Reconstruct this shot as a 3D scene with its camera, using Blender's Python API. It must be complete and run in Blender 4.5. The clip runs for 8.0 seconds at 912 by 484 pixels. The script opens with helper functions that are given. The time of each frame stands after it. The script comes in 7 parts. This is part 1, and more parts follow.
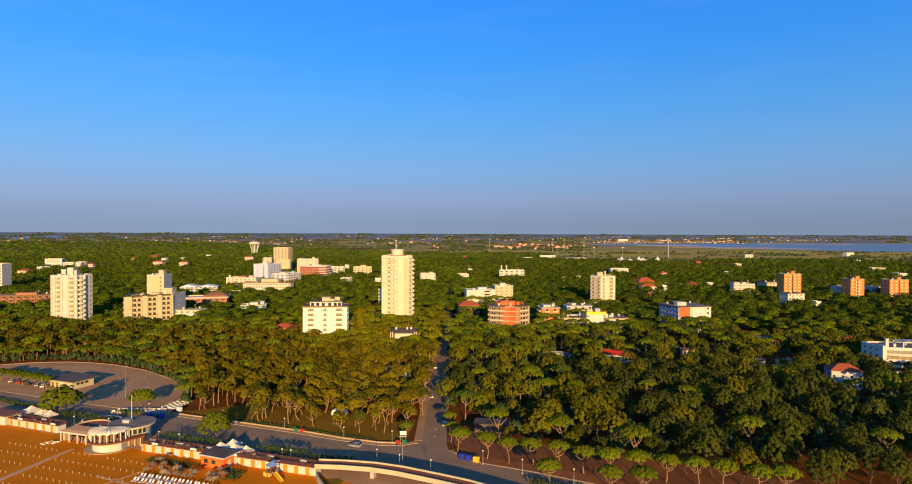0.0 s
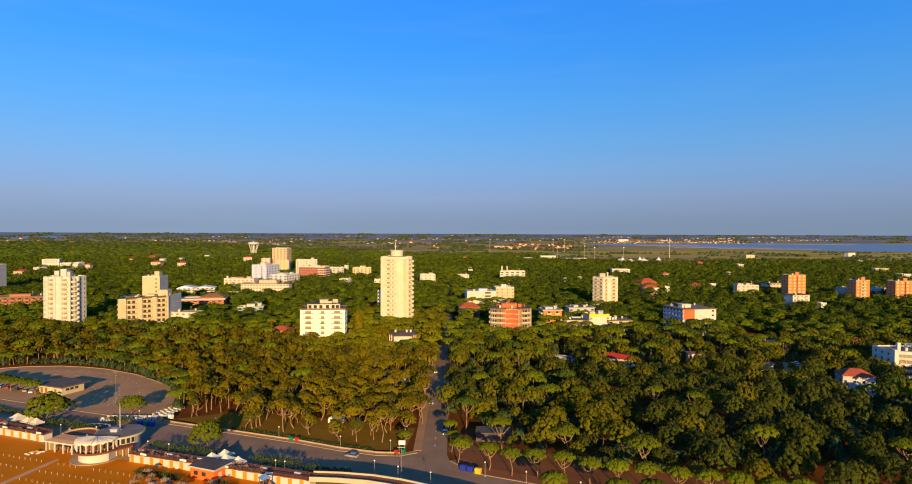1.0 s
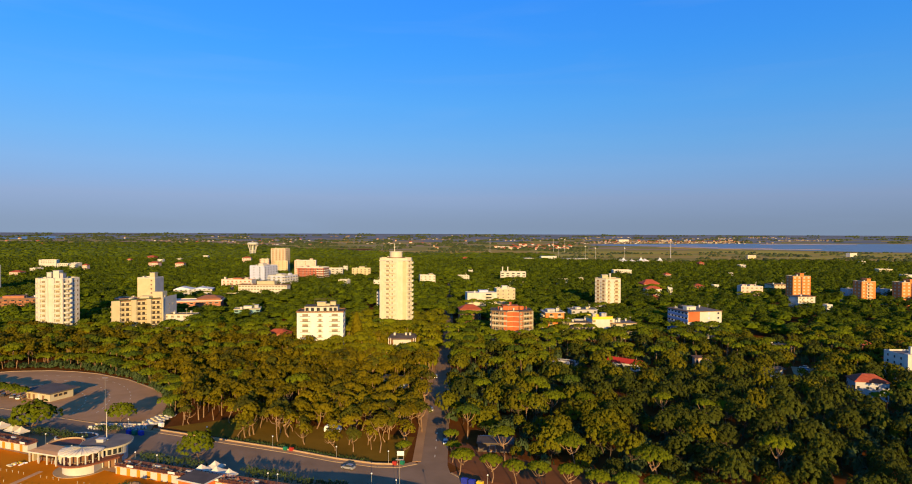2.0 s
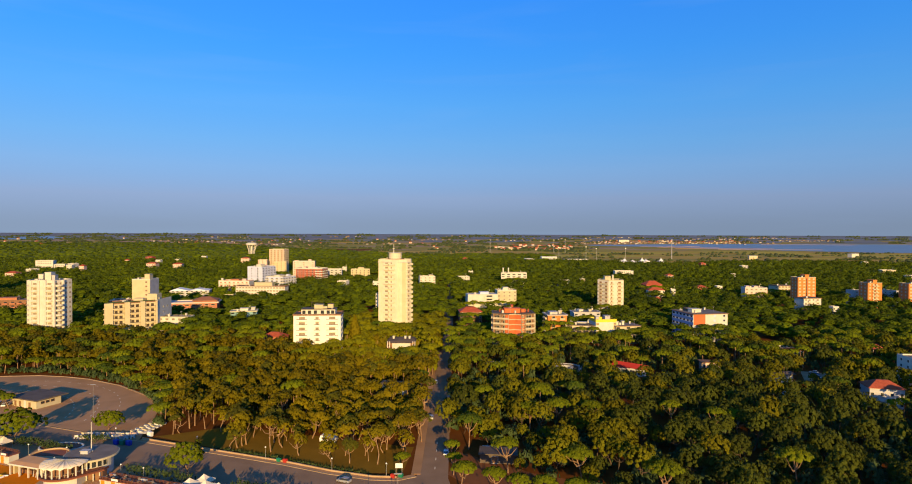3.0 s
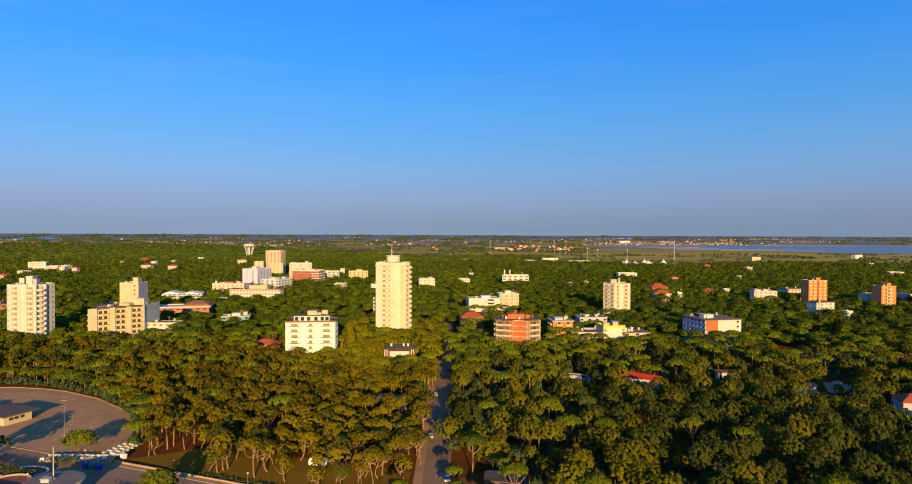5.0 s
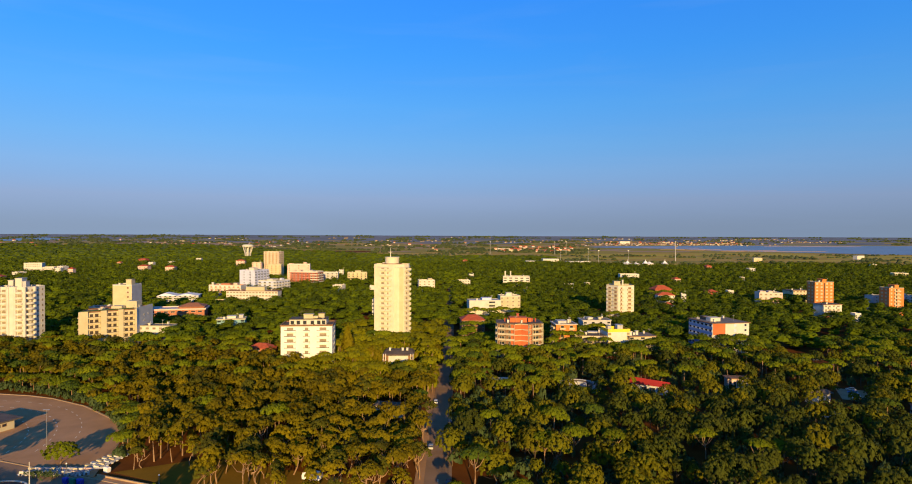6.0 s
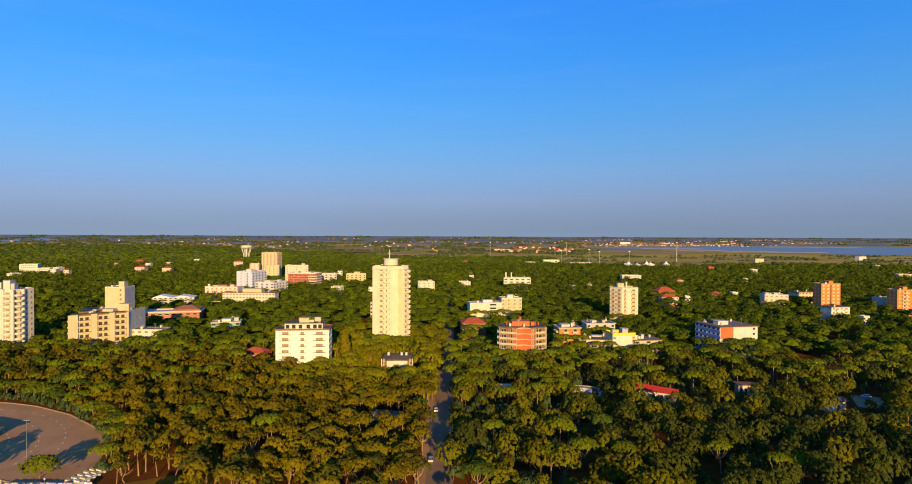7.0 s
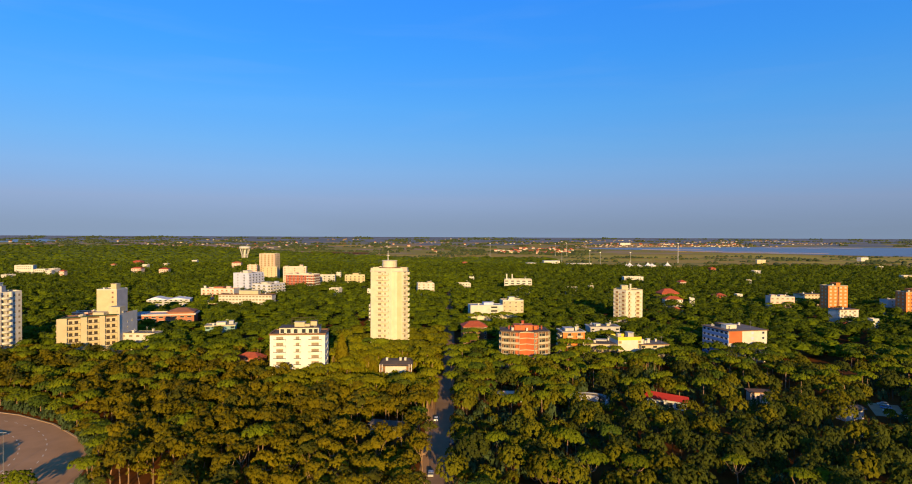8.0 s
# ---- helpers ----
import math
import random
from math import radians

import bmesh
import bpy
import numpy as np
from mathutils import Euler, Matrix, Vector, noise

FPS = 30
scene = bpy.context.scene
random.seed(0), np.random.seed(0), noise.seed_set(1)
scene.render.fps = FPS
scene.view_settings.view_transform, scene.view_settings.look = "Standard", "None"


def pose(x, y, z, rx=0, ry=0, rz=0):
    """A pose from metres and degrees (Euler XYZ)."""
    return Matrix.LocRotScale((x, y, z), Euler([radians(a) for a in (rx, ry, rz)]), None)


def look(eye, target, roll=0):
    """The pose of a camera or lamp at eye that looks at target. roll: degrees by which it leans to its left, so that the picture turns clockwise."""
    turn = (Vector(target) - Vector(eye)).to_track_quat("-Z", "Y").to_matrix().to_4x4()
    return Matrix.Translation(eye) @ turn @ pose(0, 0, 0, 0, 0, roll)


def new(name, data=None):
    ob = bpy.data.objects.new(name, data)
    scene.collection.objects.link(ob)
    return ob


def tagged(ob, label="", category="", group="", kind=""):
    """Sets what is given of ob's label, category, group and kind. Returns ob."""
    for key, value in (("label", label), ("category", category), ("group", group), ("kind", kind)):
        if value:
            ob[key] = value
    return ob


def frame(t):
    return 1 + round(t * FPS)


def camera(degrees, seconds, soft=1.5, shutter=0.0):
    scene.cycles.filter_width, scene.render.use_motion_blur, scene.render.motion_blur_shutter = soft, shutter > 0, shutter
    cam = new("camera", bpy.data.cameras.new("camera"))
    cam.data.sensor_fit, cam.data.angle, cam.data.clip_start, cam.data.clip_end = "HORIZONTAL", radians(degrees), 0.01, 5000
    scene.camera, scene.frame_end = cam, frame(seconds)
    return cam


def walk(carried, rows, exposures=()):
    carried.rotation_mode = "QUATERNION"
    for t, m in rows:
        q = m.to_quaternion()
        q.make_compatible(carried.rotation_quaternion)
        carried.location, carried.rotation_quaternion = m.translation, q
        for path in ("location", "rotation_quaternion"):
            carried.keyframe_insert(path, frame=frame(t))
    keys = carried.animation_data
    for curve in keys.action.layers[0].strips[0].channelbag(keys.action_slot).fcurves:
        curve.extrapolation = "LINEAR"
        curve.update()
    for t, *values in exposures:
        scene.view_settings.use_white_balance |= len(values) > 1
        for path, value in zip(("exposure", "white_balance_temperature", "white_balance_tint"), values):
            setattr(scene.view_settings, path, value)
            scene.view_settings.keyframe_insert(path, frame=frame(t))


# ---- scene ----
cam = camera(74.0, 8.0, soft=1.0)
# seconds, eye, pitch, yaw, roll
PATH = [
    (0.0, 0.000, 0.000, 72.000, -0.963, 0.000, 0.211),
    (0.5, -0.149, 3.860, 72.274, -0.964, -0.002, 0.213),
    (1.0, -0.306, 7.821, 72.537, -0.963, -0.006, 0.215),
    (1.5, -0.472, 11.885, 72.789, -0.959, -0.011, 0.217),
    (2.2, -0.717, 17.746, 73.125, -0.949, -0.019, 0.219),
    (3.0, -1.018, 24.689, 73.483, -0.932, -0.031, 0.222),
    (3.5, -1.217, 29.161, 73.693, -0.918, -0.040, 0.223),
    (4.0, -1.424, 33.735, 73.892, -0.902, -0.050, 0.225),
    (4.5, -1.639, 38.411, 74.081, -0.884, -0.061, 0.227),
    (5.2, -1.955, 45.128, 74.327, -0.854, -0.079, 0.229),
    (6.0, -2.335, 53.051, 74.584, -0.813, -0.102, 0.232),
    (6.5, -2.584, 58.135, 74.730, -0.785, -0.117, 0.234),
    (7.0, -2.841, 63.321, 74.866, -0.754, -0.134, 0.235),
    (7.5, -3.106, 68.610, 74.991, -0.721, -0.152, 0.237),
    (8.0, -3.380, 74.000, 75.106, -0.685, -0.171, 0.239),
]


def gimbal(x, y, z, pitch, yaw, roll):
    p, w = radians(pitch), radians(yaw)
    ahead = Vector((-math.sin(w) * math.cos(p), math.cos(w) * math.cos(p), math.sin(p)))
    eye = Vector((x, y, z))
    return look(eye, eye + ahead, roll)


walk(cam, [(t, gimbal(x, y, z, p, w, r)) for t, x, y, z, p, w, r in PATH])

# ---- world and sun: low morning sun behind the camera, a little to its right ----
SUN_AZ, SUN_EL = radians(172.0), radians(11.5)
scene.view_settings.exposure = 0.58
SUN_WAY = Vector((math.sin(SUN_AZ) * math.cos(SUN_EL), math.cos(SUN_AZ) * math.cos(SUN_EL), math.sin(SUN_EL)))
world = bpy.data.worlds.new("morning_sky")
scene.world = world
world.use_nodes = True
wn = world.node_tree.nodes
sky = wn.new("ShaderNodeTexSky")
sky.sky_type, sky.sun_disc = "NISHITA", False
sky.sun_elevation, sky.sun_rotation = SUN_EL, SUN_AZ
sky.altitude, sky.air_density, sky.dust_density, sky.ozone_density = 70, 1.0, 0.6, 2.0
wl = world.node_tree.links.new
split = wn.new("ShaderNodeSeparateColor")
wl(sky.outputs["Color"], split.inputs["Color"])
ratio = wn.new("ShaderNodeMath")
ratio.operation = "DIVIDE"
wl(split.outputs["Red"], ratio.inputs[0])
wl(split.outputs["Blue"], ratio.inputs[1])
span = wn.new("ShaderNodeMapRange")
span.inputs["From Min"].default_value, span.inputs["From Max"].default_value = 0.30, 4.5
wl(ratio.outputs["Value"], span.inputs["Value"])
root = wn.new("ShaderNodeMath")
root.operation = "SQRT"
wl(span.outputs["Result"], root.inputs[0])
ramp = wn.new("ShaderNodeValToRGB")
SKY = ((0.03, (0.012, 0.042, 0.14)), (0.055, (0.015, 0.065, 0.24)), (0.09, (0.026, 0.156, 0.55)), (0.12, (0.041, 0.295, 0.98)), (0.15, (0.058, 0.347, 0.98)), (0.19, (0.104, 0.405, 0.93)), (0.245, (0.165, 0.435, 0.85)),
       (0.305, (0.222, 0.435, 0.77)), (0.426, (0.275, 0.385, 0.60)), (0.617, (0.235, 0.315, 0.45)), (0.78, (0.42, 0.34, 0.24)), (1.0, (0.95, 0.65, 0.35)))
for k, (at, tint) in enumerate(SKY):
    stop = ramp.color_ramp.elements[k] if k < 2 else ramp.color_ramp.elements.new(at)
    stop.position, stop.color = at, (*tint, 1)
wl(root.outputs["Value"], ramp.inputs["Fac"])
gain = wn.new("ShaderNodeVectorMath")
gain.operation = "SCALE"
strong = wn.new("ShaderNodeMath")
strong.operation = "MULTIPLY"
strong.inputs[1].default_value = 5.88
wl(strong.outputs["Value"], gain.inputs["Scale"])
# the sky deepens towards the east, with a few very faint streaks of high cloud
place = wn.new("ShaderNodeTexCoord")
axes = wn.new("ShaderNodeSeparateXYZ")
wl(place.outputs["Generated"], axes.inputs["Vector"])
fall = wn.new("ShaderNodeMapRange")
fall.interpolation_type = "SMOOTHSTEP"
for key, value in (("From Min", -0.5), ("From Max", 0.75), ("To Min", 1.03), ("To Max", 0.83)):
    fall.inputs[key].default_value = value
wl(axes.outputs["X"], fall.inputs["Value"])
wl(fall.outputs["Result"], strong.inputs[0])
stretch = wn.new("ShaderNodeMapping")
stretch.inputs["Scale"].default_value = (2.2, 2.2, 22.0)
stretch.inputs["Rotation"].default_value = (0.0, 0.06, 0.0)
wl(place.outputs["Generated"], stretch.inputs["Vector"])
cirrus = wn.new("ShaderNodeTexNoise")
cirrus.inputs["Scale"].default_value, cirrus.inputs["Detail"].default_value, cirrus.inputs["Distortion"].default_value = 1.3, 5, 0.6
wl(stretch.outputs["Vector"], cirrus.inputs["Vector"])
veil = wn.new("ShaderNodeMapRange")
for key, value in (("From Min", 0.52), ("From Max", 0.85), ("To Min", 0.0), ("To Max", 0.10)):
    veil.inputs[key].default_value = value
wl(cirrus.outputs["Fac"], veil.inputs["Value"])
cloud = wn.new("ShaderNodeMix")
cloud.data_type = "RGBA"
cloud.inputs[7].default_value = (0.34, 0.50, 0.80, 1)
wl(veil.outputs["Result"], cloud.inputs[0])
wl(ramp.outputs["Color"], cloud.inputs[6])
wl(cloud.outputs[2], gain.inputs[0])
wl(gain.outputs["Vector"], wn["Background"].inputs["Color"])
wn["Background"].inputs["Strength"].default_value = 0.12
sun = new("sun", bpy.data.lights.new("sun", "SUN"))
sun.data.energy, sun.data.angle, sun.data.color = 4.8, radians(0.6), (1.0, 0.655, 0.25)
sun.matrix_world = look(SUN_WAY * 300, (0, 0, 0))


# ---- materials ----
def material(name, low, high, scale=1.0, rough=0.8, metal=0.0, fine=8.0, bump=0.15, stain=0.35, per_object=0.0, per_island=0.0, spec=0.3):
    """A weathered surface: two colours mixed by broad stains and fine grain, with fine relief."""
    m = bpy.data.materials.new(name)
    m.use_nodes = True
    t = m.node_tree
    n, link = t.nodes, t.links.new
    p = n["Principled BSDF"]
    p.inputs["Roughness"].default_value, p.inputs["Metallic"].default_value = rough, metal
    p.inputs["Specular IOR Level"].default_value = spec
    geo = n.new("ShaderNodeNewGeometry")
    broad, grain = n.new("ShaderNodeTexNoise"), n.new("ShaderNodeTexNoise")
    broad.inputs["Scale"].default_value, broad.inputs["Detail"].default_value = 0.25 * scale, 4
    grain.inputs["Scale"].default_value, grain.inputs["Detail"].default_value = fine * scale, 3
    link(geo.outputs["Position"], broad.inputs["Vector"])
    link(geo.outputs["Position"], grain.inputs["Vector"])
    total = n.new("ShaderNodeMath")
    total.operation = "MULTIPLY_ADD"
    total.inputs[1].default_value = stain
    link(grain.outputs["Fac"], total.inputs[0])
    wide = n.new("ShaderNodeMapRange")
    wide.inputs["From Min"].default_value, wide.inputs["From Max"].default_value = 0.32, 0.68
    wide.inputs["To Max"].default_value = 1.0 - stain
    link(broad.outputs["Fac"], wide.inputs["Value"])
    link(wide.outputs["Result"], total.inputs[2])
    fac = total.outputs["Value"]
    for amount, source in ((per_object, "object"), (per_island, "island")):
        if amount:
            rnd = n.new("ShaderNodeObjectInfo").outputs["Random"] if source == "object" else geo.outputs["Random Per Island"]
            add = n.new("ShaderNodeMath")
            add.operation = "MULTIPLY_ADD"
            add.inputs[1].default_value = amount
            link(rnd, add.inputs[0])
            sub = n.new("ShaderNodeMath")
            sub.operation = "SUBTRACT"
            sub.inputs[1].default_value = amount / 2
            link(fac, sub.inputs[0])
            link(sub.outputs["Value"], add.inputs[2])
            fac = add.outputs["Value"]
    mix = n.new("ShaderNodeMix")
    mix.data_type = "RGBA"
    mix.inputs[6].default_value, mix.inputs[7].default_value = (*low, 1), (*high, 1)
    link(fac, mix.inputs[0])
    link(mix.outputs[2], p.inputs["Base Color"])
    if bump:
        b = n.new("ShaderNodeBump")
        b.inputs["Strength"].default_value, b.inputs["Distance"].default_value = bump, 0.05
        link(grain.outputs["Fac"], b.inputs["Height"])
        link(b.outputs["Normal"], p.inputs["Normal"])
    return m


M_WHITE = material("white_plaster", (0.50, 0.475, 0.40), (0.63, 0.60, 0.52), 1)
M_FRESH = material("fresh_white_paint", (0.66, 0.64, 0.57), (0.80, 0.78, 0.71), 1)
M_TOWER = material("pale_cream_plaster", (0.54, 0.49, 0.36), (0.66, 0.61, 0.465), 1)
M_CREAM = material("cream_plaster", (0.43, 0.375, 0.24), (0.54, 0.485, 0.32), 1)
M_YELLOW = material("yellow_plaster", (0.48, 0.40, 0.24), (0.60, 0.51, 0.32), 1)
M_SAFFRON = material("saffron_paint", (0.72, 0.48, 0.03), (0.85, 0.6, 0.06), 1)
M_PINK = material("pink_plaster", (0.58, 0.40, 0.32), (0.72, 0.54, 0.44), 1)
M_SALMON = material("salmon_render", (0.34, 0.125, 0.065), (0.44, 0.18, 0.09), 1)
M_ORANGE = material("orange_render", (0.56, 0.17, 0.04), (0.70, 0.235, 0.06), 1)
M_BRICK = material("red_brick", (0.28, 0.06, 0.03), (0.38, 0.09, 0.045), 2)
M_LILAC = material("pale_blue_plaster", (0.44, 0.48, 0.64), (0.56, 0.60, 0.74), 1)
M_BLUE = material("blue_panel", (0.10, 0.20, 0.42), (0.16, 0.28, 0.52), 1)
M_GREY = material("grey_plaster", (0.36, 0.36, 0.37), (0.50, 0.49, 0.48), 1)
M_CONCRETE = material("concrete", (0.38, 0.36, 0.33), (0.54, 0.52, 0.47), 1)
M_TAR = material("bitumen_roof", (0.075, 0.058, 0.045), (0.15, 0.115, 0.085), 1)
M_GRAVELROOF = material("gravel_roof", (0.14, 0.115, 0.09), (0.24, 0.20, 0.16), 1)
M_TILE = material("clay_tile", (0.28, 0.055, 0.025), (0.46, 0.105, 0.045), 3, fine=4)
M_GLASS = material("dark_window", (0.02, 0.025, 0.03), (0.05, 0.055, 0.06), 1, rough=0.12, bump=0, spec=0.6)
M_SHUTTER = material("brown_shutter", (0.16, 0.085, 0.045), (0.26, 0.14, 0.075), 2)
M_BLIND = material("beige_blind", (0.20, 0.16, 0.11), (0.32, 0.26, 0.18), 2)
M_STEEL = material("galvanised_steel", (0.35, 0.35, 0.35), (0.5, 0.5, 0.5), 2, rough=0.45, metal=0.7, bump=0.02)
M_ASPHALT = material("asphalt", (0.25, 0.160, 0.092), (0.36, 0.235, 0.140), 0.5, rough=0.9, spec=0.1)
M_PAVING = material("plaza_paving", (0.38, 0.215, 0.098), (0.54, 0.310, 0.150), 0.4, rough=0.9, spec=0.08)
M_KERB = material("pale_kerb", (0.34, 0.235, 0.125), (0.48, 0.34, 0.19), 1)
M_SAND = material("beach_sand", (0.60, 0.172, 0.005), (0.74, 0.232, 0.008), 0.3, rough=0.95, fine=6, spec=0.03)
M_SOIL = material("forest_soil", (0.10, 0.034, 0.006), (0.20, 0.070, 0.013), 0.4, rough=0.95, fine=3, spec=0.05)
M_GRASS = material("dry_grass", (0.16, 0.092, 0.009), (0.28, 0.155, 0.016), 0.4, rough=0.95, fine=4, spec=0.05)
M_BARK = material("pine_bark", (0.17, 0.10, 0.055), (0.36, 0.23, 0.13), 2, rough=0.9, fine=4)
# darker copy of the pine bark, with the shade under dark crowns in its colour
M_BARKSHADE = material("shaded_grey_bark", (0.06, 0.04, 0.025), (0.13, 0.09, 0.055), 2, rough=0.9, fine=4)
M_PINE = material("pine_needles", (0.074, 0.061, 0.001), (0.184, 0.152, 0.002), 0.35, rough=0.8, spec=0.1, fine=4.5, stain=0.5, bump=0, per_island=0.18, per_object=0.4)
M_STONEPINE = material("stone_pine_needles", (0.060, 0.074, 0.001), (0.142, 0.172, 0.003), 0.3, rough=0.8, spec=0.1, fine=4.5, stain=0.5, bump=0, per_island=0.18, per_object=0.3)
M_CANOPY = material("far_canopy", (0.044, 0.062, 0.001), (0.116, 0.158, 0.003), 0.12, rough=0.85, spec=0.1, fine=4.5, stain=0.35, bump=0, per_island=0.16)
M_RUST = material("rusty_leaves", (0.055, 0.034, 0.002), (0.15, 0.088, 0.006), 0.35, rough=0.8, spec=0.1, fine=4.5, stain=0.5, bump=0, per_island=0.5)
M_DARKPINE = material("dark_pine_needles", (0.057, 0.055, 0.001), (0.140, 0.136, 0.003), 0.35, rough=0.8, spec=0.1, fine=4.5, stain=0.5, bump=0, per_island=0.18, per_object=0.5)
M_HEDGE = material("hedge_leaves", (0.02, 0.04, 0.008), (0.06, 0.09, 0.02), 1, rough=0.75, per_island=0.4, bump=0)
M_FIELD = material("farm_fields", (0.32, 0.20, 0.018), (0.48, 0.31, 0.035), 0.012, rough=0.95, fine=4, bump=0)
# distance haze is put into the blue-grey base colour of the far land
M_HAZEPLAIN = material("hazy_far_plain", (0.10, 0.125, 0.13), (0.21, 0.215, 0.23), 0.012, rough=0.95, fine=6, bump=0)
M_WATER = material("lagoon_water", (0.17, 0.22, 0.25), (0.22, 0.27, 0.30), 0.02, rough=0.4, bump=0, spec=0.3)
M_RED = material("red_paint", (0.32, 0.022, 0.014), (0.44, 0.035, 0.02), 1)
M_KIOSK = material("kiosk_orange", (0.82, 0.135, 0.02), (0.92, 0.19, 0.03), 1)
M_DOOR = material("orange_door", (0.60, 0.215, 0.008), (0.72, 0.275, 0.014), 1)
M_RAIL = material("dark_brown_rail", (0.035, 0.026, 0.02), (0.08, 0.06, 0.045), 1)
M_BROWNTILE = material("brown_clay_tile", (0.24, 0.10, 0.05), (0.36, 0.155, 0.08), 3, fine=4)
M_DECKRAIL = material("red_brown_rail", (0.10, 0.036, 0.02), (0.17, 0.06, 0.035), 1)
M_BRICKORANGE = material("brick_orange_render", (0.44, 0.105, 0.035), (0.56, 0.15, 0.05), 1)
M_TEAL = material("teal_plaster", (0.16, 0.30, 0.31), (0.25, 0.40, 0.40), 1)
M_OLIVE = material("olive_pine_needles", (0.073, 0.075, 0.001), (0.182, 0.182, 0.002), 0.3, rough=0.8, spec=0.1, fine=4.5, stain=0.5, bump=0, per_island=0.18, per_object=0.3)
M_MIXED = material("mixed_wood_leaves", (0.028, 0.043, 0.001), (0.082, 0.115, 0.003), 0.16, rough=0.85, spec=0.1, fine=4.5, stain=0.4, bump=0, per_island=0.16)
M_CANVAS = material("white_canvas", (0.70, 0.69, 0.66), (0.84, 0.83, 0.80), 1, rough=0.7)
M_THATCH = material("dry_thatch", (0.203, 0.125, 0.062), (0.328, 0.218, 0.117), 2, per_object=0.6)


# ---- mesh helpers ----
def mesh_of(name, verts, faces, mats, index=None, smooth=False):
    me = bpy.data.meshes.new(name)
    v = np.asarray(verts, np.float32)
    me.vertices.add(len(v))
    me.vertices.foreach_set("co", v.ravel())
    if isinstance(faces, np.ndarray):
        k = faces.shape[1]
        loops, starts, totals = faces.ravel(), np.arange(len(faces)) * k, np.full(len(faces), k)
    else:
        totals = np.array([len(q) for q in faces])
        starts = np.concatenate([[0], np.cumsum(totals)[:-1]])
        loops = np.array([i for q in faces for i in q])
    me.loops.add(len(loops))
    me.loops.foreach_set("vertex_index", loops.astype(np.int32))
    me.polygons.add(len(totals))
    me.polygons.foreach_set("loop_start", starts.astype(np.int32))
    me.polygons.foreach_set("loop_total", totals.astype(np.int32))
    for m in mats:
        me.materials.append(m)
    if index is not None:
        me.polygons.foreach_set("material_index", np.asarray(index, np.int32))
    me.polygons.foreach_set("use_smooth", np.full(len(totals), smooth))
    me.update()
    me.validate()
    return me


class Shape:
    """Gathers boxes, prisms and tubes for one mesh."""

    def __init__(self):
        self.v, self.f, self.m = [], [], []

    def add(self, verts, faces, mat=0):
        base = len(self.v)
        self.v += [tuple(q) for q in verts]
        self.f += [tuple(base + i for i in face) for face in faces]
        self.m += [mat] * len(faces)
        return self

    def box(self, x0, x1, y0, y1, z0, z1, mat=0):
        v = [(x, y, z) for z in (z0, z1) for x, y in ((x0, y0), (x1, y0), (x1, y1), (x0, y1))]
        return self.add(v, [(3, 2, 1, 0), (4, 5, 6, 7), (0, 1, 5, 4), (1, 2, 6, 5), (2, 3, 7, 6), (3, 0, 4, 7)], mat)

    def prism(self, outline, z0, z1, mat=0, top=None):
        n = len(outline)
        v = [(x, y, z0) for x, y in outline] + [(x, y, z1) for x, y in (top or outline)]
        faces = [tuple(range(n))[::-1], tuple(range(n, 2 * n))]
        faces += [(i, (i + 1) % n, n + (i + 1) % n, n + i) for i in range(n)]
        return self.add(v, faces, mat)

    def tube(self, points, radii, sides=6, mat=0):
        rings = []
        for k, (p, r) in enumerate(zip(points, radii)):
            a, b = Vector(points[max(k - 1, 0)]), Vector(points[min(k + 1, len(points) - 1)])
            q = (b - a).to_track_quat("Z", "Y")
            rings += [Vector(p) + q @ Vector((r * math.cos(2 * math.pi * i / sides), r * math.sin(2 * math.pi * i / sides), 0)) for i in range(sides)]
        faces = [(k * sides + i, k * sides + (i + 1) % sides, (k + 1) * sides + (i + 1) % sides, (k + 1) * sides + i)
                 for k in range(len(points) - 1) for i in range(sides)]
        faces += [tuple(range(sides))[::-1], tuple((len(points) - 1) * sides + i for i in range(sides))]
        return self.add(rings, faces, mat)

    def mesh(self, name, *mats, smooth=False):
        return mesh_of(name, self.v, self.f, mats, self.m, smooth)


def part(name, data, parent, label="", m=None):
    ob = new(name, data)
    ob.parent = parent
    if m is not None:
        ob.matrix_basis = m
    if label:
        ob["label"] = label
    return ob


def thing(name, m, label, category, group="", kind=""):
    ob = new(name)
    ob.matrix_basis = m
    return tagged(ob, label, category, group, kind)


def ring(radius, n, start=0.0, squash=1.0):
    return [(radius * math.cos(start + 2 * math.pi * i / n), squash * radius * math.sin(start + 2 * math.pi * i / n)) for i in range(n)]


# ---- ground: one sheet out to the horizon, the far plain rising a little ----
def ground_z(y):
    return 0.0 if y < 2000 else 54.0 * ((y - 2000) / 2850) ** 1.5


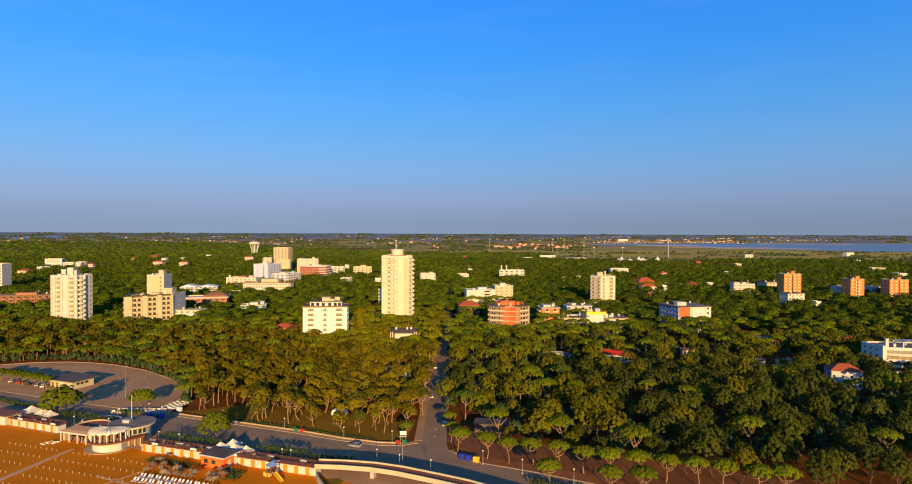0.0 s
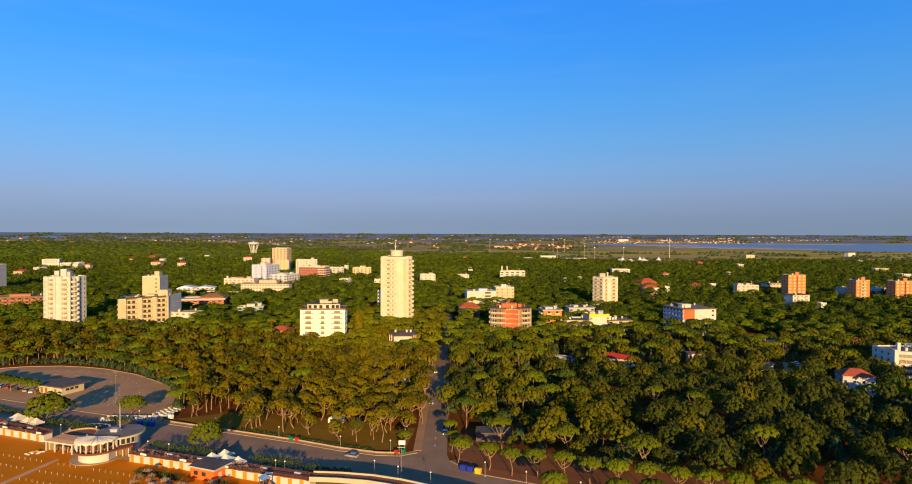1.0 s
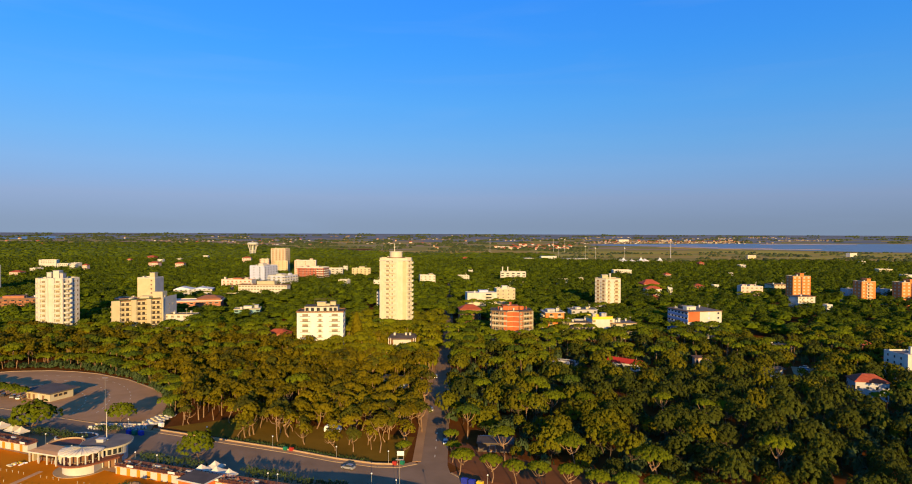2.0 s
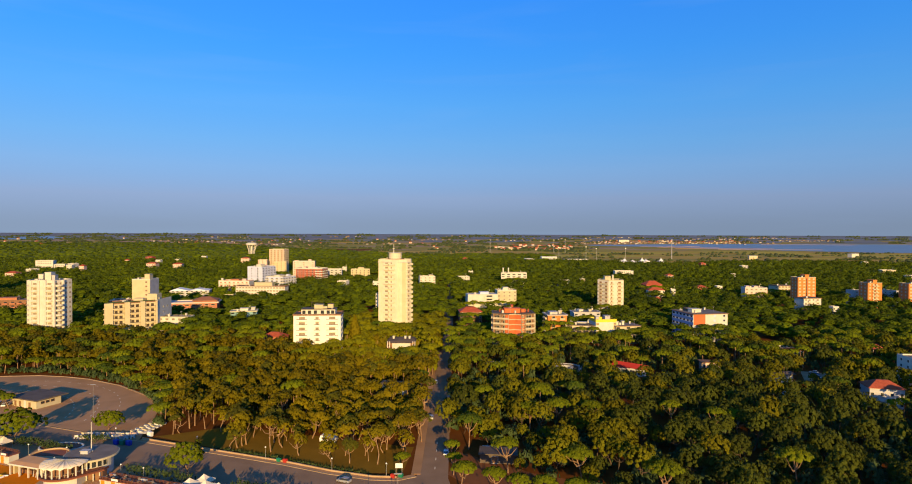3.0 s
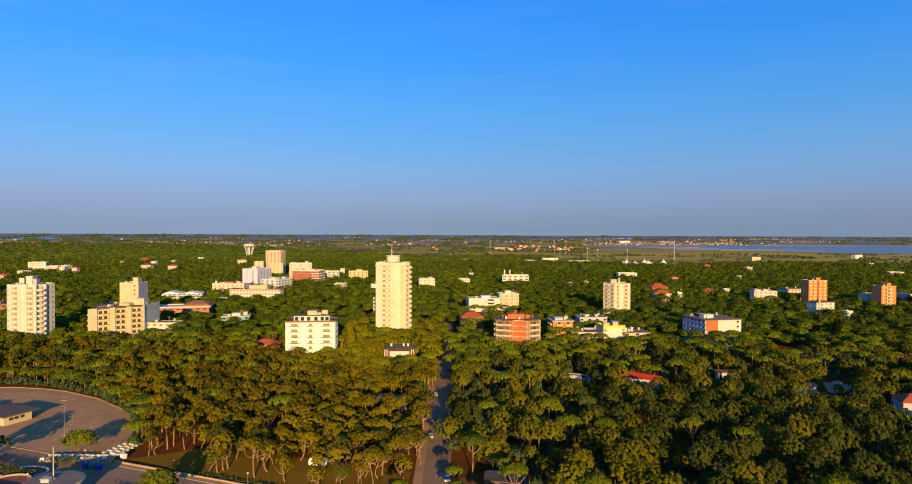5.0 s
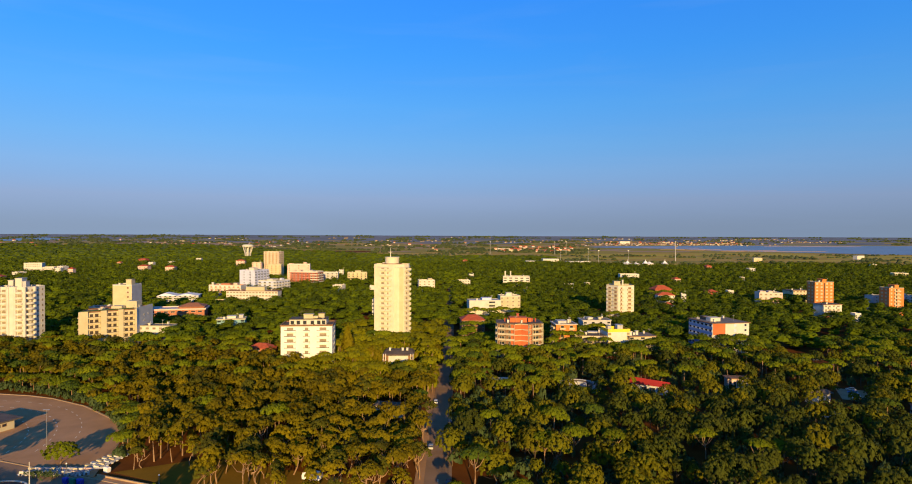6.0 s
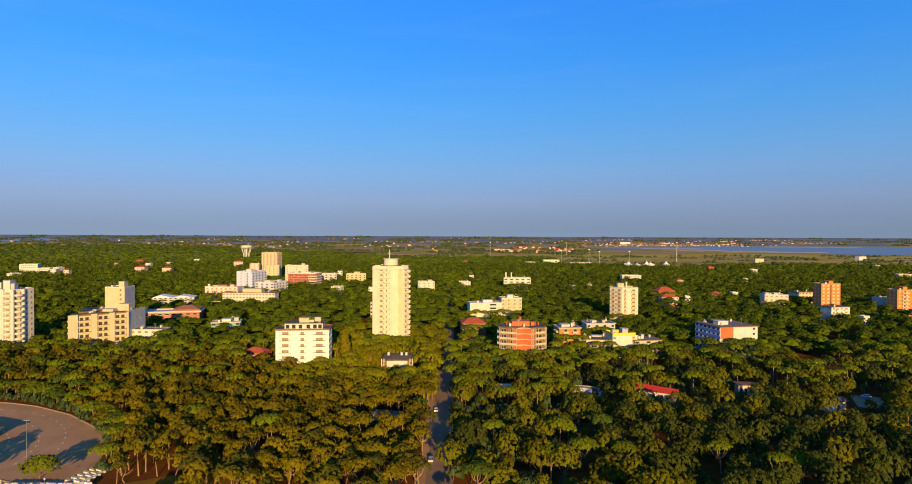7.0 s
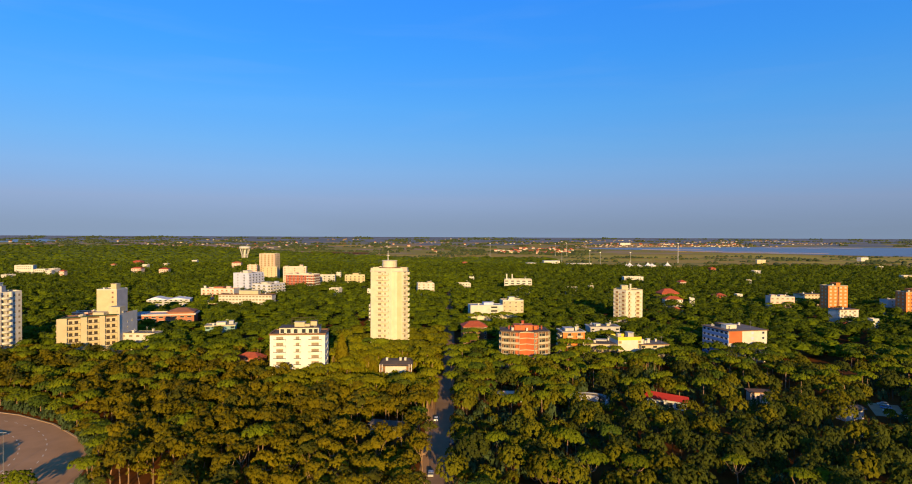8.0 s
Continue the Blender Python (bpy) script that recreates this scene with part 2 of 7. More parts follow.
ys = [-700, -300, 0, 120, 250, 500, 900, 1300, 1400, 1480, 1560, 1650, 1750, 1850, 1940] + list(range(2020, 4900, 90)) + [4900]
xs = list(range(-4320, 4321, 160))
gv = [(x + 60 * math.sin(y * 0.013 + x) * (y > 1300), y, ground_z(y)) for y in ys for x in xs]
nx = len(xs)
gf, gm = [], []
for j in range(len(ys) - 1):
    kind = 1
    for i in range(nx - 1):
        gf.append((j * nx + i, j * nx + i + 1, (j + 1) * nx + i + 1, (j + 1) * nx + i))
        if random.random() < 0.55:
            kind = random.choice((1, 1, 2, 2, 4) if ys[j] < 2300 else (1, 3, 3, 4, 4, 4))
        open_land = ys[j] >= (1400 if xs[i] > 150 else 1850 if xs[i] > -400 else 2400)
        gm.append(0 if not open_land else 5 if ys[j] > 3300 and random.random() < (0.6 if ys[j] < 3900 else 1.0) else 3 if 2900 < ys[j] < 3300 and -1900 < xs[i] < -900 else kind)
M_MEADOW = material("yellow_green_meadow", (0.36, 0.28, 0.012), (0.52, 0.39, 0.025), 0.02, rough=0.95, fine=6, bump=0)
M_MARSH = material("reddish_marsh", (0.28, 0.17, 0.09), (0.42, 0.27, 0.15), 0.02, rough=0.95, fine=6, bump=0)
M_CROP = material("dark_crop_field", (0.23, 0.19, 0.012), (0.35, 0.27, 0.03), 0.02, rough=0.95, fine=6, bump=0)
tagged(new("ground", mesh_of("ground", gv, gf, (M_SOIL, M_FIELD, M_MEADOW, M_MARSH, M_CROP, M_HAZEPLAIN), gm)), "flat coastal plain of pine-litter soil, farm fields and haze-coloured far land", "ground", kind="structure")


def sheet(name, outline, z, mat, label, category, parent=None):
    """A thin slab of paving, sand or grass with a real edge."""
    s = Shape().prism(outline, -0.3, z)
    ob = new(name, s.mesh(name, mat))
    return tagged(ob, label, category, kind="structure")


KERB_N = [(-262, 296), (-200, 268), (-156, 251), (-112, 235), (-85, 225), (-55.6, 214), (-39.5, 206.8), (-26, 202.5), (-18, 202), (-12.5, 205)]
KERB_N2 = [(-3, 204), (-2, 198), (6, 188), (24, 180), (39, 172), (62, 160), (95, 142), (150, 112), (260, 60)]
ROAD_S = [(245, 36), (140, 92), (85, 122), (50, 142), (22, 161), (0, 175), (-26, 187.5), (-41, 190), (-67, 197), (-96, 206), (-114, 217), (-156, 235), (-192, 250), (-262, 280)]
sheet("beach", [(-420, 330), (-168, 223), (-102, 197), (-41, 177), (0, 160), (60, 120), (240, 20), (420, -60), (420, -690), (-420, -690)], 0.02, M_SAND, "raked orange-brown beach sand", "beach")
sheet("promenade", [(-262, 262), (-168, 223.2), (-102, 197.2), (-41, 177.2), (0, 160.2), (60, 120.2), (240, 20.2)] + ROAD_S, 0.045, M_PAVING, "pale paved seafront promenade", "pavement")
sheet("road", KERB_N + [(-11.3, 300), (-11.3, 1200), (-3, 1200), (-3, 300)] + KERB_N2 + ROAD_S, 0.03, M_ASPHALT, "grey asphalt seafront road with a straight side street", "road")
PLAZA = [(-262, 300), (-243, 322), (-229, 328), (-211, 330), (-196, 327.5), (-182, 323), (-160, 311), (-140.5, 295), (-131, 286), (-124, 276), (-118, 258), (-112, 236), (-156, 252), (-200, 269)]
sheet("plaza", PLAZA, 0.05, M_PAVING, "wide tan-grey paved plaza with a curved edge", "plaza")


def strip(points, half, z0, z1):
    """A long low body that follows a line."""
    s = Shape()
    v = []
    for k, (x, y) in enumerate(points):
        a, b = Vector(points[max(k - 1, 0)]), Vector(points[min(k + 1, len(points) - 1)])
        d = (b - a).normalized()
        n = Vector((-d.y, d.x)) * half
        za, zb = (z0[k], z1[k]) if isinstance(z0, (list, tuple)) else (z0, z1)
        v += [(x + n.x, y + n.y, za), (x - n.x, y - n.y, za), (x - n.x, y - n.y, zb), (x + n.x, y + n.y, zb)]
    f = [(4 * k + i, 4 * k + (i + 1) % 4, 4 * k + 4 + (i + 1) % 4, 4 * k + 4 + i) for k in range(len(points) - 1) for i in range(4)]
    f += [(0, 1, 2, 3)[::-1], tuple(4 * len(points) - 4 + i for i in range(4))]
    return s.add(v, f)


def offset(points, by):
    out = []
    for k, (x, y) in enumerate(points):
        a, b = Vector(points[max(k - 1, 0)]), Vector(points[min(k + 1, len(points) - 1)])
        d = (b - a).normalized()
        out.append((x - d.y * by, y + d.x * by))
    return out


# ---- buildings ----
CLEAR = []  # footprints kept free of trees: centre, half sizes, turn
LOW = []    # openings in the wood where trees stay low: centre, radius, height


def keep_clear(cx, cy, hx, hy, rz):
    CLEAR.append((cx, cy, hx, hy, radians(rz)))


CACHE = {}


def window_mesh(w, h, glass, frame_mat):
    key = ("window", w, h, glass, frame_mat)
    if key not in CACHE:
        def rect(ix, iz, y):
            return [(-w / 2 + ix, y, iz), (w / 2 - ix, y, iz), (w / 2 - ix, y, h - iz), (-w / 2 + ix, y, h - iz)]

        rings = rect(-0.05, -0.06, 0.03) + rect(-0.05, -0.06, -0.09) + rect(0.08, 0.08, -0.09) + rect(0.08, 0.08, -0.015)
        s = Shape()
        s.add(rings, [(4 * k + i, 4 * k + (i + 1) % 4, 4 * k + 4 + (i + 1) % 4, 4 * k + 4 + i) for k in range(3) for i in range(4)] + [(12, 13, 14, 15)], 1)
        s.m[-1] = 0
        CACHE[key] = s.mesh("window", glass, frame_mat)
    return CACHE[key]


def glazed(name, w, h, glass, frame_mat, parent, m):
    """A window frame with its pane as a piece of its own."""
    key = ("frame", w, h, frame_mat)
    if key not in CACHE:
        s = Shape()
        for z0, z1, x0, x1 in ((0, h, -w / 2 - 0.05, -w / 2 + 0.08), (0, h, w / 2 - 0.08, w / 2 + 0.05)):
            s.box(x0, x1, -0.09, 0.03, z0, z1)
        s.box(-w / 2 + 0.08, w / 2 - 0.08, -0.085, 0.03, -0.06, 0.08).box(-w / 2 + 0.08, w / 2 - 0.08, -0.085, 0.03, h - 0.08, h + 0.04)
        CACHE[key] = s.mesh("window_frame", frame_mat)
    if ("pane", w, h, glass) not in CACHE:
        CACHE["pane", w, h, glass] = Shape().box(-w / 2 + 0.08, w / 2 - 0.08, -0.02, 0.02, 0.08, h - 0.08).mesh("pane", glass)
    frame_ob = part(name, CACHE[key], parent, m=m)
    part("pane", CACHE["pane", w, h, glass], frame_ob)


def balcony_mesh(w, deep, solid, mat):
    key = ("balcony", w, deep, solid, mat)
    if key not in CACHE:
        t, top, mid = (0.12, 1.0, 0.9) if solid else (0.07, 1.0, 0.72)

        def rect(i, z):
            return [(-w / 2 + i, 0.03, z), (-w / 2 + i, -deep + i, z), (w / 2 - i, -deep + i, z), (w / 2 - i, 0.03, z)]

        loops = rect(0, -0.16) + rect(0, mid) + rect(0, top) + rect(t, top) + rect(t, 0.0)
        faces = [(4 * k + i, 4 * k + i + 1, 4 * k + 5 + i, 4 * k + 4 + i) for k in range(4) for i in range(3)] + [(16, 17, 18, 19), (3, 2, 1, 0)]
        s = Shape().add(loops, faces)
        s.m = [0] * 3 + [0 if solid else 1] * 6 + [0] * 5
        CACHE[key] = s.mesh("balcony", mat, M_RAIL)
    return CACHE[key]


def bowed_mesh(w, deep, mat):
    """A convex balcony: bowed solid parapet round a sunk floor."""
    key = ("bowed", w, deep, mat)
    if key not in CACHE:
        arc = [math.pi * k / 8 for k in range(9)]

        def rim(i, z):
            return [(-(w / 2 - i) * math.cos(a), -(deep - i) * math.sin(a) ** 0.8, z) for a in arc]

        loops = rim(0, -0.16) + rim(0, 1.0) + rim(0.14, 1.0) + rim(0.14, 0.0)
        faces = [(9 * k + i, 9 * k + i + 1, 9 * k + 10 + i, 9 * k + 9 + i) for k in range(3) for i in range(8)] + [tuple(range(27, 36)), tuple(range(8, -1, -1))]
        CACHE[key] = Shape().add(loops, faces).mesh("balcony", mat)
    return CACHE[key]


def box_plan(w, d):
    return [(-w / 2, -d / 2), (w / 2, -d / 2), (w / 2, d / 2), (-w / 2, d / 2)]


def shrink(outline, by):
    r = sum(math.hypot(x, y) for x, y in outline) / len(outline)
    return [(x * (1 - by / r), y * (1 - by / r)) for x, y in outline]


def building(name, label, cx, cy, rz, plan, floors, storey, wall, sides=None, roof=None, trim=None, huts=(), first=1, category="apartment building",
             hip=0.0, band=None, glass=None, blind=None, clear=3.5, parapet=0.8, rail=None, coping=None, panes=False, eaves=0.0, hut_roof=None):
    """A block of flats on any outline. sides: edge number -> columns of (place along the edge 0..1, kind, width)."""
    wall, roof, trim, glass = wall or M_WHITE, roof or M_GRAVELROOF, trim or M_WHITE, glass or M_GLASS
    high = floors * storey
    ob = thing(name, pose(cx, cy, 0, 0, 0, rz), label, category)
    s = Shape().prism(plan, -0.5, high)
    part("wall", s.mesh("wall", wall), ob)
    inner = shrink(plan, 0.35)
    if hip:
        over = shrink(plan, -0.7)
        s = Shape().prism(over, high, high + 0.2)
        s.prism(over, high + 0.2, high + hip, 0, [(x * 0.35 if abs(x) > abs(y) else x * 0.12, y * 0.12) for x, y in over])
        part("roof", s.mesh("roof", M_TILE), ob, "hipped clay tile roof")
    else:
        part("roof", Shape().prism(inner, high, high + 0.12).mesh("roof", roof), ob)
        n, up = len(plan), high + parapet
        out = shrink(plan, -eaves)
        loops = [(x, y, high - (0.25 if eaves else 0.0)) for x, y in out] + [(x, y, up) for x, y in out] + [(x, y, up) for x, y in inner] + [(x, y, high) for x, y in inner]
        s = Shape().add(loops, [(k * n + i, k * n + (i + 1) % n, (k + 1) % 4 * n + (i + 1) % n, (k + 1) % 4 * n + i) for k in range(4) for i in range(n)])
        part("parapet", s.mesh("parapet", coping or trim), ob)
    if band:
        for f in range(first, floors + 1):
            out = shrink(plan, -0.18)
            part("string_course", Shape().prism(out, f * storey - 0.2, f * storey + 0.12).mesh("string_course", band), ob)
    for x0, x1, y0, y1, h, mat in huts:
        z = high + 0.1
        hut = part("roof_hut", Shape().box(x0, x1, y0, y1, z, z + h - 0.2).mesh("roof_hut", mat), ob)
        part("hut_roof", Shape().box(x0 - 0.3, x1 + 0.3, y0 - 0.3, y1 + 0.3, z + h - 0.2, z + h).mesh("hut_roof", hut_roof or mat), hut)
    n = len(plan)
    for e, columns in (sides or {}).items():
        (ax, ay), (bx, by) = plan[e], plan[(e + 1) % n]
        turn = math.degrees(math.atan2(by - ay, bx - ax))
        for u, kind, w in columns:
            for f in range(first, floors):
                z = f * storey
                at = pose(ax + (bx - ax) * u, ay + (by - ay) * u, z, 0, 0, turn)
                lift = Matrix.Translation((0, 0, 0.95))
                if kind in "ws":
                    name, wide, tall_w, fill, up = "window", w, 1.4 if kind == "w" else 1.5, glass if kind == "w" else blind or M_SHUTTER, lift
                else:
                    name, wide, tall_w, fill, up = "balcony_door", round(w * 0.6, 1), 2.2, blind or glass, Matrix.Translation((0, 0, 0.08))
                if panes:
                    glazed(name, wide, tall_w, fill, trim, ob, at @ up)
                else:
                    part(name, window_mesh(wide, tall_w, fill, trim), ob, m=at @ up)
                if kind in ("b", "r"):
                    part("balcony", balcony_mesh(w, 1.3, kind == "b", trim if kind == "b" else rail or trim), ob, m=at)
    if not hip and floors > 3:
        for k in range(2 + int(cx + cy) % 3):
            a, q = 1.7 * k + cx, 0.45 + 0.08 * k
            x, y = q * plan[k % n][0] + math.sin(a), q * plan[k % n][1] + math.cos(a)
            if k % 3 == 1:
                part("aerial", AERIAL, ob, m=pose(x, y, high))
            else:
                part("roof_vent", VENTS[k % 2], ob, m=pose(x, y, high, 0, 0, 40 * k))
    hx = max(abs(x) for x, _ in plan)
    hy = max(abs(y) for _, y in plan)
    keep_clear(cx, cy, hx + clear, hy + clear, rz)
    return ob


AERIAL = Shape().tube([(0, 0, 0), (0, 0, 4.2)], [0.06, 0.04], 5).box(-0.9, 0.9, -0.03, 0.03, 3.8, 3.88).box(-0.6, 0.6, -0.03, 0.03, 3.3, 3.38).mesh("aerial", M_STEEL)
VENTS = [Shape().box(-0.6, 0.6, -0.45, 0.45, 0, 1.5).box(-0.75, 0.75, -0.6, 0.6, 1.5, 1.7).mesh("roof_vent", M_WHITE), Shape().box(-0.9, 0.9, -0.5, 0.5, 0, 1.0).tube([(0.3, 0, 1.0), (0.3, 0, 1.8)], [0.2, 0.2], 6).mesh("roof_vent", M_CONCRETE)]


def row(n, kind, w, a=0.08, b=0.92):
    return [(a + (b - a) * i / max(n - 1, 1), kind, w) for i in range(n)]


# the cream tower
tower = building("tower_block", "tall cream concrete apartment tower with balcony columns and a roof drum", -44.4, 459.0, 0,
                 [(-11.4, -4.6), (1.4, -8.2), (8.8, -6.8), (11.4, -3.2), (11.4, 5), (6, 9), (-6, 9), (-11.4, 5)], 16, 3.33, M_TOWER,
                 {0: [(0.46, "b", 3.8), (0.78, "b", 3.8)], 1: [(0.72, "s", 1.7)], 2: [(0.5, "b", 3.2)], 3: row(2, "b", 3.0, 0.25, 0.75), 5: row(4, "w", 1.2)}, trim=M_TOWER, clear=2.5, blind=M_BLIND, panes=True)
fin = Shape().prism([(-9.9, -5.3), (-9.2, -5.5), (-9.2, -4.9), (-9.9, -4.7)], 0, 53.7).prism([(3.4, -8.3), (3.9, -8.2), (3.9, -7.4), (3.4, -7.4)], 0, 53.7).prism([(-1.6, -7.7), (1.8, -8.6), (2.6, -8.3), (2.4, -7.4), (-1.4, -6.9)], 0, 53.8)
part("pier", fin.mesh("pier", M_TOWER), tower)
part("yellow_strip", Shape().prism([(5.5, -7.62), (8.3, -7.1), (8.3, -6.6), (5.5, -6.6)], 0, 51.6).mesh("yellow_strip", M_YELLOW), tower, "yellow painted window strip")
part("cornice", Shape().prism(shrink([(-11.4, -4.6), (1.4, -8.2), (8.8, -6.8), (11.4, -3.2), (11.4, 5), (6, 9), (-6, 9), (-11.4, 5)], -0.4), 51.8, 52.4).mesh("cornice", M_CONCRETE), tower)
part("roof_drum", Shape().prism(ring(4.6, 20), 54.4, 58.3).prism(ring(4.8, 20), 56.2, 56.45).prism(ring(5.0, 20), 58.3, 58.7).mesh("roof_drum", M_TOWER), tower)
part("drum_collar", Shape().prism(ring(7.2, 20), 53.3, 54.0).prism(ring(6.4, 20), 54.0, 54.45).mesh("drum_collar", M_SHUTTER), tower, "dark brown ring below the roof drum")
part("antenna", Shape().tube([(-1, 0, 58.5), (-1, 0, 65.0)], [0.26, 0.12]).box(-1.9, -0.1, -0.06, 0.06, 61.6, 61.8).mesh("antenna", M_STEEL), tower)

# the white six-storey block with a set-back penthouse
wb = building("apartment_block", "white six-storey apartment block with dark set-back penthouse terrace", -82.0, 383.0, 5,
              box_plan(27.0, 15.0), 8, 3.12, M_FRESH, {0: [(0.18, "r", 6.0), (0.5, "r", 3.4), (0.82, "r", 6.4)], 1: row(2, "w", 1.2, 0.3, 0.7)},
              roof=M_TAR, blind=M_BLIND, panes=True, rail=M_FRESH, trim=M_FRESH, coping=M_SHUTTER, parapet=0.6, eaves=0.5, hut_roof=M_TAR, huts=((-9.5, 10, -4.5, 5.5, 3.0, M_WHITE), (5.0, 8.2, 2.0, 5.0, 5.4, M_CREAM)))
part("roof_hut", Shape().box(-2.4, 2.6, -2.0, 2.5, 28.0, 30.2).box(-2.7, 2.9, -2.3, 2.8, 30.2, 30.4).box(2.6, 5.0, -1.0, 2.0, 28.0, 29.2).mesh("roof_hut", M_CREAM), wb, "cream stair head on the penthouse roof")
fr = Shape()
for x, y in ((-4.5, 3.5), (-4.5, 1.5), (2.0, 3.5), (7.0, 3.5)):
    fr.box(x - 0.06, x + 0.06, y - 0.06, y + 0.06, 28, 32.0)
fr.box(-4.6, 7.1, 3.42, 3.58, 31.9, 32.05).box(-4.6, 2.1, 1.42, 1.58, 31.4, 31.55)
part("roof_frame", fr.mesh("roof_frame", M_RAIL), wb, "thin dark rooftop frame")
for x in (-11.5, -10.2, 11.0, 12.1, -6.5, 3.8):
    part("terrace_planter", Shape().box(x - 0.5, x + 0.5, -6.6, -5.9, 25.0, 25.5).mesh("terrace_planter", M_HEDGE), wb)
for x in (-8, -4.8, -1.4, 2.6, 6.0, 8.6):
    part("penthouse_window", window_mesh(2.0, 2.2, M_GLASS, M_WHITE), wb, m=pose(x, -4.5, 25.2))

# the small villa in the trees below the tower
villa = building("villa", "small villa with dark roof, white bay and slanting struts", -34.0, 397.0, 2, box_plan(16.5, 12), 2, 3.0, M_SHUTTER,
                 {0: [(0.06, "w", 1.4), (0.94, "w", 1.4)]}, first=0, roof=M_TAR, trim=M_SHUTTER, category="house", clear=1.5)
part("roof_slope", Shape().prism([(-8.9, -6.6), (8.9, -6.6), (8.9, 6.4), (-8.9, 6.4)], 6.6, 7.9, 0, [(-7.4, 1.5), (7.4, 1.5), (7.4, 5.8), (-7.4, 5.8)]).mesh("roof_slope", M_TAR), villa, "dark low-pitched roof")
part("bay", Shape().box(-5.4, 5.6, -7.6, -5.9, 0, 6.3).mesh("bay", M_WHITE), villa, "white front bay")
part("canopy", Shape().box(-6.4, 6.8, -8.1, -5.9, 6.35, 6.65).mesh("canopy", M_TAR), villa)
part("balcony", balcony_mesh(11.4, 1.2, True, M_WHITE), villa, m=pose(0.1, -7.6, 2.0))
for x in (-5.6, 1.6, 4.2):
    part("chimney", Shape().box(x, x + 1.1, 0.2, 1.2, 7.2, 9.0).box(x - 0.15, x + 1.25, 0.05, 1.35, 9.0, 9.25).mesh("chimney", M_WHITE), villa)
for side in (-1, 1):
    for k in (0, 1):
        x = side * (7.0 + 1.3 * k)
        part("side_strut", Shape().add([(x - 0.2, -9.2, 0), (x + 0.2, -9.2, 0), (x + 0.2, -8.8, 0), (x - 0.2, -8.8, 0), (x - 0.2, -6.8, 7.2), (x + 0.2, -6.8, 7.2), (x + 0.2, -6.4, 7.2), (x - 0.2, -6.4, 7.2)],
                                       [(3, 2, 1, 0), (4, 5, 6, 7), (0, 1, 5, 4), (1, 2, 6, 5), (2, 3, 7, 6), (3, 0, 4, 7)]).mesh("side_strut", M_WHITE), villa, "white slanting strut")
LOW.append((-33, 373, 22, 4.0))

# red-orange block with cream balcony bands, one corner towards the sea
ob_plan = [(-12.7, -5.0), (-3.0, -8.5), (0.5, -6.8), (4.0, -8.8), (12.7, -4.6), (12.0, 8), (-12.0, 8)]
M_TAN = material("tan_balcony_render", (0.42, 0.36, 0.24), (0.54, 0.47, 0.33), 1)
# the dark brown wall colour carries the shade of the balcony recesses
red_block = building("apartment_block", "brick-red and tan five-storey block with wrap-round balconies", 35.6, 410, 0, ob_plan, 7, 3.2, M_SHUTTER,
                     {0: row(2, "b", 4.8, 0.25, 0.75), 3: [(0.62, "b", 6.0)], 4: row(3, "b", 3.8, 0.2, 0.8), 6: row(3, "b", 3.8, 0.2, 0.8)},
                     roof=M_TAR, trim=M_TAN, blind=M_GLASS, coping=M_TAR, panes=True, parapet=0.35, eaves=0.9, huts=((-5.5, 4.5, -2.5, 5, 2.8, M_BRICKORANGE), (5.5, 7.5, 0, 3, 2.2, M_BRICKORANGE), (-1, 0.4, 3, 4.4, 4.6, M_BRICK)))
for (ax, ay), (bx, by), count in ((ob_plan[0], ob_plan[1], 5), (ob_plan[3], ob_plan[4], 5), (ob_plan[4], ob_plan[5], 6)):
    d = Vector((bx - ax, by - ay)).normalized()
    for k in range(count):
        u = (k + 0.1) / (count - 0.8)
        post = Shape().box(-0.09, 0.09, -1.27, -1.05, 0.2, 22.3).mesh("balcony_post", M_TAN)
        part("balcony_post", post, red_block, m=pose(ax + (bx - ax) * u, ay + (by - ay) * u, 0, 0, 0, math.degrees(math.atan2(d.y, d.x))))
for x in (-8.5, -6.8, 7.8, 9.6):
    part("chimney", Shape().box(x, x + 0.7, 1.0, 1.7, 22.4, 24.4).box(x - 0.12, x + 0.82, 0.88, 1.82, 24.4, 24.6).mesh("chimney", M_BRICK), red_block)
part("orange_bay", Shape().prism([(-5.4, -7.75), (-3.0, -8.8), (0.5, -7.1), (4.0, -9.1), (6.6, -7.8), (5, -4), (-5, -4)], 0, 22.2).mesh("orange_bay", M_BRICKORANGE), red_block, "brick-red central bay")
for f in range(2, 8):
    part("string_course", Shape().prism([(-5.9, -7.85), (-3.0, -9.15), (0.5, -7.5), (4.0, -9.5), (7.2, -7.9), (5, -4), (-5, -4)], f * 3.2 - 0.35, f * 3.2 + 0.1).mesh("string_course", M_CREAM), red_block)
for f in range(2, 7):
    part("window", window_mesh(1.5, 1.5, M_BLIND, M_CREAM), red_block, m=pose(5.3, -8.5, f * 3.2 + 0.9, 0, 0, 26))

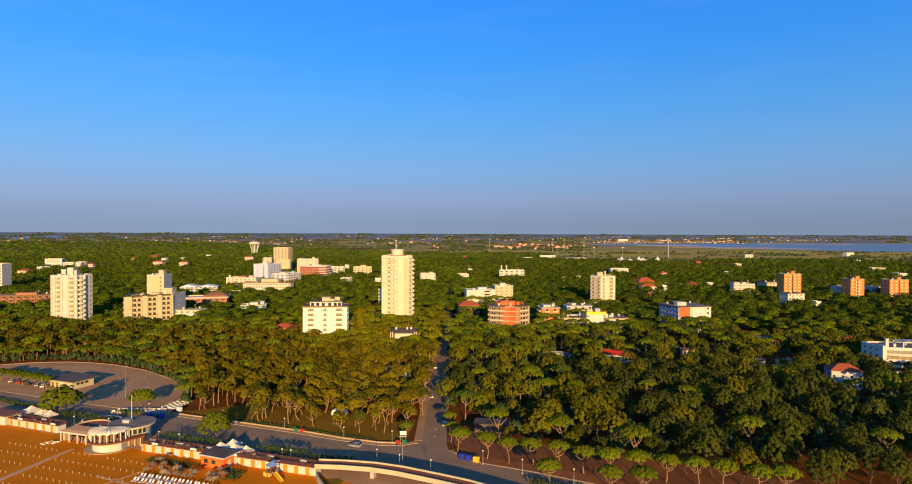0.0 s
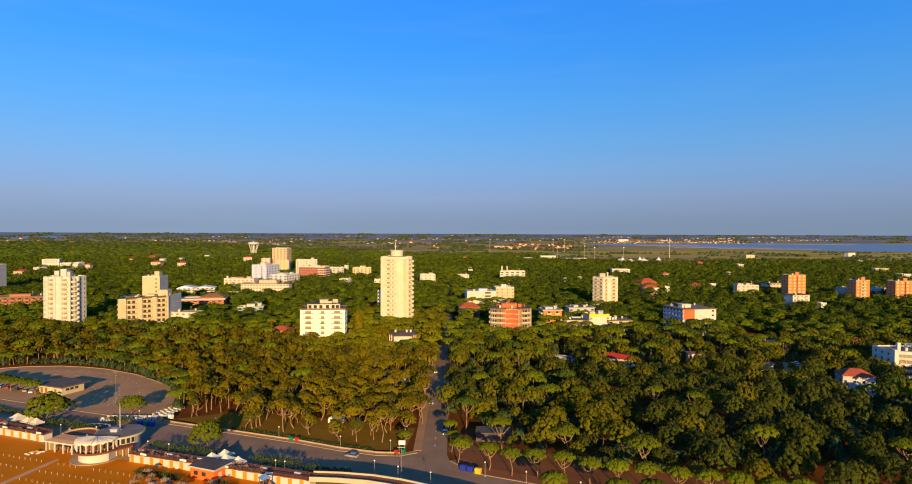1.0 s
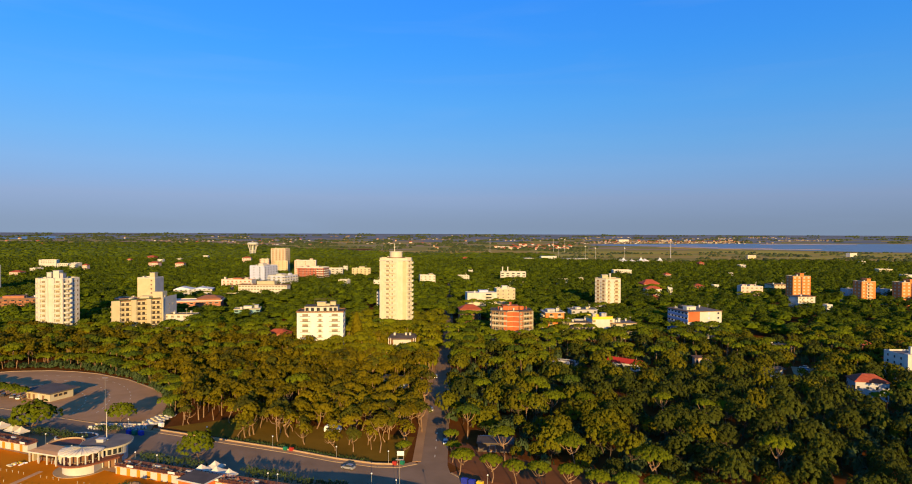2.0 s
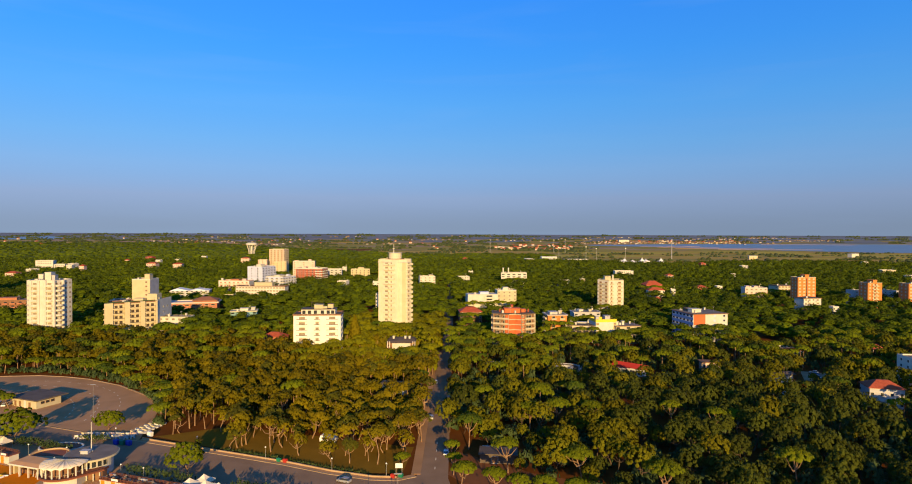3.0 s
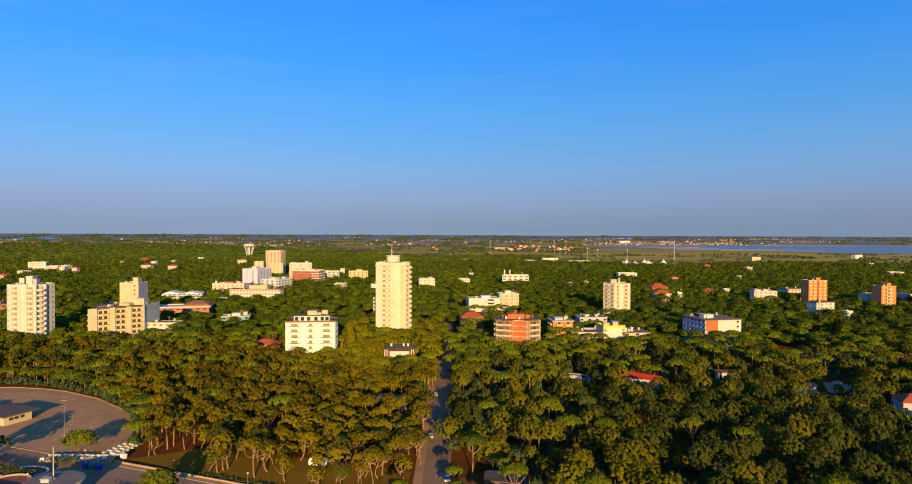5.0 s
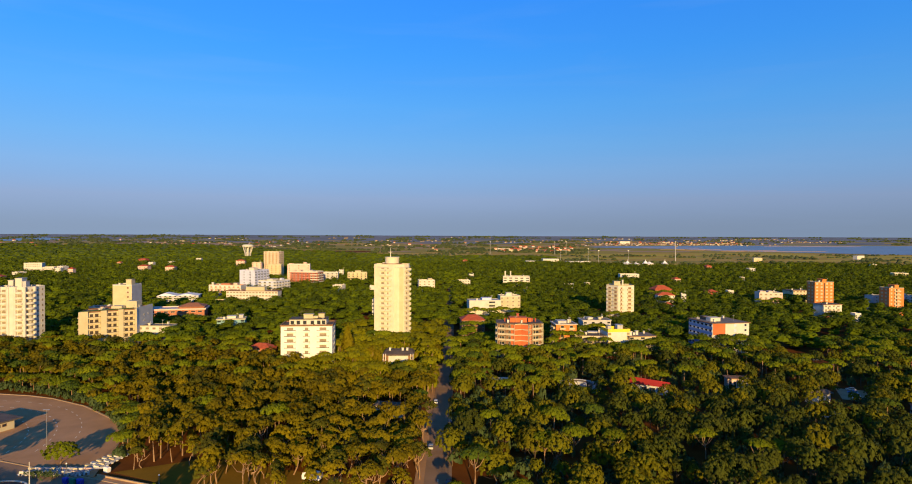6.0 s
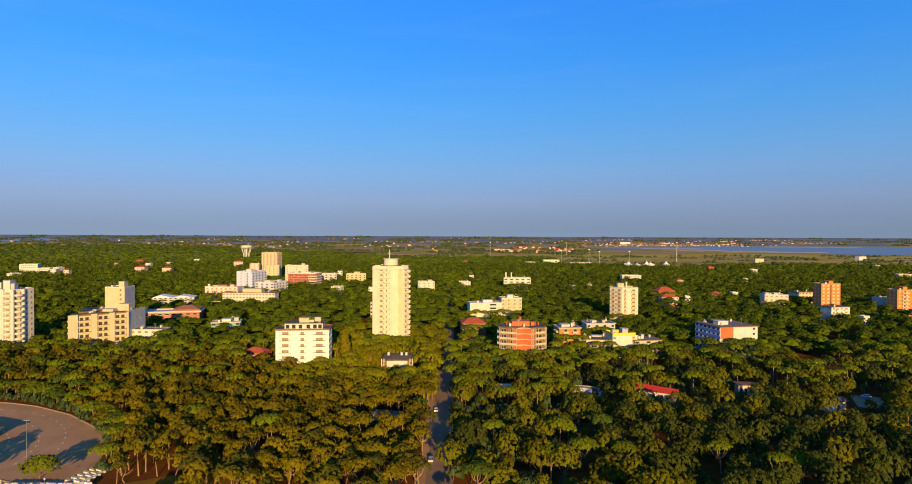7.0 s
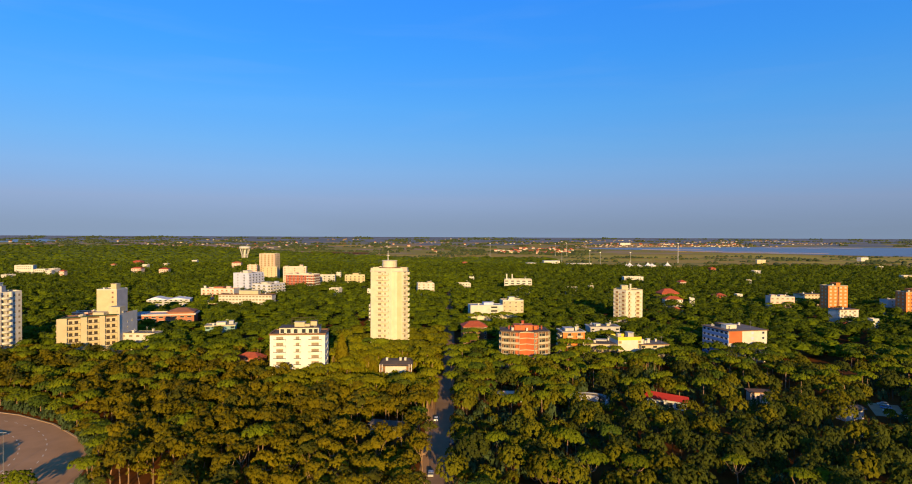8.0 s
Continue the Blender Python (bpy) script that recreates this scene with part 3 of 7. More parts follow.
# white block with rounded balconies
building("apartment_block", "white eight-storey block with stacked side balconies and a roof hut", 134.0, 553, 0,
         [(-10.6, 1.0), (-3.0, -7.5), (10.6, -5.0), (10.6, 8), (-6, 10)], 10, 3.2, M_WHITE,
         {0: row(2, "b", 4.0, 0.28, 0.78), 1: [(0.2, "b", 2.4), (0.72, "b", 4.4)]}, trim=M_CREAM, blind=M_SHUTTER, huts=((-5, 0, -2, 3, 3.6, M_CREAM), (2, 3.2, 0, 1.2, 4.6, M_WHITE)))

# orange brick blocks
for cx, cy, w, floors, n in ((354, 642, 19, 9, 2), (405, 616, 14.5, 8, 2), (440.5, 607, 20.0, 8, 2)):
    ob = building("apartment_block", "orange brick apartment block with pale window surrounds", cx, cy, 4, box_plan(w, 12), floors, 3.2, M_ORANGE,
                  {0: row(n, "s", 2.0, 0.12, 0.36) + row(n, "s", 2.0, 0.64, 0.88) if cx != 405 else [(0.42, "b", 2.8), (0.64, "b", 2.8), (0.16, "s", 1.4)], 3: row(2, "s", 1.6, 0.3, 0.7)}, trim=M_CREAM, blind=M_CREAM, parapet=0.5, huts=((-2.0, 2.0, -6.05, 2, 3.0, M_ORANGE),))
    part("stair_slot", Shape().box(-0.5, 0.5, -6.12, -5.9, 3, floors * 3.2 - 0.6).mesh("stair_slot", M_GLASS), ob, "dark glazed stair slot")
building("apartment_block", "grey-white low block behind orange flats", 426, 644, 0, box_plan(46, 12), 5, 3.1, M_GREY, {0: row(9, "s", 1.8)}, parapet=0.3, blind=M_BLIND)
building("house", "white three-storey house with a brown flat roof", 317.5, 571, 10, box_plan(17.5, 12), 5, 3.1, M_WHITE, {0: [(0.12, "s", 2.0), (0.32, "b", 3.6), (0.55, "s", 1.8), (0.8, "b", 4.4)], 3: row(2, "s", 1.2)}, roof=M_TAR, trim=M_WHITE, blind=M_BLIND, parapet=0.2, eaves=0.8, coping=M_SHUTTER, category="house")

# blue and white school-like block with an orange end bay
hall = building("hotel_annexe", "long low block, blue shaded side, white front and orange end bay", 168, 443, 12, box_plan(26, 25), 6, 3.2, M_WHITE,
                {0: [(0.62, "s", 1.6), (0.9, "w", 1.6)], 3: row(6, "w", 2.6)}, roof=M_GRAVELROOF, trim=M_LILAC, blind=M_LILAC, huts=((-9, -2, -5, 0, 2.4, M_WHITE), (-7, -3, 5, 9, 2.0, M_TAR)), category="hotel", parapet=0.15, eaves=1.0, coping=M_SHUTTER)
for f in range(1, 6):
    part("blue_band", Shape().box(-13.15, -12.9, -12.6, 12.4, f * 3.2 - 0.4, f * 3.2 + 0.95).mesh("blue_band", M_BLUE), hall, "blue painted parapet band")
    part("blue_band", Shape().box(-13.09, -12.9, -12.6, 12.4, f * 3.2 + 2.3, f * 3.2 + 2.8).mesh("blue_band", M_BLUE), hall, "blue painted parapet band")
part("orange_bay", Shape().box(-12.6, -4.0, -12.75, -12.4, 12, 19.0).mesh("orange_bay", M_BRICKORANGE), hall, "orange painted wall bay")

# white long stepped hotel
building("hotel", "white stepped hotel with blank end wall and flat roofs", 22.5, 569, 8, box_plan(27, 13), 6, 3.0, M_WHITE, {0: [(0.72, "b", 9.0)]}, huts=((-2, 6, -3, 3, 2.0, M_LILAC),), parapet=0.3, roof=M_GREY, category="hotel")
building("hotel", "white rear wing of a stepped hotel with a roof hut", 46, 592, 8, box_plan(18, 12), 6, 3.2, M_CREAM, {0: row(4, "s", 1.8)}, blind=M_BLIND, huts=((-3, 2, -3, 2, 3.0, M_WHITE),), category="hotel")

# the yellow hotel: front wing, tower behind, low annexe
WING = [(-12.0, -21.0), (12.6, 0.0), (12.2, 21.6), (-17.0, -4.0)]
yel = building("hotel", "pale yellow balconied hotel wing with white end wall", -220.6, 444.0, 0, WING, 7, 3.5, M_YELLOW,
               {1: [(0.38, "w", 1.0)], 3: row(2, "r", 4.0, 0.3, 0.7)}, trim=M_YELLOW, coping=M_SHUTTER, category="hotel")
for a, b in ((0.0, 0.155), (0.37, 0.47), (0.67, 0.76), (0.965, 1.0)):
    s = Shape().box((a + b) * 16.17 - (b - a) * 16.17, (a + b) * 16.17 + (b - a) * 16.17, -1.1, 0.2, 0, 25.4)
    part("pier", s.mesh("pier", M_YELLOW), yel, m=pose(-12.0, -21.0, 0, 0, 0, 40.5))
for f in range(2, 7):
    for u, w in ((0.26, 6.8), (0.57, 6.4), (0.86, 6.4)):
        part("balcony", balcony_mesh(w, 0.9, False, M_YELLOW), yel, m=pose(-12 + 24.6 * u, -21 + 21 * u, f * 3.5, 0, 0, 40.5))
        for d in (-0.045, 0.045):
            part("window", window_mesh(2.0, 2.5, M_RAIL, M_YELLOW), yel, m=pose(-12 + 24.6 * (u + d), -21 + 21 * (u + d), f * 3.5 + 0.2, 0, 0, 40.5))
part("end_wall", Shape().prism([(12.66, 0.0), (12.8, 0.0), (12.4, 21.5), (12.26, 21.5)], 0, 25.9).mesh("end_wall", M_WHITE), yel, "plain white end wall")
for x, y, z in ((12.63, 9.6, 15.6), (12.63, 9.6, 19.4), (12.53, 14.9, 19.4)):
    part("window", window_mesh(1.0, 1.4, M_GLASS, M_WHITE), yel, m=pose(x, y, z, 0, 0, 91.1))
for x0, x1, y0, y1, top in ((-6, 0.8, 4, 9, 26.2), (1, 8, 9, 16, 29.0), (-9, -7, -4, -1, 26.0)):
    part("roof_hut", Shape().box(x0, x1, y0, y1, 24.5, top).mesh("roof_hut", M_CREAM), yel)
part("planter", Shape().box(1.5, 31, 0.3, 0.9, 25.2, 25.9).mesh("planter", M_HEDGE), yel, "row of roof terrace plants", m=pose(-12.0, -21.0, 0, 0, 0, 40.5))
yt = building("hotel_tower", "plain yellow hotel tower with one window column", -254.2, 518.5, 0, box_plan(14.4, 14.6), 10, 3.4, M_YELLOW, {0: [(0.8, "s", 1.6)]}, huts=((2.6, 6.6, -6.5, -1, 4.6, M_YELLOW),), category="hotel")
# the shade of the tower's right side is put into a thin grey panel
part("side_wall", Shape().box(7.2, 7.3, -7.2, 7.2, 0, 34.0).mesh("side_wall", M_GREY), yt, "side wall panel coloured grey for shade")
building("annexe", "low white hotel annexe with a flat roof", -199.0, 453, 0, box_plan(21, 9), 4, 3.3, M_WHITE, {0: row(5, "s", 2.2)}, blind=M_BLIND, parapet=0.3, eaves=0.6, coping=M_CREAM, clear=1)

# white round-cornered tower
lf = building("apartment_tower", "white round-cornered apartment tower with curved balconies", -277.0, 435, 3,
              [(-11.9, 3.4), (-11.1, -3.4), (-6.5, -8.1), (-1.5, -8.6), (0.7, -7.3), (2.9, -8.6), (7.9, -8.1), (11.1, -2.6), (12.8, 4.3), (6.9, 8.6), (-6.9, 8.6)], 12, 3.3, M_WHITE,
              {0: row(2, "b", 2.6, 0.3, 0.75), 1: row(2, "b", 2.8, 0.3, 0.75), 2: [(0.5, "s", 2.6)], 5: [(0.5, "s", 2.6)], 6: row(2, "s", 1.6, 0.3, 0.75), 7: row(2, "s", 1.6, 0.3, 0.75)},
              trim=M_WHITE, blind=M_BLIND, huts=((-5.2, -2.2, -2.6, 1.4, 4.4, M_WHITE), (-1.6, 2.4, -1.6, 3.4, 5.6, M_WHITE), (3.4, 5.6, -2.6, 1, 3.8, M_GREY)))
for f in range(1, 12):
    for x, y, w, rz in ((-4.0, -8.4, 4.8, -6), (5.4, -8.4, 4.8, 6), (9.9, -5.5, 5.0, 57)):
        part("balcony", bowed_mesh(w, 2.1, M_WHITE), lf, m=pose(x, y, f * 3.3, 0, 0, rz))
part("core", Shape().prism([(-1.4, -8.9), (2.8, -8.9), (2.8, -6.5), (-1.4, -6.5)], 0, 40.6).mesh("core", M_WHITE), lf, "plain white central pier")
for x, y in ((-10.9, -3.9), (-6.7, -8.2), (-1.4, -8.7), (2.8, -8.7), (8.1, -8.2), (11.0, -2.9)):
    part("pier", Shape().prism(ring(1.0, 8), 0, 40.2).mesh("pier", M_WHITE), lf, m=pose(x, y, 0))

# far left
building("apartment_block", "white apartment block with small square windows", -501, 657, 0, box_plan(26, 14), 11, 3.2, M_WHITE, {0: row(5, "w", 1.4)})
building("hotel", "red-brown long low hotel with salmon balcony bands", -385, 528, 14, box_plan(72, 14), 5, 3.1, M_SHUTTER, {0: row(13, "b", 4.2, 0.05, 0.95)}, trim=M_SALMON, blind=M_GLASS, roof=M_GRAVELROOF, parapet=0.4, eaves=1.0, coping=M_SHUTTER, huts=((2, 18, -4, 4, 2.0, M_SALMON),), category="hotel")
building("hotel", "red-brown small hotel in the pine shade", -279, 526, 0, box_plan(12, 12), 5, 3.2, M_BRICK, {0: row(5, "s", 1.6)}, trim=M_PINK, roof=M_TILE, category="hotel")

# white hotel group in the middle distance
building("hotel", "long cream hotel front with rows of windows", -215, 694, -3, box_plan(55, 12), 4, 3.3, M_WHITE, {0: row(16, "s", 2.3, 0.03, 0.97)}, trim=M_CREAM, blind=M_BLIND, roof=M_TAR, coping=M_SHUTTER, parapet=0.5, eaves=0.5, category="hotel", huts=((-8, 12, -2, 5, 4.0, M_CREAM),))
building("hotel", "white hotel wing with red balconies and a rooftop terrace", -256, 728, -3, box_plan(36, 14), 5, 3.2, M_WHITE, {0: row(7, "b", 3.4)}, trim=M_PINK, blind=M_SALMON, roof=M_TILE, category="hotel", huts=((-16, -14, -4, -2, 3.0, M_WHITE), (-6, 4, -2, 4, 2.0, M_SALMON), (8, 12, -2, 2, 2.4, M_PINK)))
building("hotel", "pale blue-white hotel block with balcony side", -247, 792, -20, box_plan(22, 27), 9, 3.2, M_LILAC, {0: [(0.3, "w", 1.2), (0.7, "b", 3.0)], 1: row(5, "b", 4.2)}, trim=M_LILAC, category="hotel", huts=((-5, 2, -4, 4, 3.0, M_WHITE),))
building("hotel", "pale lilac stepped hotel with white balconies", -212, 756, -20, box_plan(24, 26), 6, 3.2, M_LILAC, {0: row(4, "b", 4.4), 1: row(5, "b", 4.2)}, trim=M_WHITE, category="hotel", huts=((-4, 4, -8, 0, 2.2, M_WHITE), (6, 9, 2, 6, 2.6, M_LILAC)))
building("apartment_tower", "beige balconied apartment tower", -291, 1018, -10, box_plan(25, 18), 14, 3.15, M_PINK, {0: row(4, "b", 4.6, 0.14, 0.86), 1: row(3, "b", 4.0, 0.2, 0.8)}, trim=M_CREAM, blind=M_SHUTTER)
building("apartment_block", "ochre yellow mid-rise beside the beige tower", -280, 985, 8, box_plan(22, 14), 8, 3.1, M_YELLOW, {0: row(4, "s", 1.6)}, trim=M_CREAM)
building("apartment_block", "pink slab block with a roof terrace", -308, 990, 8, box_plan(14, 12), 9, 3.1, M_PINK, {0: row(3, "s", 1.6)}, trim=M_CREAM)
brick_hotel = building("hotel", "red brick hotel with white balcony bands", -199, 858, -10, box_plan(38, 20), 7, 3.2, M_BRICK, {0: row(7, "s", 2.0), 1: row(3, "b", 5.4, 0.2, 0.8)}, trim=M_WHITE, blind=M_GLASS, category="hotel", parapet=1.5, huts=((4, 10, -4, 4, 2.4, M_WHITE), (-12, -8, -2, 4, 2.6, M_PINK)))
for f in range(2, 7):
    part("balcony", balcony_mesh(10.0, 1.2, True, M_WHITE), brick_hotel, m=pose(14.2, -10, f * 3.2))
    part("string_course", Shape().box(-19.1, 9.1, -10.3, -9.9, f * 3.2 - 0.12, f * 3.2 + 0.12).mesh("string_course", M_PINK), brick_hotel)
building("hotel", "pinkish white upper hotel block", -216, 884, 8, box_plan(30, 12), 10, 3.1, M_PINK, {0: row(3, "s", 1.4)}, category="hotel", huts=((6, 10, -3, 3, 3.0, M_PINK), (-13, -9, -2, 3, 1.6, M_PINK)))
building("apartment_block", "grey apartment block with balconies", -178, 908, 5, box_plan(22, 12), 6, 3.1, M_GREY, {0: row(4, "b", 4.0)})
building("apartment_block", "yellow villa block with roof terrace", -140, 908, 8, box_plan(27, 12), 6, 3.1, M_YELLOW, {0: row(5, "b", 3.4)}, trim=M_CREAM, huts=((-3, 5, -3, 3, 3.0, M_YELLOW),))
building("apartment_block", "white low block behind the tower", -38, 808, 10, box_plan(20, 12), 5, 3.2, M_WHITE, {0: row(4, "s", 2.0)}, blind=M_BLIND, huts=((2, 7, -3, 3, 2.4, M_CREAM),))
building("house", "white narrow house beside the tower", -66, 560, 0, box_plan(10, 10), 6, 3.1, M_WHITE, {0: row(2, "w", 1.4)}, category="house")
building("hotel", "white hotel with a long window strip and roof chimneys", 77, 834, -4, box_plan(34, 14), 6, 3.2, M_WHITE, {0: row(5, "w", 4.0)}, huts=((-15, -13.4, -3, -1, 7, M_WHITE), (-8, -6.6, -3, -1, 7, M_WHITE)), category="hotel")

# right of the street, middle ground
building("apartment_block", "orange and cream block with a flat grey roof", 67, 437, 5, box_plan(13.0, 13), 6, 3.0, M_ORANGE, {0: [(0.3, "b", 3.5), (0.75, "b", 3.5)], 3: row(2, "b", 3.4, 0.3, 0.7)}, trim=M_CREAM, parapet=0.3, eaves=0.9, coping=M_CONCRETE,
         huts=((-4.5, 1, -3, 3, 1.7, M_GREY), (2, 3.2, -2, -1, 2.4, M_WHITE), (3.8, 5, 1, 2, 2.2, M_CREAM)))
comp = building("hotel", "low hotel with glazed front, dark flat roof and grey end wall", 84, 434, -6, box_plan(20, 14), 4, 2.9, M_BLIND, {0: row(4, "w", 3.6, 0.2, 0.85), 3: row(2, "w", 1.6)}, roof=M_TAR, trim=M_TAN, category="hotel", parapet=0.2, eaves=0.5, coping=M_TAR,
                huts=((-2, 4, 2, 5, 1.0, M_GREY),))
part("fascia", Shape().box(-6.5, 4.5, -7.75, -7.4, 10.1, 11.5).mesh("fascia", M_YELLOW), comp, "cream yellow fascia panel")
part("end_wall", Shape().box(-11.0, -9.9, -8.0, 4.0, 0, 13.2).mesh("end_wall", M_CONCRETE), comp, "grey concrete end wall")
building("hotel", "white hotel wing with a saffron yellow parapet", 98.5, 432, 8, box_plan(14.5, 12), 5, 2.8, M_WHITE, {0: row(2, "s", 2.0)}, roof=M_TAR, trim=M_SAFFRON, blind=M_BLIND, huts=((1.5, 5, 0, 4, 3.4, M_GREY), (-4, -2, 2, 4, 2.6, M_CONCRETE)), category="hotel", parapet=1.9)
building("hotel", "low hotel wing with brown flat roof terraces", 113, 432, 8, box_plan(17, 13), 4, 2.9, M_CREAM, {0: row(3, "w", 2.6)}, roof=M_GRAVELROOF, trim=M_CREAM, parapet=0.15, eaves=0.7, coping=M_SHUTTER,
                 huts=((-7.5, -5.9, -4, -2, 2.6, M_WHITE), (-2.6, -1, -2, 0, 2.6, M_WHITE)), category="hotel")
building("house", "grey-white low block with flat roof", 98, 486, 4, box_plan(20, 12), 4, 3.4, M_GREY, {0: row(4, "w", 2.2)}, trim=M_WHITE, category="house", parapet=0.15, eaves=0.8, coping=M_CONCRETE, huts=((-6, -2, -2, 2, 1.4, M_WHITE), (2, 4, -3, 0, 1.6, M_CREAM)))
building("house", "house with a hipped red tile roof", 10, 478, 6, box_plan(16, 13), 5, 2.9, M_SHUTTER, {0: row(3, "w", 1.3)}, hip=3.2, category="house")
building("house", "large house with a red tile roof", 221, 709, 8, box_plan(19, 14), 5, 3.0, M_BRICK, {0: row(4, "w", 1.3)}, hip=4.5, category="house")
building("house", "house with a low red tile roof and white walls", 213, 672, 0, box_plan(17, 10), 4, 3.1, M_WHITE, {0: row(4, "w", 1.3)}, hip=3.0, category="house")
building("hotel", "pinkish white block with stepped roofline", 311, 656, -6, box_plan(22, 12), 5, 3.4, M_PINK, {0: row(5, "s", 2.2)}, blind=M_BLIND, parapet=0.4, huts=((-9, -5, -3, 3, 1.6, M_PINK), (-1, 3, -3, 3, 1.6, M_PINK)), category="hotel")
building("apartment_block", "white low block with grey roof", 363, 700, 4, box_plan(22, 12), 5, 3.1, M_CREAM, {0: row(6, "s", 2.2)}, roof=M_TAR, parapet=0.2, eaves=0.7, coping=M_SHUTTER)

# white block with curved balconies at the wood's edge, and the red-roofed house before it
rb = building("apartment_block", "white four-storey block with broad curved balconies and roof pergola", 232, 309, -3,
              [(-18, -7), (-8, -9), (2, -10), (18, -9), (18, 9), (-18, 9)], 5, 2.85, M_WHITE,
              {5: row(3, "w", 1.3, 0.2, 0.8)}, first=0, panes=True)
bow = [(-16.6 + 34.4 * k / 14, -8.2 - 4.6 * math.sin(math.pi * k / 14) ** 0.7) for k in range(15)]
for f in range(1, 5):
    z = f * 2.85
    part("balcony_slab", Shape().prism([(-16.6, -7.0)] + bow + [(17.8, -7.5)], z - 0.35, z).mesh("balcony_slab", M_PINK), rb)
    part("parapet_band", strip(bow, 0.09, z, z + 0.95).mesh("parapet_band", M_WHITE), rb, "white bowed balcony parapet")
    for x, y, turn in ((-15.4, -7.55, -11), (-11.0, -8.42, -11), (-5.2, -9.3, -6), (-0.6, -9.76, -6), (5.4, -9.8, 4), (10.6, -9.48, 4), (15.2, -9.2, 4)):
        part("balcony_door", window_mesh(2.6, 2.1, M_GLASS, M_WHITE), rb, m=pose(x, y, z + 0.08, 0, 0, turn))
# panels over the front walls; their darker beige paints the shade behind the balconies
for (x0, y0), (x1, y1) in (((-17.9, -7.0), (-8, -9)), ((-8, -9), (2, -10)), ((2, -10), (17.9, -9))):
    part("loggia_wall", strip([(x0, y0), (x1, y1)], 0.06, 0.3, 13.6).mesh("loggia_wall", M_BLIND), rb, "wall behind the balconies, beige for recess shade")
part("corner_pier", Shape().box(-18.6, -16.6, -9.4, -6.6, 0, 16.0).mesh("corner_pier", M_WHITE), rb)
pg = Shape()
for x in (-6, 0, 6):
    pg.box(x - 0.3, x + 0.3, -5.4, -4.8, 14.3, 17.0).box(x - 0.3, x + 0.3, 2.0, 2.6, 14.3, 17.0)
pg.box(-6.6, 6.6, -5.6, -4.7, 16.8, 17.3).box(-6.6, 6.6, 1.9, 2.8, 16.8, 17.3)
for i in range(12):
    pg.box(-6.3 + i * 1.12, -6.0 + i * 1.12, -5.6, 2.8, 17.3, 17.5)
part("pergola", pg.mesh("pergola", M_WHITE), rb, "white roof terrace pergola")
part("chimney", Shape().box(-14.5, -13.0, -5, -3.6, 14, 18.8).mesh("chimney", M_WHITE), rb)
building("house", "grey-white house with a hipped red tile roof in pine shade", 182, 283, -14, box_plan(13, 10), 2, 4.1, M_GREY, {0: row(4, "w", 1.3), 3: row(2, "w", 1.3)}, hip=2.8, first=0, category="house")
LOW.append((177, 268, 11, 4.5))

# small houses and roofs that show between the crowns
building("house", "teal low house with a cream flat roof terrace", -166, 497, 14, box_plan(19, 12), 4, 2.9, M_TEAL, {0: row(3, "w", 2.6)}, trim=M_TEAL, roof=M_CREAM, parapet=0.4, eaves=0.8, coping=M_CREAM, huts=((-3, 3, -2, 4, 1.8, M_WHITE), (5, 8, 0, 4, 2.4, M_GREY)), category="house")
rest = building("restaurant", "low restaurant with a brown hipped roof and salmon fascia bands", -237, 567, 14, box_plan(44, 20), 3, 3.3, M_SALMON, {0: row(8, "w", 3.4)}, trim=M_PINK, category="restaurant", roof=M_GREY, parapet=0.9, eaves=1.4, coping=M_PINK)
part("upper_wall", Shape().prism([(2, -8), (21, -8), (21, 8), (2, 8)], 9.9, 11.4).mesh("upper_wall", M_SALMON), rest)
part("upper_roof", Shape().prism([(0.8, -9.2), (22.2, -9.2), (22.2, 9.2), (0.8, 9.2)], 11.4, 12.0).prism([(1.2, -8.8), (21.8, -8.8), (21.8, 8.8), (1.2, 8.8)], 12.0, 14.6, 0, [(8, -1), (15, -1), (15, 1), (8, 1)]).mesh("upper_roof", M_BROWNTILE), rest, "brown tiled hipped roof")
part("terrace_awning", Shape().prism([(-22, -14), (-6, -14), (-6, -10), (-22, -10)], 6.8, 7.2).mesh("terrace_awning", M_LILAC), rest, "pale blue terrace awning")
folded = building("sports_hall", "low hall with a bright white folded roof", -292, 690, 14, box_plan(40, 20), 4, 2.15, M_GREY, {0: row(8, "w", 2.4)}, roof=M_CANVAS, trim=M_CANVAS, category="hall", parapet=0.2)
for k in range(2):
    part("roof_fold", Shape().prism([(-20.4 + 20 * k, -10.6), (-0.4 + 20 * k, -10.6), (-0.4 + 20 * k, 10), (-20.4 + 20 * k, 10)], 8.7, 11.2 - 0.8 * k, 0, [(-13 + 20 * k, -9), (-11 + 20 * k, -9), (-11 + 20 * k, 9), (-13 + 20 * k, 9)]).mesh("roof_fold", M_CANVAS), folded)
building("house", "low house with a red tile roof under pines", -116, 410, -12, box_plan(14, 9), 3, 2.3, M_SALMON, {0: row(3, "w", 1.3)}, hip=2.6, category="house", clear=1.5)
LOW.append((-112, 396, 11, 7.6))


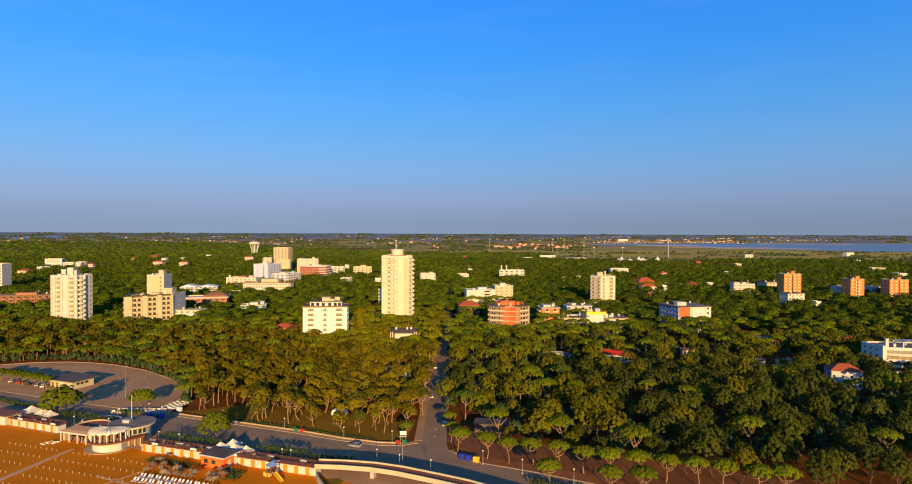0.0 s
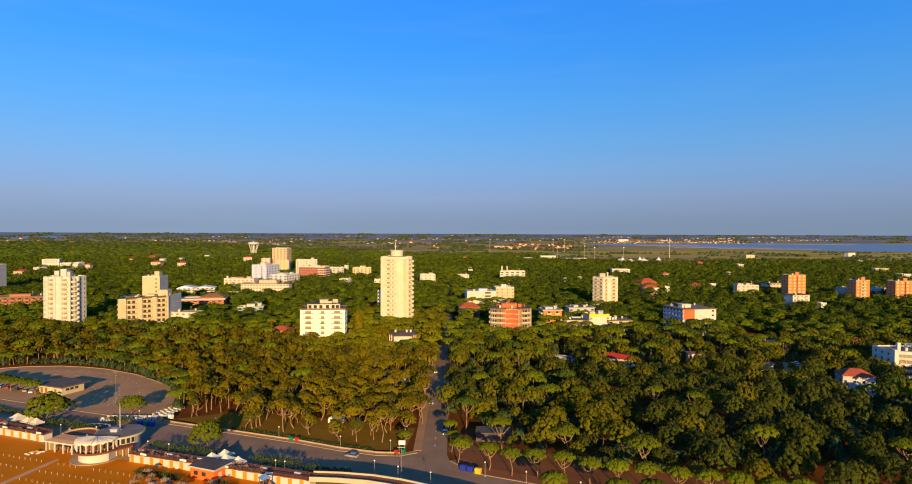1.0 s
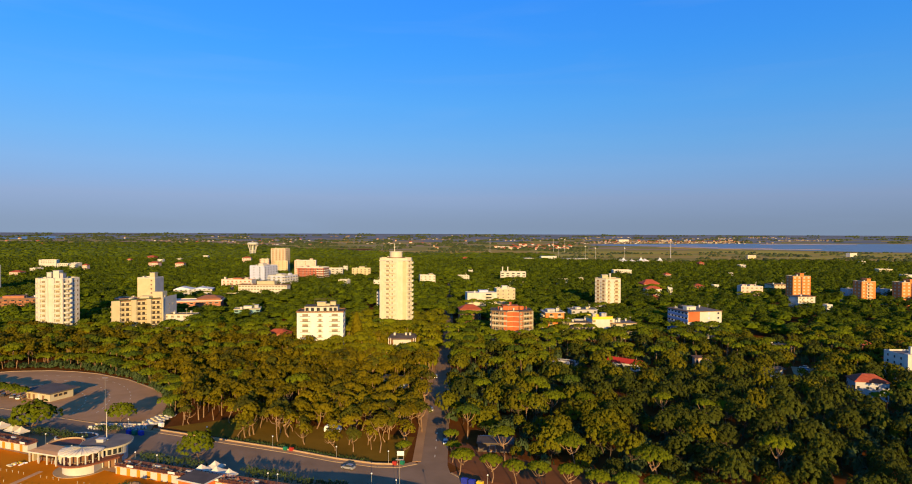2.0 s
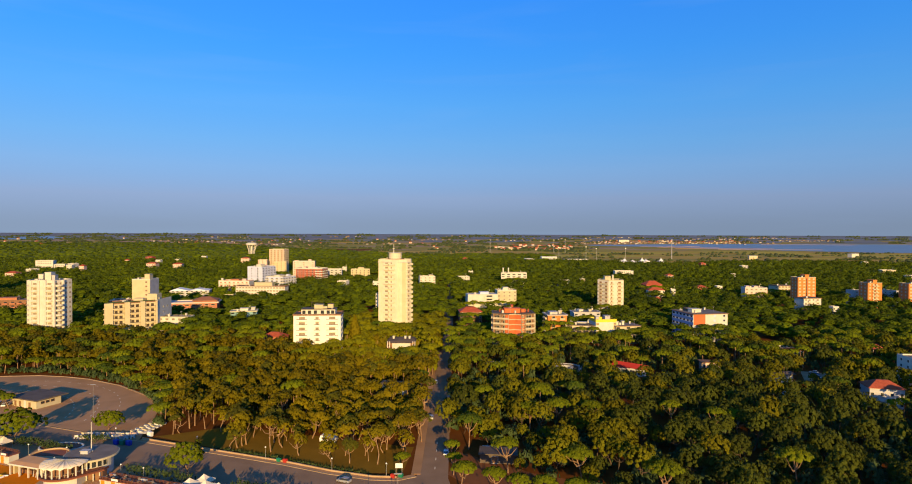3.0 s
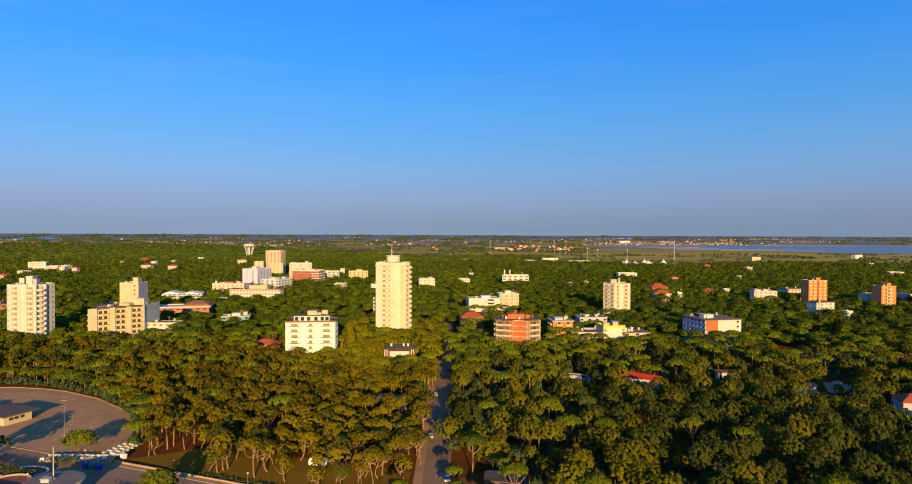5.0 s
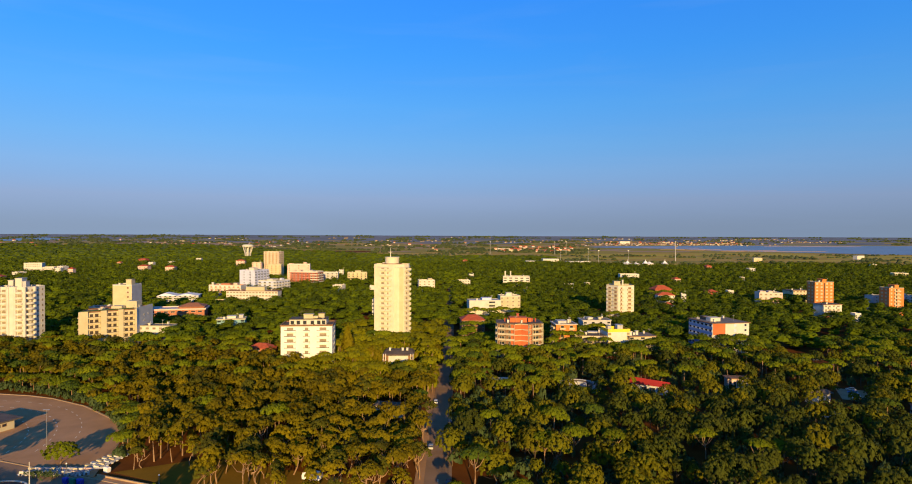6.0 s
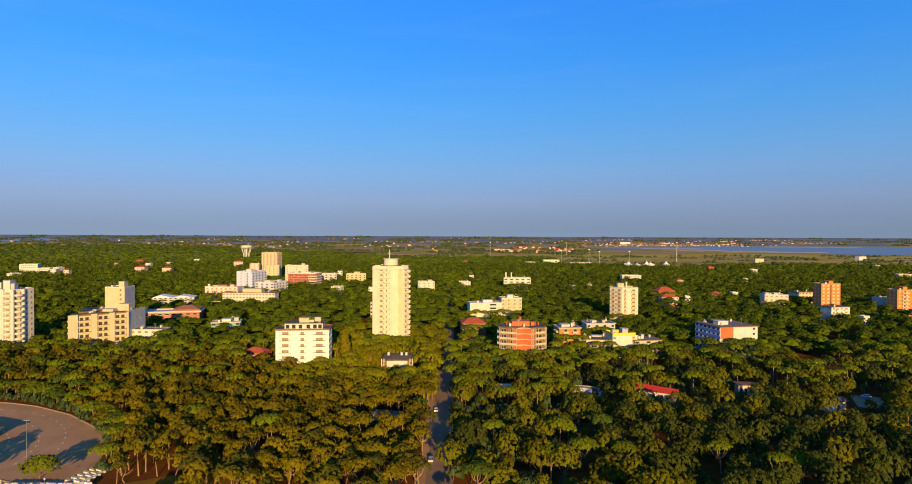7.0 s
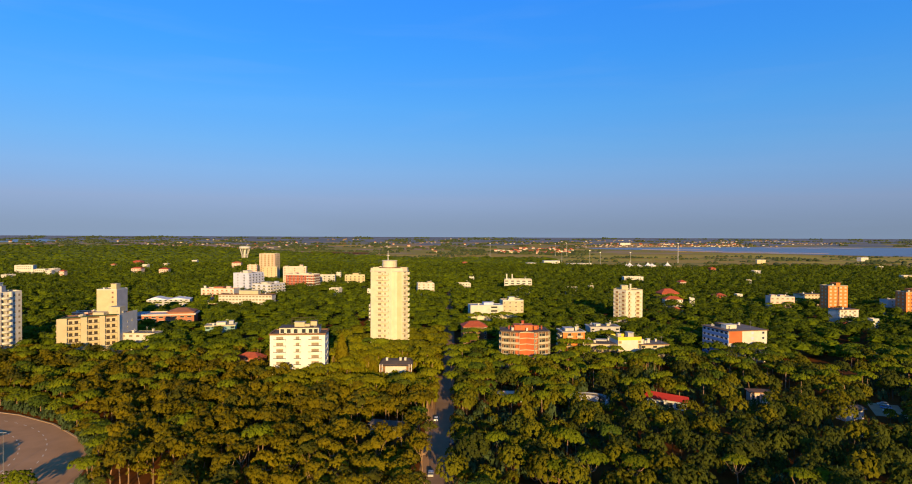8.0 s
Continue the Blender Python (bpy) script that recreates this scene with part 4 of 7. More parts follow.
# low houses whose roofs just clear the canopy: place, width, height of the eaves, wall, tiled or flat
VILLAS_WEST = [(-654, 954, 15, 15.4, "w"), (-646, 1033, 10, 16.9, "w"), (-626, 1034, 9, 16, "p"), (-711, 1427, 21, 15.9, "t"), (-558, 1132, 20, 15.5, "p"), (-611, 1264, 11, 15.1, "w"), (-503, 1115, 17, 15.4, "p"),
               (-609, 1344, 12, 12.9, "w"), (-617, 1504, 13, 13.3, "w"), (-700, 1309, 9, 12.8, "p"), (-455, 1329, 20, 16.7, "p"), (-96, 740, 8, 15.4, "w"), (-183, 1012, 8, 16.8, "w"), (-141, 773, 13, 13.5, "w"), (-636, 888, 17, 14.1, "p"), (-83, 918, 11, 13.4, "w")]
VILLAS_EAST = [(23, 979, 8, 12.8, "w"), (10, 862, 17, 13.1, "w"), (166, 816, 7, 13.7, "y"), (141, 815, 17, 12.1, "g"), (257, 950, 31, 16.3, "w"), (310, 901, 10, 13.3, "p"), (22, 1491, 13, 13.3, "t"), (199, 619, 8, 11, "t"), (231, 664, 5, 14.7, "w"),
               (500, 1249, 12, 15, "t"), (545, 1166, 13, 13.5, "g"), (288, 732, 13, 13, "t"), (309, 732, 7, 12.5, "w")]
VILLAS_RIM = [(882, 1325, 11, 14.1, "w"), (724, 1035, 24, 14, "y"), (243, 370, 7, 10, "t"), (424, 945, 7, 12.6, "g"), (660, 895, 17, 14.2, "w"), (332, 551, 6, 10.6, "w"), (297, 533, 8, 10, "t"), (-738, 1108, 32, 21.0, "w"), (-706, 1100, 20, 14.8, "w"), (-690, 1110, 14, 15.5, "g")]
for x, y, w, top, c in VILLAS_WEST + VILLAS_EAST + VILLAS_RIM:
    wall, word = {"w": (M_WHITE, "white"), "p": (M_PINK, "pinkish"), "t": (M_BRICK, "brick-red"), "y": (M_YELLOW, "yellow"), "g": (M_GREY, "grey")}[c]
    top, w = top - 1.6, w * 0.9
    fl = max(3, round(top / 3.2))
    building("house", f"{word} house with a red tile roof among pines" if c in "tp" else f"{word} flat-roofed house among pines", x, y + 5, (x * 7 + y) % 24 - 12, box_plan(w, min(12, w)), fl, (top - (1.5 if c == "t" else 0)) / fl, wall,
             {0: row(max(2, int(w / 3.5)), "w", 1.3, 0.15, 0.85)}, hip=2.6 if c in "tp" else 0, first=fl - 2, category="house", clear=1.5)
    LOW.append((x, y - 7, 7, 9.0))


# ---- trees ----
def unit(v):
    return v / np.linalg.norm(v, axis=-1, keepdims=True)


def sprays(rs, c, w, size, long=1.7):
    """Small upright pointed sprays of needles at the places c, facing w, as corners and triangles."""
    n = len(c)
    w = unit(w)
    up = 0.5 * w + rs.normal(0, 0.38, (n, 3)) + np.array([0, 0, 1.0])
    u = unit(up - (up * w).sum(1, keepdims=True) * w)
    q = np.cross(w, u)
    a = np.array([0.0, 2.2, 4.1]) + rs.uniform(-0.3, 0.3, (n, 3))
    r = rs.uniform(0.7, 1.3, (n, 3)) * size * np.array([long, 1.0, 1.0])
    v = c[:, None] + (np.cos(a) * r)[..., None] * u[:, None] + (np.sin(a) * r)[..., None] * q[:, None]
    return v.reshape(-1, 3), np.arange(3 * n).reshape(-1, 3)


def clumps(rs, hubs, radii, per, size, squash=1.0, heart=0.3, loose=0.2):
    """Round clumps of sprays about the hubs; the sprays that would face the crown's heart are turned out."""
    which = np.repeat(np.arange(len(hubs)), per)
    d = unit(rs.normal(0, 1, (len(which), 3)))
    out = unit(hubs - np.array([0, 0, heart]) + 1e-4)[which]
    d = np.where(((d * out).sum(1) < -0.2)[:, None], -d, d)
    d[:, 2] = np.where(d[:, 2] < -0.12, -0.8 * d[:, 2], d[:, 2])
    c = hubs[which] + d * (radii[which] * rs.uniform(0.86, 1.05, len(which)))[:, None] * np.array([1, 1, squash])
    v, f = sprays(rs, c, d + 0.8 * out + rs.normal(0, loose, d.shape), size)
    v[:, 2] = np.maximum(v[:, 2], -0.1)
    return v, f


def stone_pine_crown(rs, k, per, size):
    """A flat cauliflower dome: crown radius 1, set on z = 0, height about 0.8."""
    i = np.arange(k)
    r = 0.80 * np.sqrt((i + 0.5) / k) * rs.uniform(0.9, 1.08, k)
    a = 2.39996 * i + rs.uniform(-0.3, 0.3, k)
    lobes = rs.uniform(0.86, 1.12, 5)
    r = r * np.interp(a % (2 * np.pi) / (2 * np.pi) * 5, np.arange(6), np.r_[lobes, lobes[0]])
    z = 0.56 * np.sqrt(np.clip(1 - r**2, 0.02, 1)) * rs.uniform(0.92, 1.08, k)
    return clumps(rs, np.stack([r * np.cos(a), r * np.sin(a), z], 1), rs.uniform(0.85, 1.2, k) * 0.98 / math.sqrt(k), per, size, 0.85, -0.5)


def pine_crown(rs, k, per, size):
    """An uneven crown of a few tufted heads: radius about 1, height about 1.35."""
    heads = 5
    a, r = rs.uniform(0, 2 * np.pi, heads), rs.uniform(0.25, 0.6, heads)
    top = np.stack([r * np.cos(a), r * np.sin(a), rs.uniform(0.25, 0.85, heads)], 1)
    top[0] = (0, 0, 0.72)
    wide = rs.uniform(0.34, 0.52, heads)
    which = np.arange(k) % heads
    d = unit(rs.normal(0, 1, (k, 3)))
    d[:, 2] = np.abs(d[:, 2]) * 1.1 - 0.3
    hubs = top[which] + d * wide[which][:, None]
    return clumps(rs, hubs, rs.uniform(0.75, 1.3, k) * 1.05 / math.sqrt(k), per, size, 1.1, 0.1)


def egg_crown(rs, k, per, size):
    """A full rounded crown of close small plumes: radius about 1, height about 1.35."""
    i = np.arange(k)
    z = 1 - 1.25 * (i + 0.5) / k
    a = 2.39996 * i + rs.uniform(-0.3, 0.3, k)
    r = np.sqrt(np.clip(1 - z * z, 0, 1))
    lobe = 1 + 0.14 * np.sin(2 * a + rs.uniform(0, 6)) * r + 0.10 * np.sin(3 * a + 4 * z + rs.uniform(0, 6))
    grow = rs.uniform(0.8, 1.1, k) * lobe
    hubs = np.stack([0.84 * r * np.cos(a) * grow, 0.84 * r * np.sin(a) * grow, 0.44 + 0.72 * z * grow], 1)
    return clumps(rs, hubs, rs.uniform(0.8, 1.3, k) * 1.12 / math.sqrt(k), per, size, 1.0, 0.2)


def pine_trunk(rs, crown, sides, limbs):
    """A leaning tapered trunk from z = -1 up to z = 0.1 with limbs into the crown."""
    s = Shape()
    lean = rs.normal(0, 0.22, 2)
    bend = rs.normal(0, 0.09, 2)
    pts = [(lean[0] * (q - 1) + bend[0] * math.sin(4.2 * q), lean[1] * (q - 1) + bend[1] * math.sin(5 * q), -1 + 1.15 * q) for q in (0, 0.3, 0.55, 0.8, 1.0)]
    s.tube(pts, [0.05, 0.042, 0.036, 0.03, 0.02], sides)
    for i in range(limbs):
        a = 2 * math.pi * i / limbs + rs.uniform(-0.4, 0.4)
        r, q = rs.uniform(0.45, 0.75), rs.uniform(-0.35, -0.02)
        s.tube([(lean[0] * 0.3, lean[1] * 0.3, q), (r * 0.5 * math.cos(a), r * 0.5 * math.sin(a), q * 0.4), (r * math.cos(a), r * math.sin(a), 0.18 + crown * 0.2)],
               [0.032, 0.024, 0.01], max(3, sides - 3))
    return s


def dome(rs, rings, segs, flat):
    """A lumpy low crown for trees far off."""
    v, f = [], []
    wob = rs.uniform(0.82, 1.12, segs)
    for j in range(rings):
        b = (j / rings) * math.pi / 2
        for i in range(segs):
            a = 2 * math.pi * (i + 0.5 * (j % 2)) / segs
            q = wob[i] * rs.uniform(0.9, 1.08)
            v.append((q * math.cos(b) * math.cos(a), q * math.cos(b) * math.sin(a), flat * math.sin(b) * rs.uniform(0.86, 1.12) - (0.1 if j == 0 else 0)))
    v.append((0, 0, flat * rs.uniform(0.88, 1.05)))
    for j in range(rings - 1):
        for i in range(segs):
            a, b, c, d = j * segs + i, j * segs + (i + 1) % segs, (j + 1) * segs + (i + 1) % segs, (j + 1) * segs + i
            f += [(a, b, c), (a, c, d)]
    top = (rings - 1) * segs
    f += [(top + i, top + (i + 1) % segs, len(v) - 1) for i in range(segs)]
    return np.array(v), np.array(f)


def free_spot(x, y, r):
    for cx, cy, hx, hy, a in CLEAR:
        dx, dy = x - cx, y - cy
        if abs(dx) > 70 or abs(dy) > 70:
            continue
        u, w = dx * math.cos(a) + dy * math.sin(a), -dx * math.sin(a) + dy * math.cos(a)
        if abs(u) < hx + r * 0.4 and abs(w) < hy + r * 0.4:
            return False
    return True


def height_cap(x, y):
    cap = 99.0
    if x < -110 and y < along(ARC, x) + 9:
        cap = 7.6
    for cx, cy, r, h in LOW:
        if (x - cx) ** 2 + (y - cy) ** 2 < r * r:
            cap = min(cap, h)
    return cap


def along(points, x):
    return float(np.interp(x, [p[0] for p in points], [p[1] for p in points]))


ARC = [(-600, 330), (-262, 326), (-243, 329), (-211, 337), (-182, 327), (-160, 313.5), (-140.5, 297), (-124, 277), (-115, 258), (-110, 240)]
EDGE_L = [(-110, 241), (-85, 233), (-65, 225), (-46, 217), (-29, 213.5), (-16, 216)]
EDGE_R = [(0, 221), (10, 211), (23, 200), (42, 191), (60, 182), (110, 156), (260, 81)]
CLEAR += [(-45, 230, 4, 7, 0.0), (184, 334, 13, 7, radians(65)), (203, 416, 15, 7, radians(10)), (258, 462, 17, 8, radians(-30)), (134, 345, 6, 6, 0.0), (-61.5, 388, 3, 3, 0.0), (-90, 238, 9, 7, 0.0), (13, 219, 9, 7, 0.0), (390, 560, 7, 110, radians(-10)), (-28.5, 297, 9, 8, -0.2), (152, 300, 14, 6, 0.3), (262, 330, 16, 6, -0.3), (205, 392, 20, 6, 0.2),
          (57, 345, 7, 9, 0.0), (90, 337, 8, 5, -0.4), (22, 347, 6, 4, 0.0), (160, 321, 7, 4, 0.3)]
LOW += [(-238, 552, 14, 6.0), (178, 322, 7, 5.0), (200, 402, 9, 5.5), (248, 447, 9, 5.5), (130, 333, 11, 4.0), (-275, 670, 22, 4.5), (-235, 668, 19, 4.5), (-212, 666, 19, 4.5), (-190, 664, 19, 4.5), (-240, 545, 22, 6.0), (-215, 545, 16, 6.0), (60, 326, 12, 4.0), (98, 322, 13, 3.6), (90, 330, 8, 2.5), (22, 336, 6, 5.5), (134, 330, 8, 4.5), (-28, 286, 7, 7.5), (160, 312, 6, 6.0)]


def wooded(x, y):
    if (-13.5 < x < -2.2 and y < 232) or (-11.4 < x < -4.4 and y < 410) or (-10.0 < x < -5.0 and y < 900):
        return False
    if x < -110:
        return y > along(ARC, x)
    return y > (along(EDGE_L, x) if x < -13 else along(EDGE_R, x))


def spots(rs, y0, y1, step):
    """A loose scatter of places between two depths, inside a fan ahead."""
    out = []
    for y in np.arange(y0, y1, step * 0.87):
        half = 0.80 * y + 30
        for x in np.arange(-half, half, step):
            wild = 0.42 if y < 425 else 0.62
            px, py = x + rs.uniform(-wild, wild) * step + (step / 2 if int(y / step) % 2 else 0), y + rs.uniform(-wild, wild) * step
            if wooded(px, py) and free_spot(px, py, step * 0.5):
                out.append((px, py))
    return out


rs = np.random.default_rng(7)


def umbrella_share(x, y):
    """Stone pines grow along the streets and round the houses, maritime pines in the seaward wood."""
    if x < -80 and 390 < y < 425:
        return 0.4
    if -78 < x < -10 and y > 335:
        return 0.92
    if x < -110 and y < along(ARC, x) + 12:
        return 0.75
    if y > 390:
        return 0.8 if x < 60 else 0.5
    if y > 330:
        return (0.5 if x < 60 else 0.2) if x > -10 else 0.12
    return 0.02 if x < 0 else 0.12 if x < 60 else 0.03


KINDS = {"stone": [], "pine": [], "dark": [], "lone": [], "row": []}
for i in range(6):
    KINDS["stone"].append((*stone_pine_crown(rs, 52, 22, 0.06), pine_trunk(rs, 0.3, 6, 5)))
    KINDS["pine"].append((*pine_crown(rs, 100, 12, 0.062), pine_trunk(rs, 0.5, 6, 4)))
    KINDS["lone"].append((*egg_crown(rs, 150, 18, 0.064), pine_trunk(rs, 0.3, 7, 6)))
    KINDS["row"].append((*stone_pine_crown(rs, 64, 34, 0.062), pine_trunk(rs, 0.3, 6, 5)))
    KINDS["dark"].append((*egg_crown(rs, 104, 14, 0.06), pine_trunk(rs, 0.5, 6, 4)))
TINTS = {}


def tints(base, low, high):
    """Three tones of one kind of tree: its own, a warm yellowed one and a deep bluish one that also paints shade."""
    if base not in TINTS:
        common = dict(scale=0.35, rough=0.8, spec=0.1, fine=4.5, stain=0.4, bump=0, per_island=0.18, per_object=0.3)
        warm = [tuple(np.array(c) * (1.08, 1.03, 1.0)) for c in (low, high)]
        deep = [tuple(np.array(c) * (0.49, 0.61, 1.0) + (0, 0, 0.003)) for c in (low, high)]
        TINTS[base] = (base, material("yellowed_needles", *warm, **common), material("deep_green_shade_needles", *deep, **common))
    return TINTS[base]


TONES = {"lone": (M_STONEPINE,) * 3, "row": (M_STONEPINE,) * 3, "stone": tints(M_STONEPINE, (0.060, 0.074, 0.001), (0.142, 0.172, 0.003)), "pine": tints(M_PINE, (0.074, 0.061, 0.001), (0.184, 0.152, 0.002)), "dark": tints(M_DARKPINE, (0.057, 0.055, 0.001), (0.140, 0.136, 0.003)),
         "olive": tints(M_OLIVE, (0.073, 0.075, 0.001), (0.182, 0.182, 0.002)), "rust": (M_RUST,) * 3}


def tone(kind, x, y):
    """Which of the three tones a tree has; the seaward corner's shade is painted by mostly deep tones."""
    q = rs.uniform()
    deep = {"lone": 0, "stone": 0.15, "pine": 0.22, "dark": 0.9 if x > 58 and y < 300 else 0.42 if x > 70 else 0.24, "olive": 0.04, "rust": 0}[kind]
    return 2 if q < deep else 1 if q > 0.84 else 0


KEEP = {}
for kind, label in (("stone", "umbrella-shaped stone pine with a bright green flat crown"), ("lone", "broad rounded pine standing alone on the paving"), ("row", "young stone pine with a full domed crown beside the promenade"), ("pine", "olive-green maritime pine with a ragged clumped crown"), ("dark", "broad dark green pine with a deep clumped crown")):
    for i, (v, f, trunk) in enumerate(KINDS[kind]):
        bole = trunk.mesh("trunk", M_BARKSHADE if kind == "dark" else M_BARK)
        for k, m in enumerate(TONES[kind]):
            KEEP[kind, i, k] = (mesh_of("crown", v, f, (m,)), bole, label)


def tree_size(kind, rs, cap, x, y):
    """Full-grown trees stand out over a lower storey."""
    tall = rs.uniform() < {"stone": 0.7, "pine": 0.5, "dark": 0.42}[kind]
    low, high, thin, broad = {"stone": (10.6, 13.6, 4.4, 6.2), "pine": (10.8, 13.4, 3.8, 5.4), "dark": (10.6, 14.6, 4.0, 5.6)}[kind] if tall else {"stone": (8.2, 10.4, 3.4, 4.6), "pine": (7.6, 10.2, 2.8, 4.2), "dark": (5.6, 8.4, 2.6, 3.8)}[kind]
    if kind == "dark" and y > 262:
        broad, high = 0.5 * (thin + broad), 0.5 * (low + high)
    h = min(rs.uniform(low, high), cap)
    return h, rs.uniform(thin, broad) * min(1.0, h / 8)


def tree_frame(kind, h, r):
    """Height of the crown's foot and the stretch of trunk and crown."""
    tall = {"lone": 1.45, "row": 0.98, "stone": 0.92, "pine": 1.3, "dark": 1.6, "rust": 1.3}[kind] * r
    tall = min(tall, {"lone": 0.74, "row": 0.55, "stone": 0.5, "pine": 0.62, "dark": 0.86, "rust": 0.7}[kind] * h)
    return h - tall, tall


def plant(kind, i, x, y, h, r, turn, group):
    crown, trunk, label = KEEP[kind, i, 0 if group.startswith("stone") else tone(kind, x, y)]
    foot, tall = tree_frame(kind, h, r)
    ob = thing("pine_tree", pose(x, y, 0, 0, 0, turn), label, "tree", group)
    q = tall / (0.8 if kind in ("stone", "row") else 1.35)
    part("crown", crown, ob, m=Matrix.Translation((0, 0, foot)) @ Matrix.Diagonal((r, r, q, 1)))
    part("trunk", trunk, ob, m=Matrix.Translation((0, 0, foot)) @ Matrix.Diagonal((r, r, foot, 1)))
    return ob


# the seafront row of stone pines and the lone trees on the plaza
ROW = [(1.5, 194, 9.5, 4.2), (10, 191, 9, 3.9), (16.3, 187, 8.8, 3.8), (23, 185.5, 9, 4), (31.3, 183.6, 9, 4.1), (38.4, 180.2, 8.6, 4.1), (45.5, 177.4, 9, 4.2), (53.4, 175.6, 9, 4.3), (26.5, 171, 8, 4.2),
       (43, 166.3, 8, 4.2), (51.7, 164.8, 8.4, 4.6), (60.8, 172.5, 9, 4.2), (68.3, 170, 9.2, 4.2), (75.7, 169, 9, 4.4), (83.6, 165, 9, 4.4), (90.2, 164, 9.2, 4.4), (-2.0, 214, 8.5, 3.2)]
LONE = [(-1.2, 206, 7.5, 3), (-152.5, 233, 12.2, 7.4), (-128, 246, 7.8, 5.0), (-82, 206, 10.6, 5.4), (-187, 274, 6.6, 4.4), (-194, 277, 7.0, 4.9), (-201, 280, 6.8, 4.8), (-208, 283, 7.2, 5.0), (-216, 286, 6.8, 4.8), (-224, 289, 7, 4.8), (-17, 210, 6, 3)]
for k, (x, y, h, r) in enumerate(ROW + LONE):
    plant("lone" if (x, y, h, r) in LONE[1:4] else "row", k % 6, x, y, h, r, rs.uniform(0, 360), "stone pines along the seafront")

def screen(x0, y0, x1, y1, count, high, broad):
    """A row of full-grown stone pines that hides the foot of a house."""
    for k in range(count):
        u = (k + 0.5) / count
        SCREENS.append((x0 + (x1 - x0) * u + rs.uniform(-1, 1), y0 + (y1 - y0) * u + rs.uniform(-1.5, 1.5), high * rs.uniform(0.9, 1.06), broad * rs.uniform(0.85, 1.15), rs.uniform(0, 6.28)))


SCREENS = []
for x0, y0, x1, y1, count, high, broad in ((148, 436, 158, 425, 3, 12.5, 4.6), (162, 424, 188, 431, 5, 13.4, 5.0), (74, 421, 94, 419, 4, 8.6, 4.2), (96, 420, 124, 423, 5, 9.4, 4.4), (58, 424, 76, 425, 5, 15.6, 4.6),
                                          (88, 474, 108, 476, 4, 12.4, 5.0), (120, 538, 146, 543, 5, 13.0, 5.0), (2, 464, 20, 465, 4, 15.0, 4.6), (6, 557, 58, 566, 8, 13.5, 5.0), (60, 820, 96, 818, 6, 14.0, 5.5), (-58, 449, -32, 447, 6, 11.5, 4.8), (-60, 445.5, -30, 444, 9, 9.6, 4.4), (-62, 439, -28, 438, 8, 9.4, 4.4), (-96, 371, -68, 371, 6, 9.8, 4.2), (-430, 502, -345, 520, 11, 12.0, 5.2), (292, 644, 324, 648, 5, 13.0, 5.4), (304, 558, 326, 561, 4, 9.5, 4.6),
                                          (338, 690, 372, 692, 5, 12.5, 5.2), (372, 612, 446, 626, 9, 11.0, 5.2), (204, 696, 238, 700, 5, 16.0, 5.2), (200, 662, 224, 662, 4, 10.5, 4.6), (-180, 486, -150, 490, 4, 8.4, 4.4),
                                          (-206, 440, -184, 443, 4, 9.6, 4.6), (-246, 416, -206, 424, 8, 12.6, 4.4), (-292, 417, -262, 419, 6, 12.8, 4.6), (184, 262, 194, 254, 3, 13.6, 4.4), (-330, 672, -262, 690, 8, 8.0, 5.0), (24, 398, 46, 397, 4, 9.6, 4.2), (166, 260, 198, 252, 6, 10.5, 3.8), (-224, 848, -176, 844, 6, 9.0, 5.5)):
    screen(x0, y0, x1, y1, count, high, broad)

near = [p for p in spots(rs, 165, 335, 6.0) if p[0] < -6] + [p for p in spots(rs, 165, 262, 8.6) if p[0] > -6] + [p for p in spots(rs, 262, 335, 7.6) if p[0] > -6] + [p for p in spots(rs, 332, 425, 7.2) if p[0] > -80] + [p for p in spots(rs, 332, 425, 6.2) if p[0] < -80]
near.sort(key=lambda p: math.hypot(p[0] * 0.8, p[1] - 90))
west = [q for q in SCREENS if q[0] < -190 and q[1] < 430]
joined = {"stone": [q for q in SCREENS if q not in west], "pine": [(x, y, h, 0.85 * r, turn) for x, y, h, r, turn in west], "dark": [], "rust": [], "olive": []}
for k, (x, y) in enumerate(near):
    kind = "stone" if rs.uniform() < umbrella_share(x, y) else "dark" if x > -6 else "pine"
    if kind == "dark" and rs.uniform() < 0.08:
        continue
    i, turn = int(rs.integers(0, 6)), rs.uniform(0, 360)
    h, r = tree_size(kind, rs, height_cap(x, y), x, y)
    if k < 270:
        plant(kind, i, x, y, h, r, turn, "pines of the seaward wood")
    else:
        joined["rust" if kind == "dark" and rs.uniform() < 0.035 else "olive" if kind == "stone" and -80 < x < -6 and y > 330 else kind].append((x, y, h, r, turn))


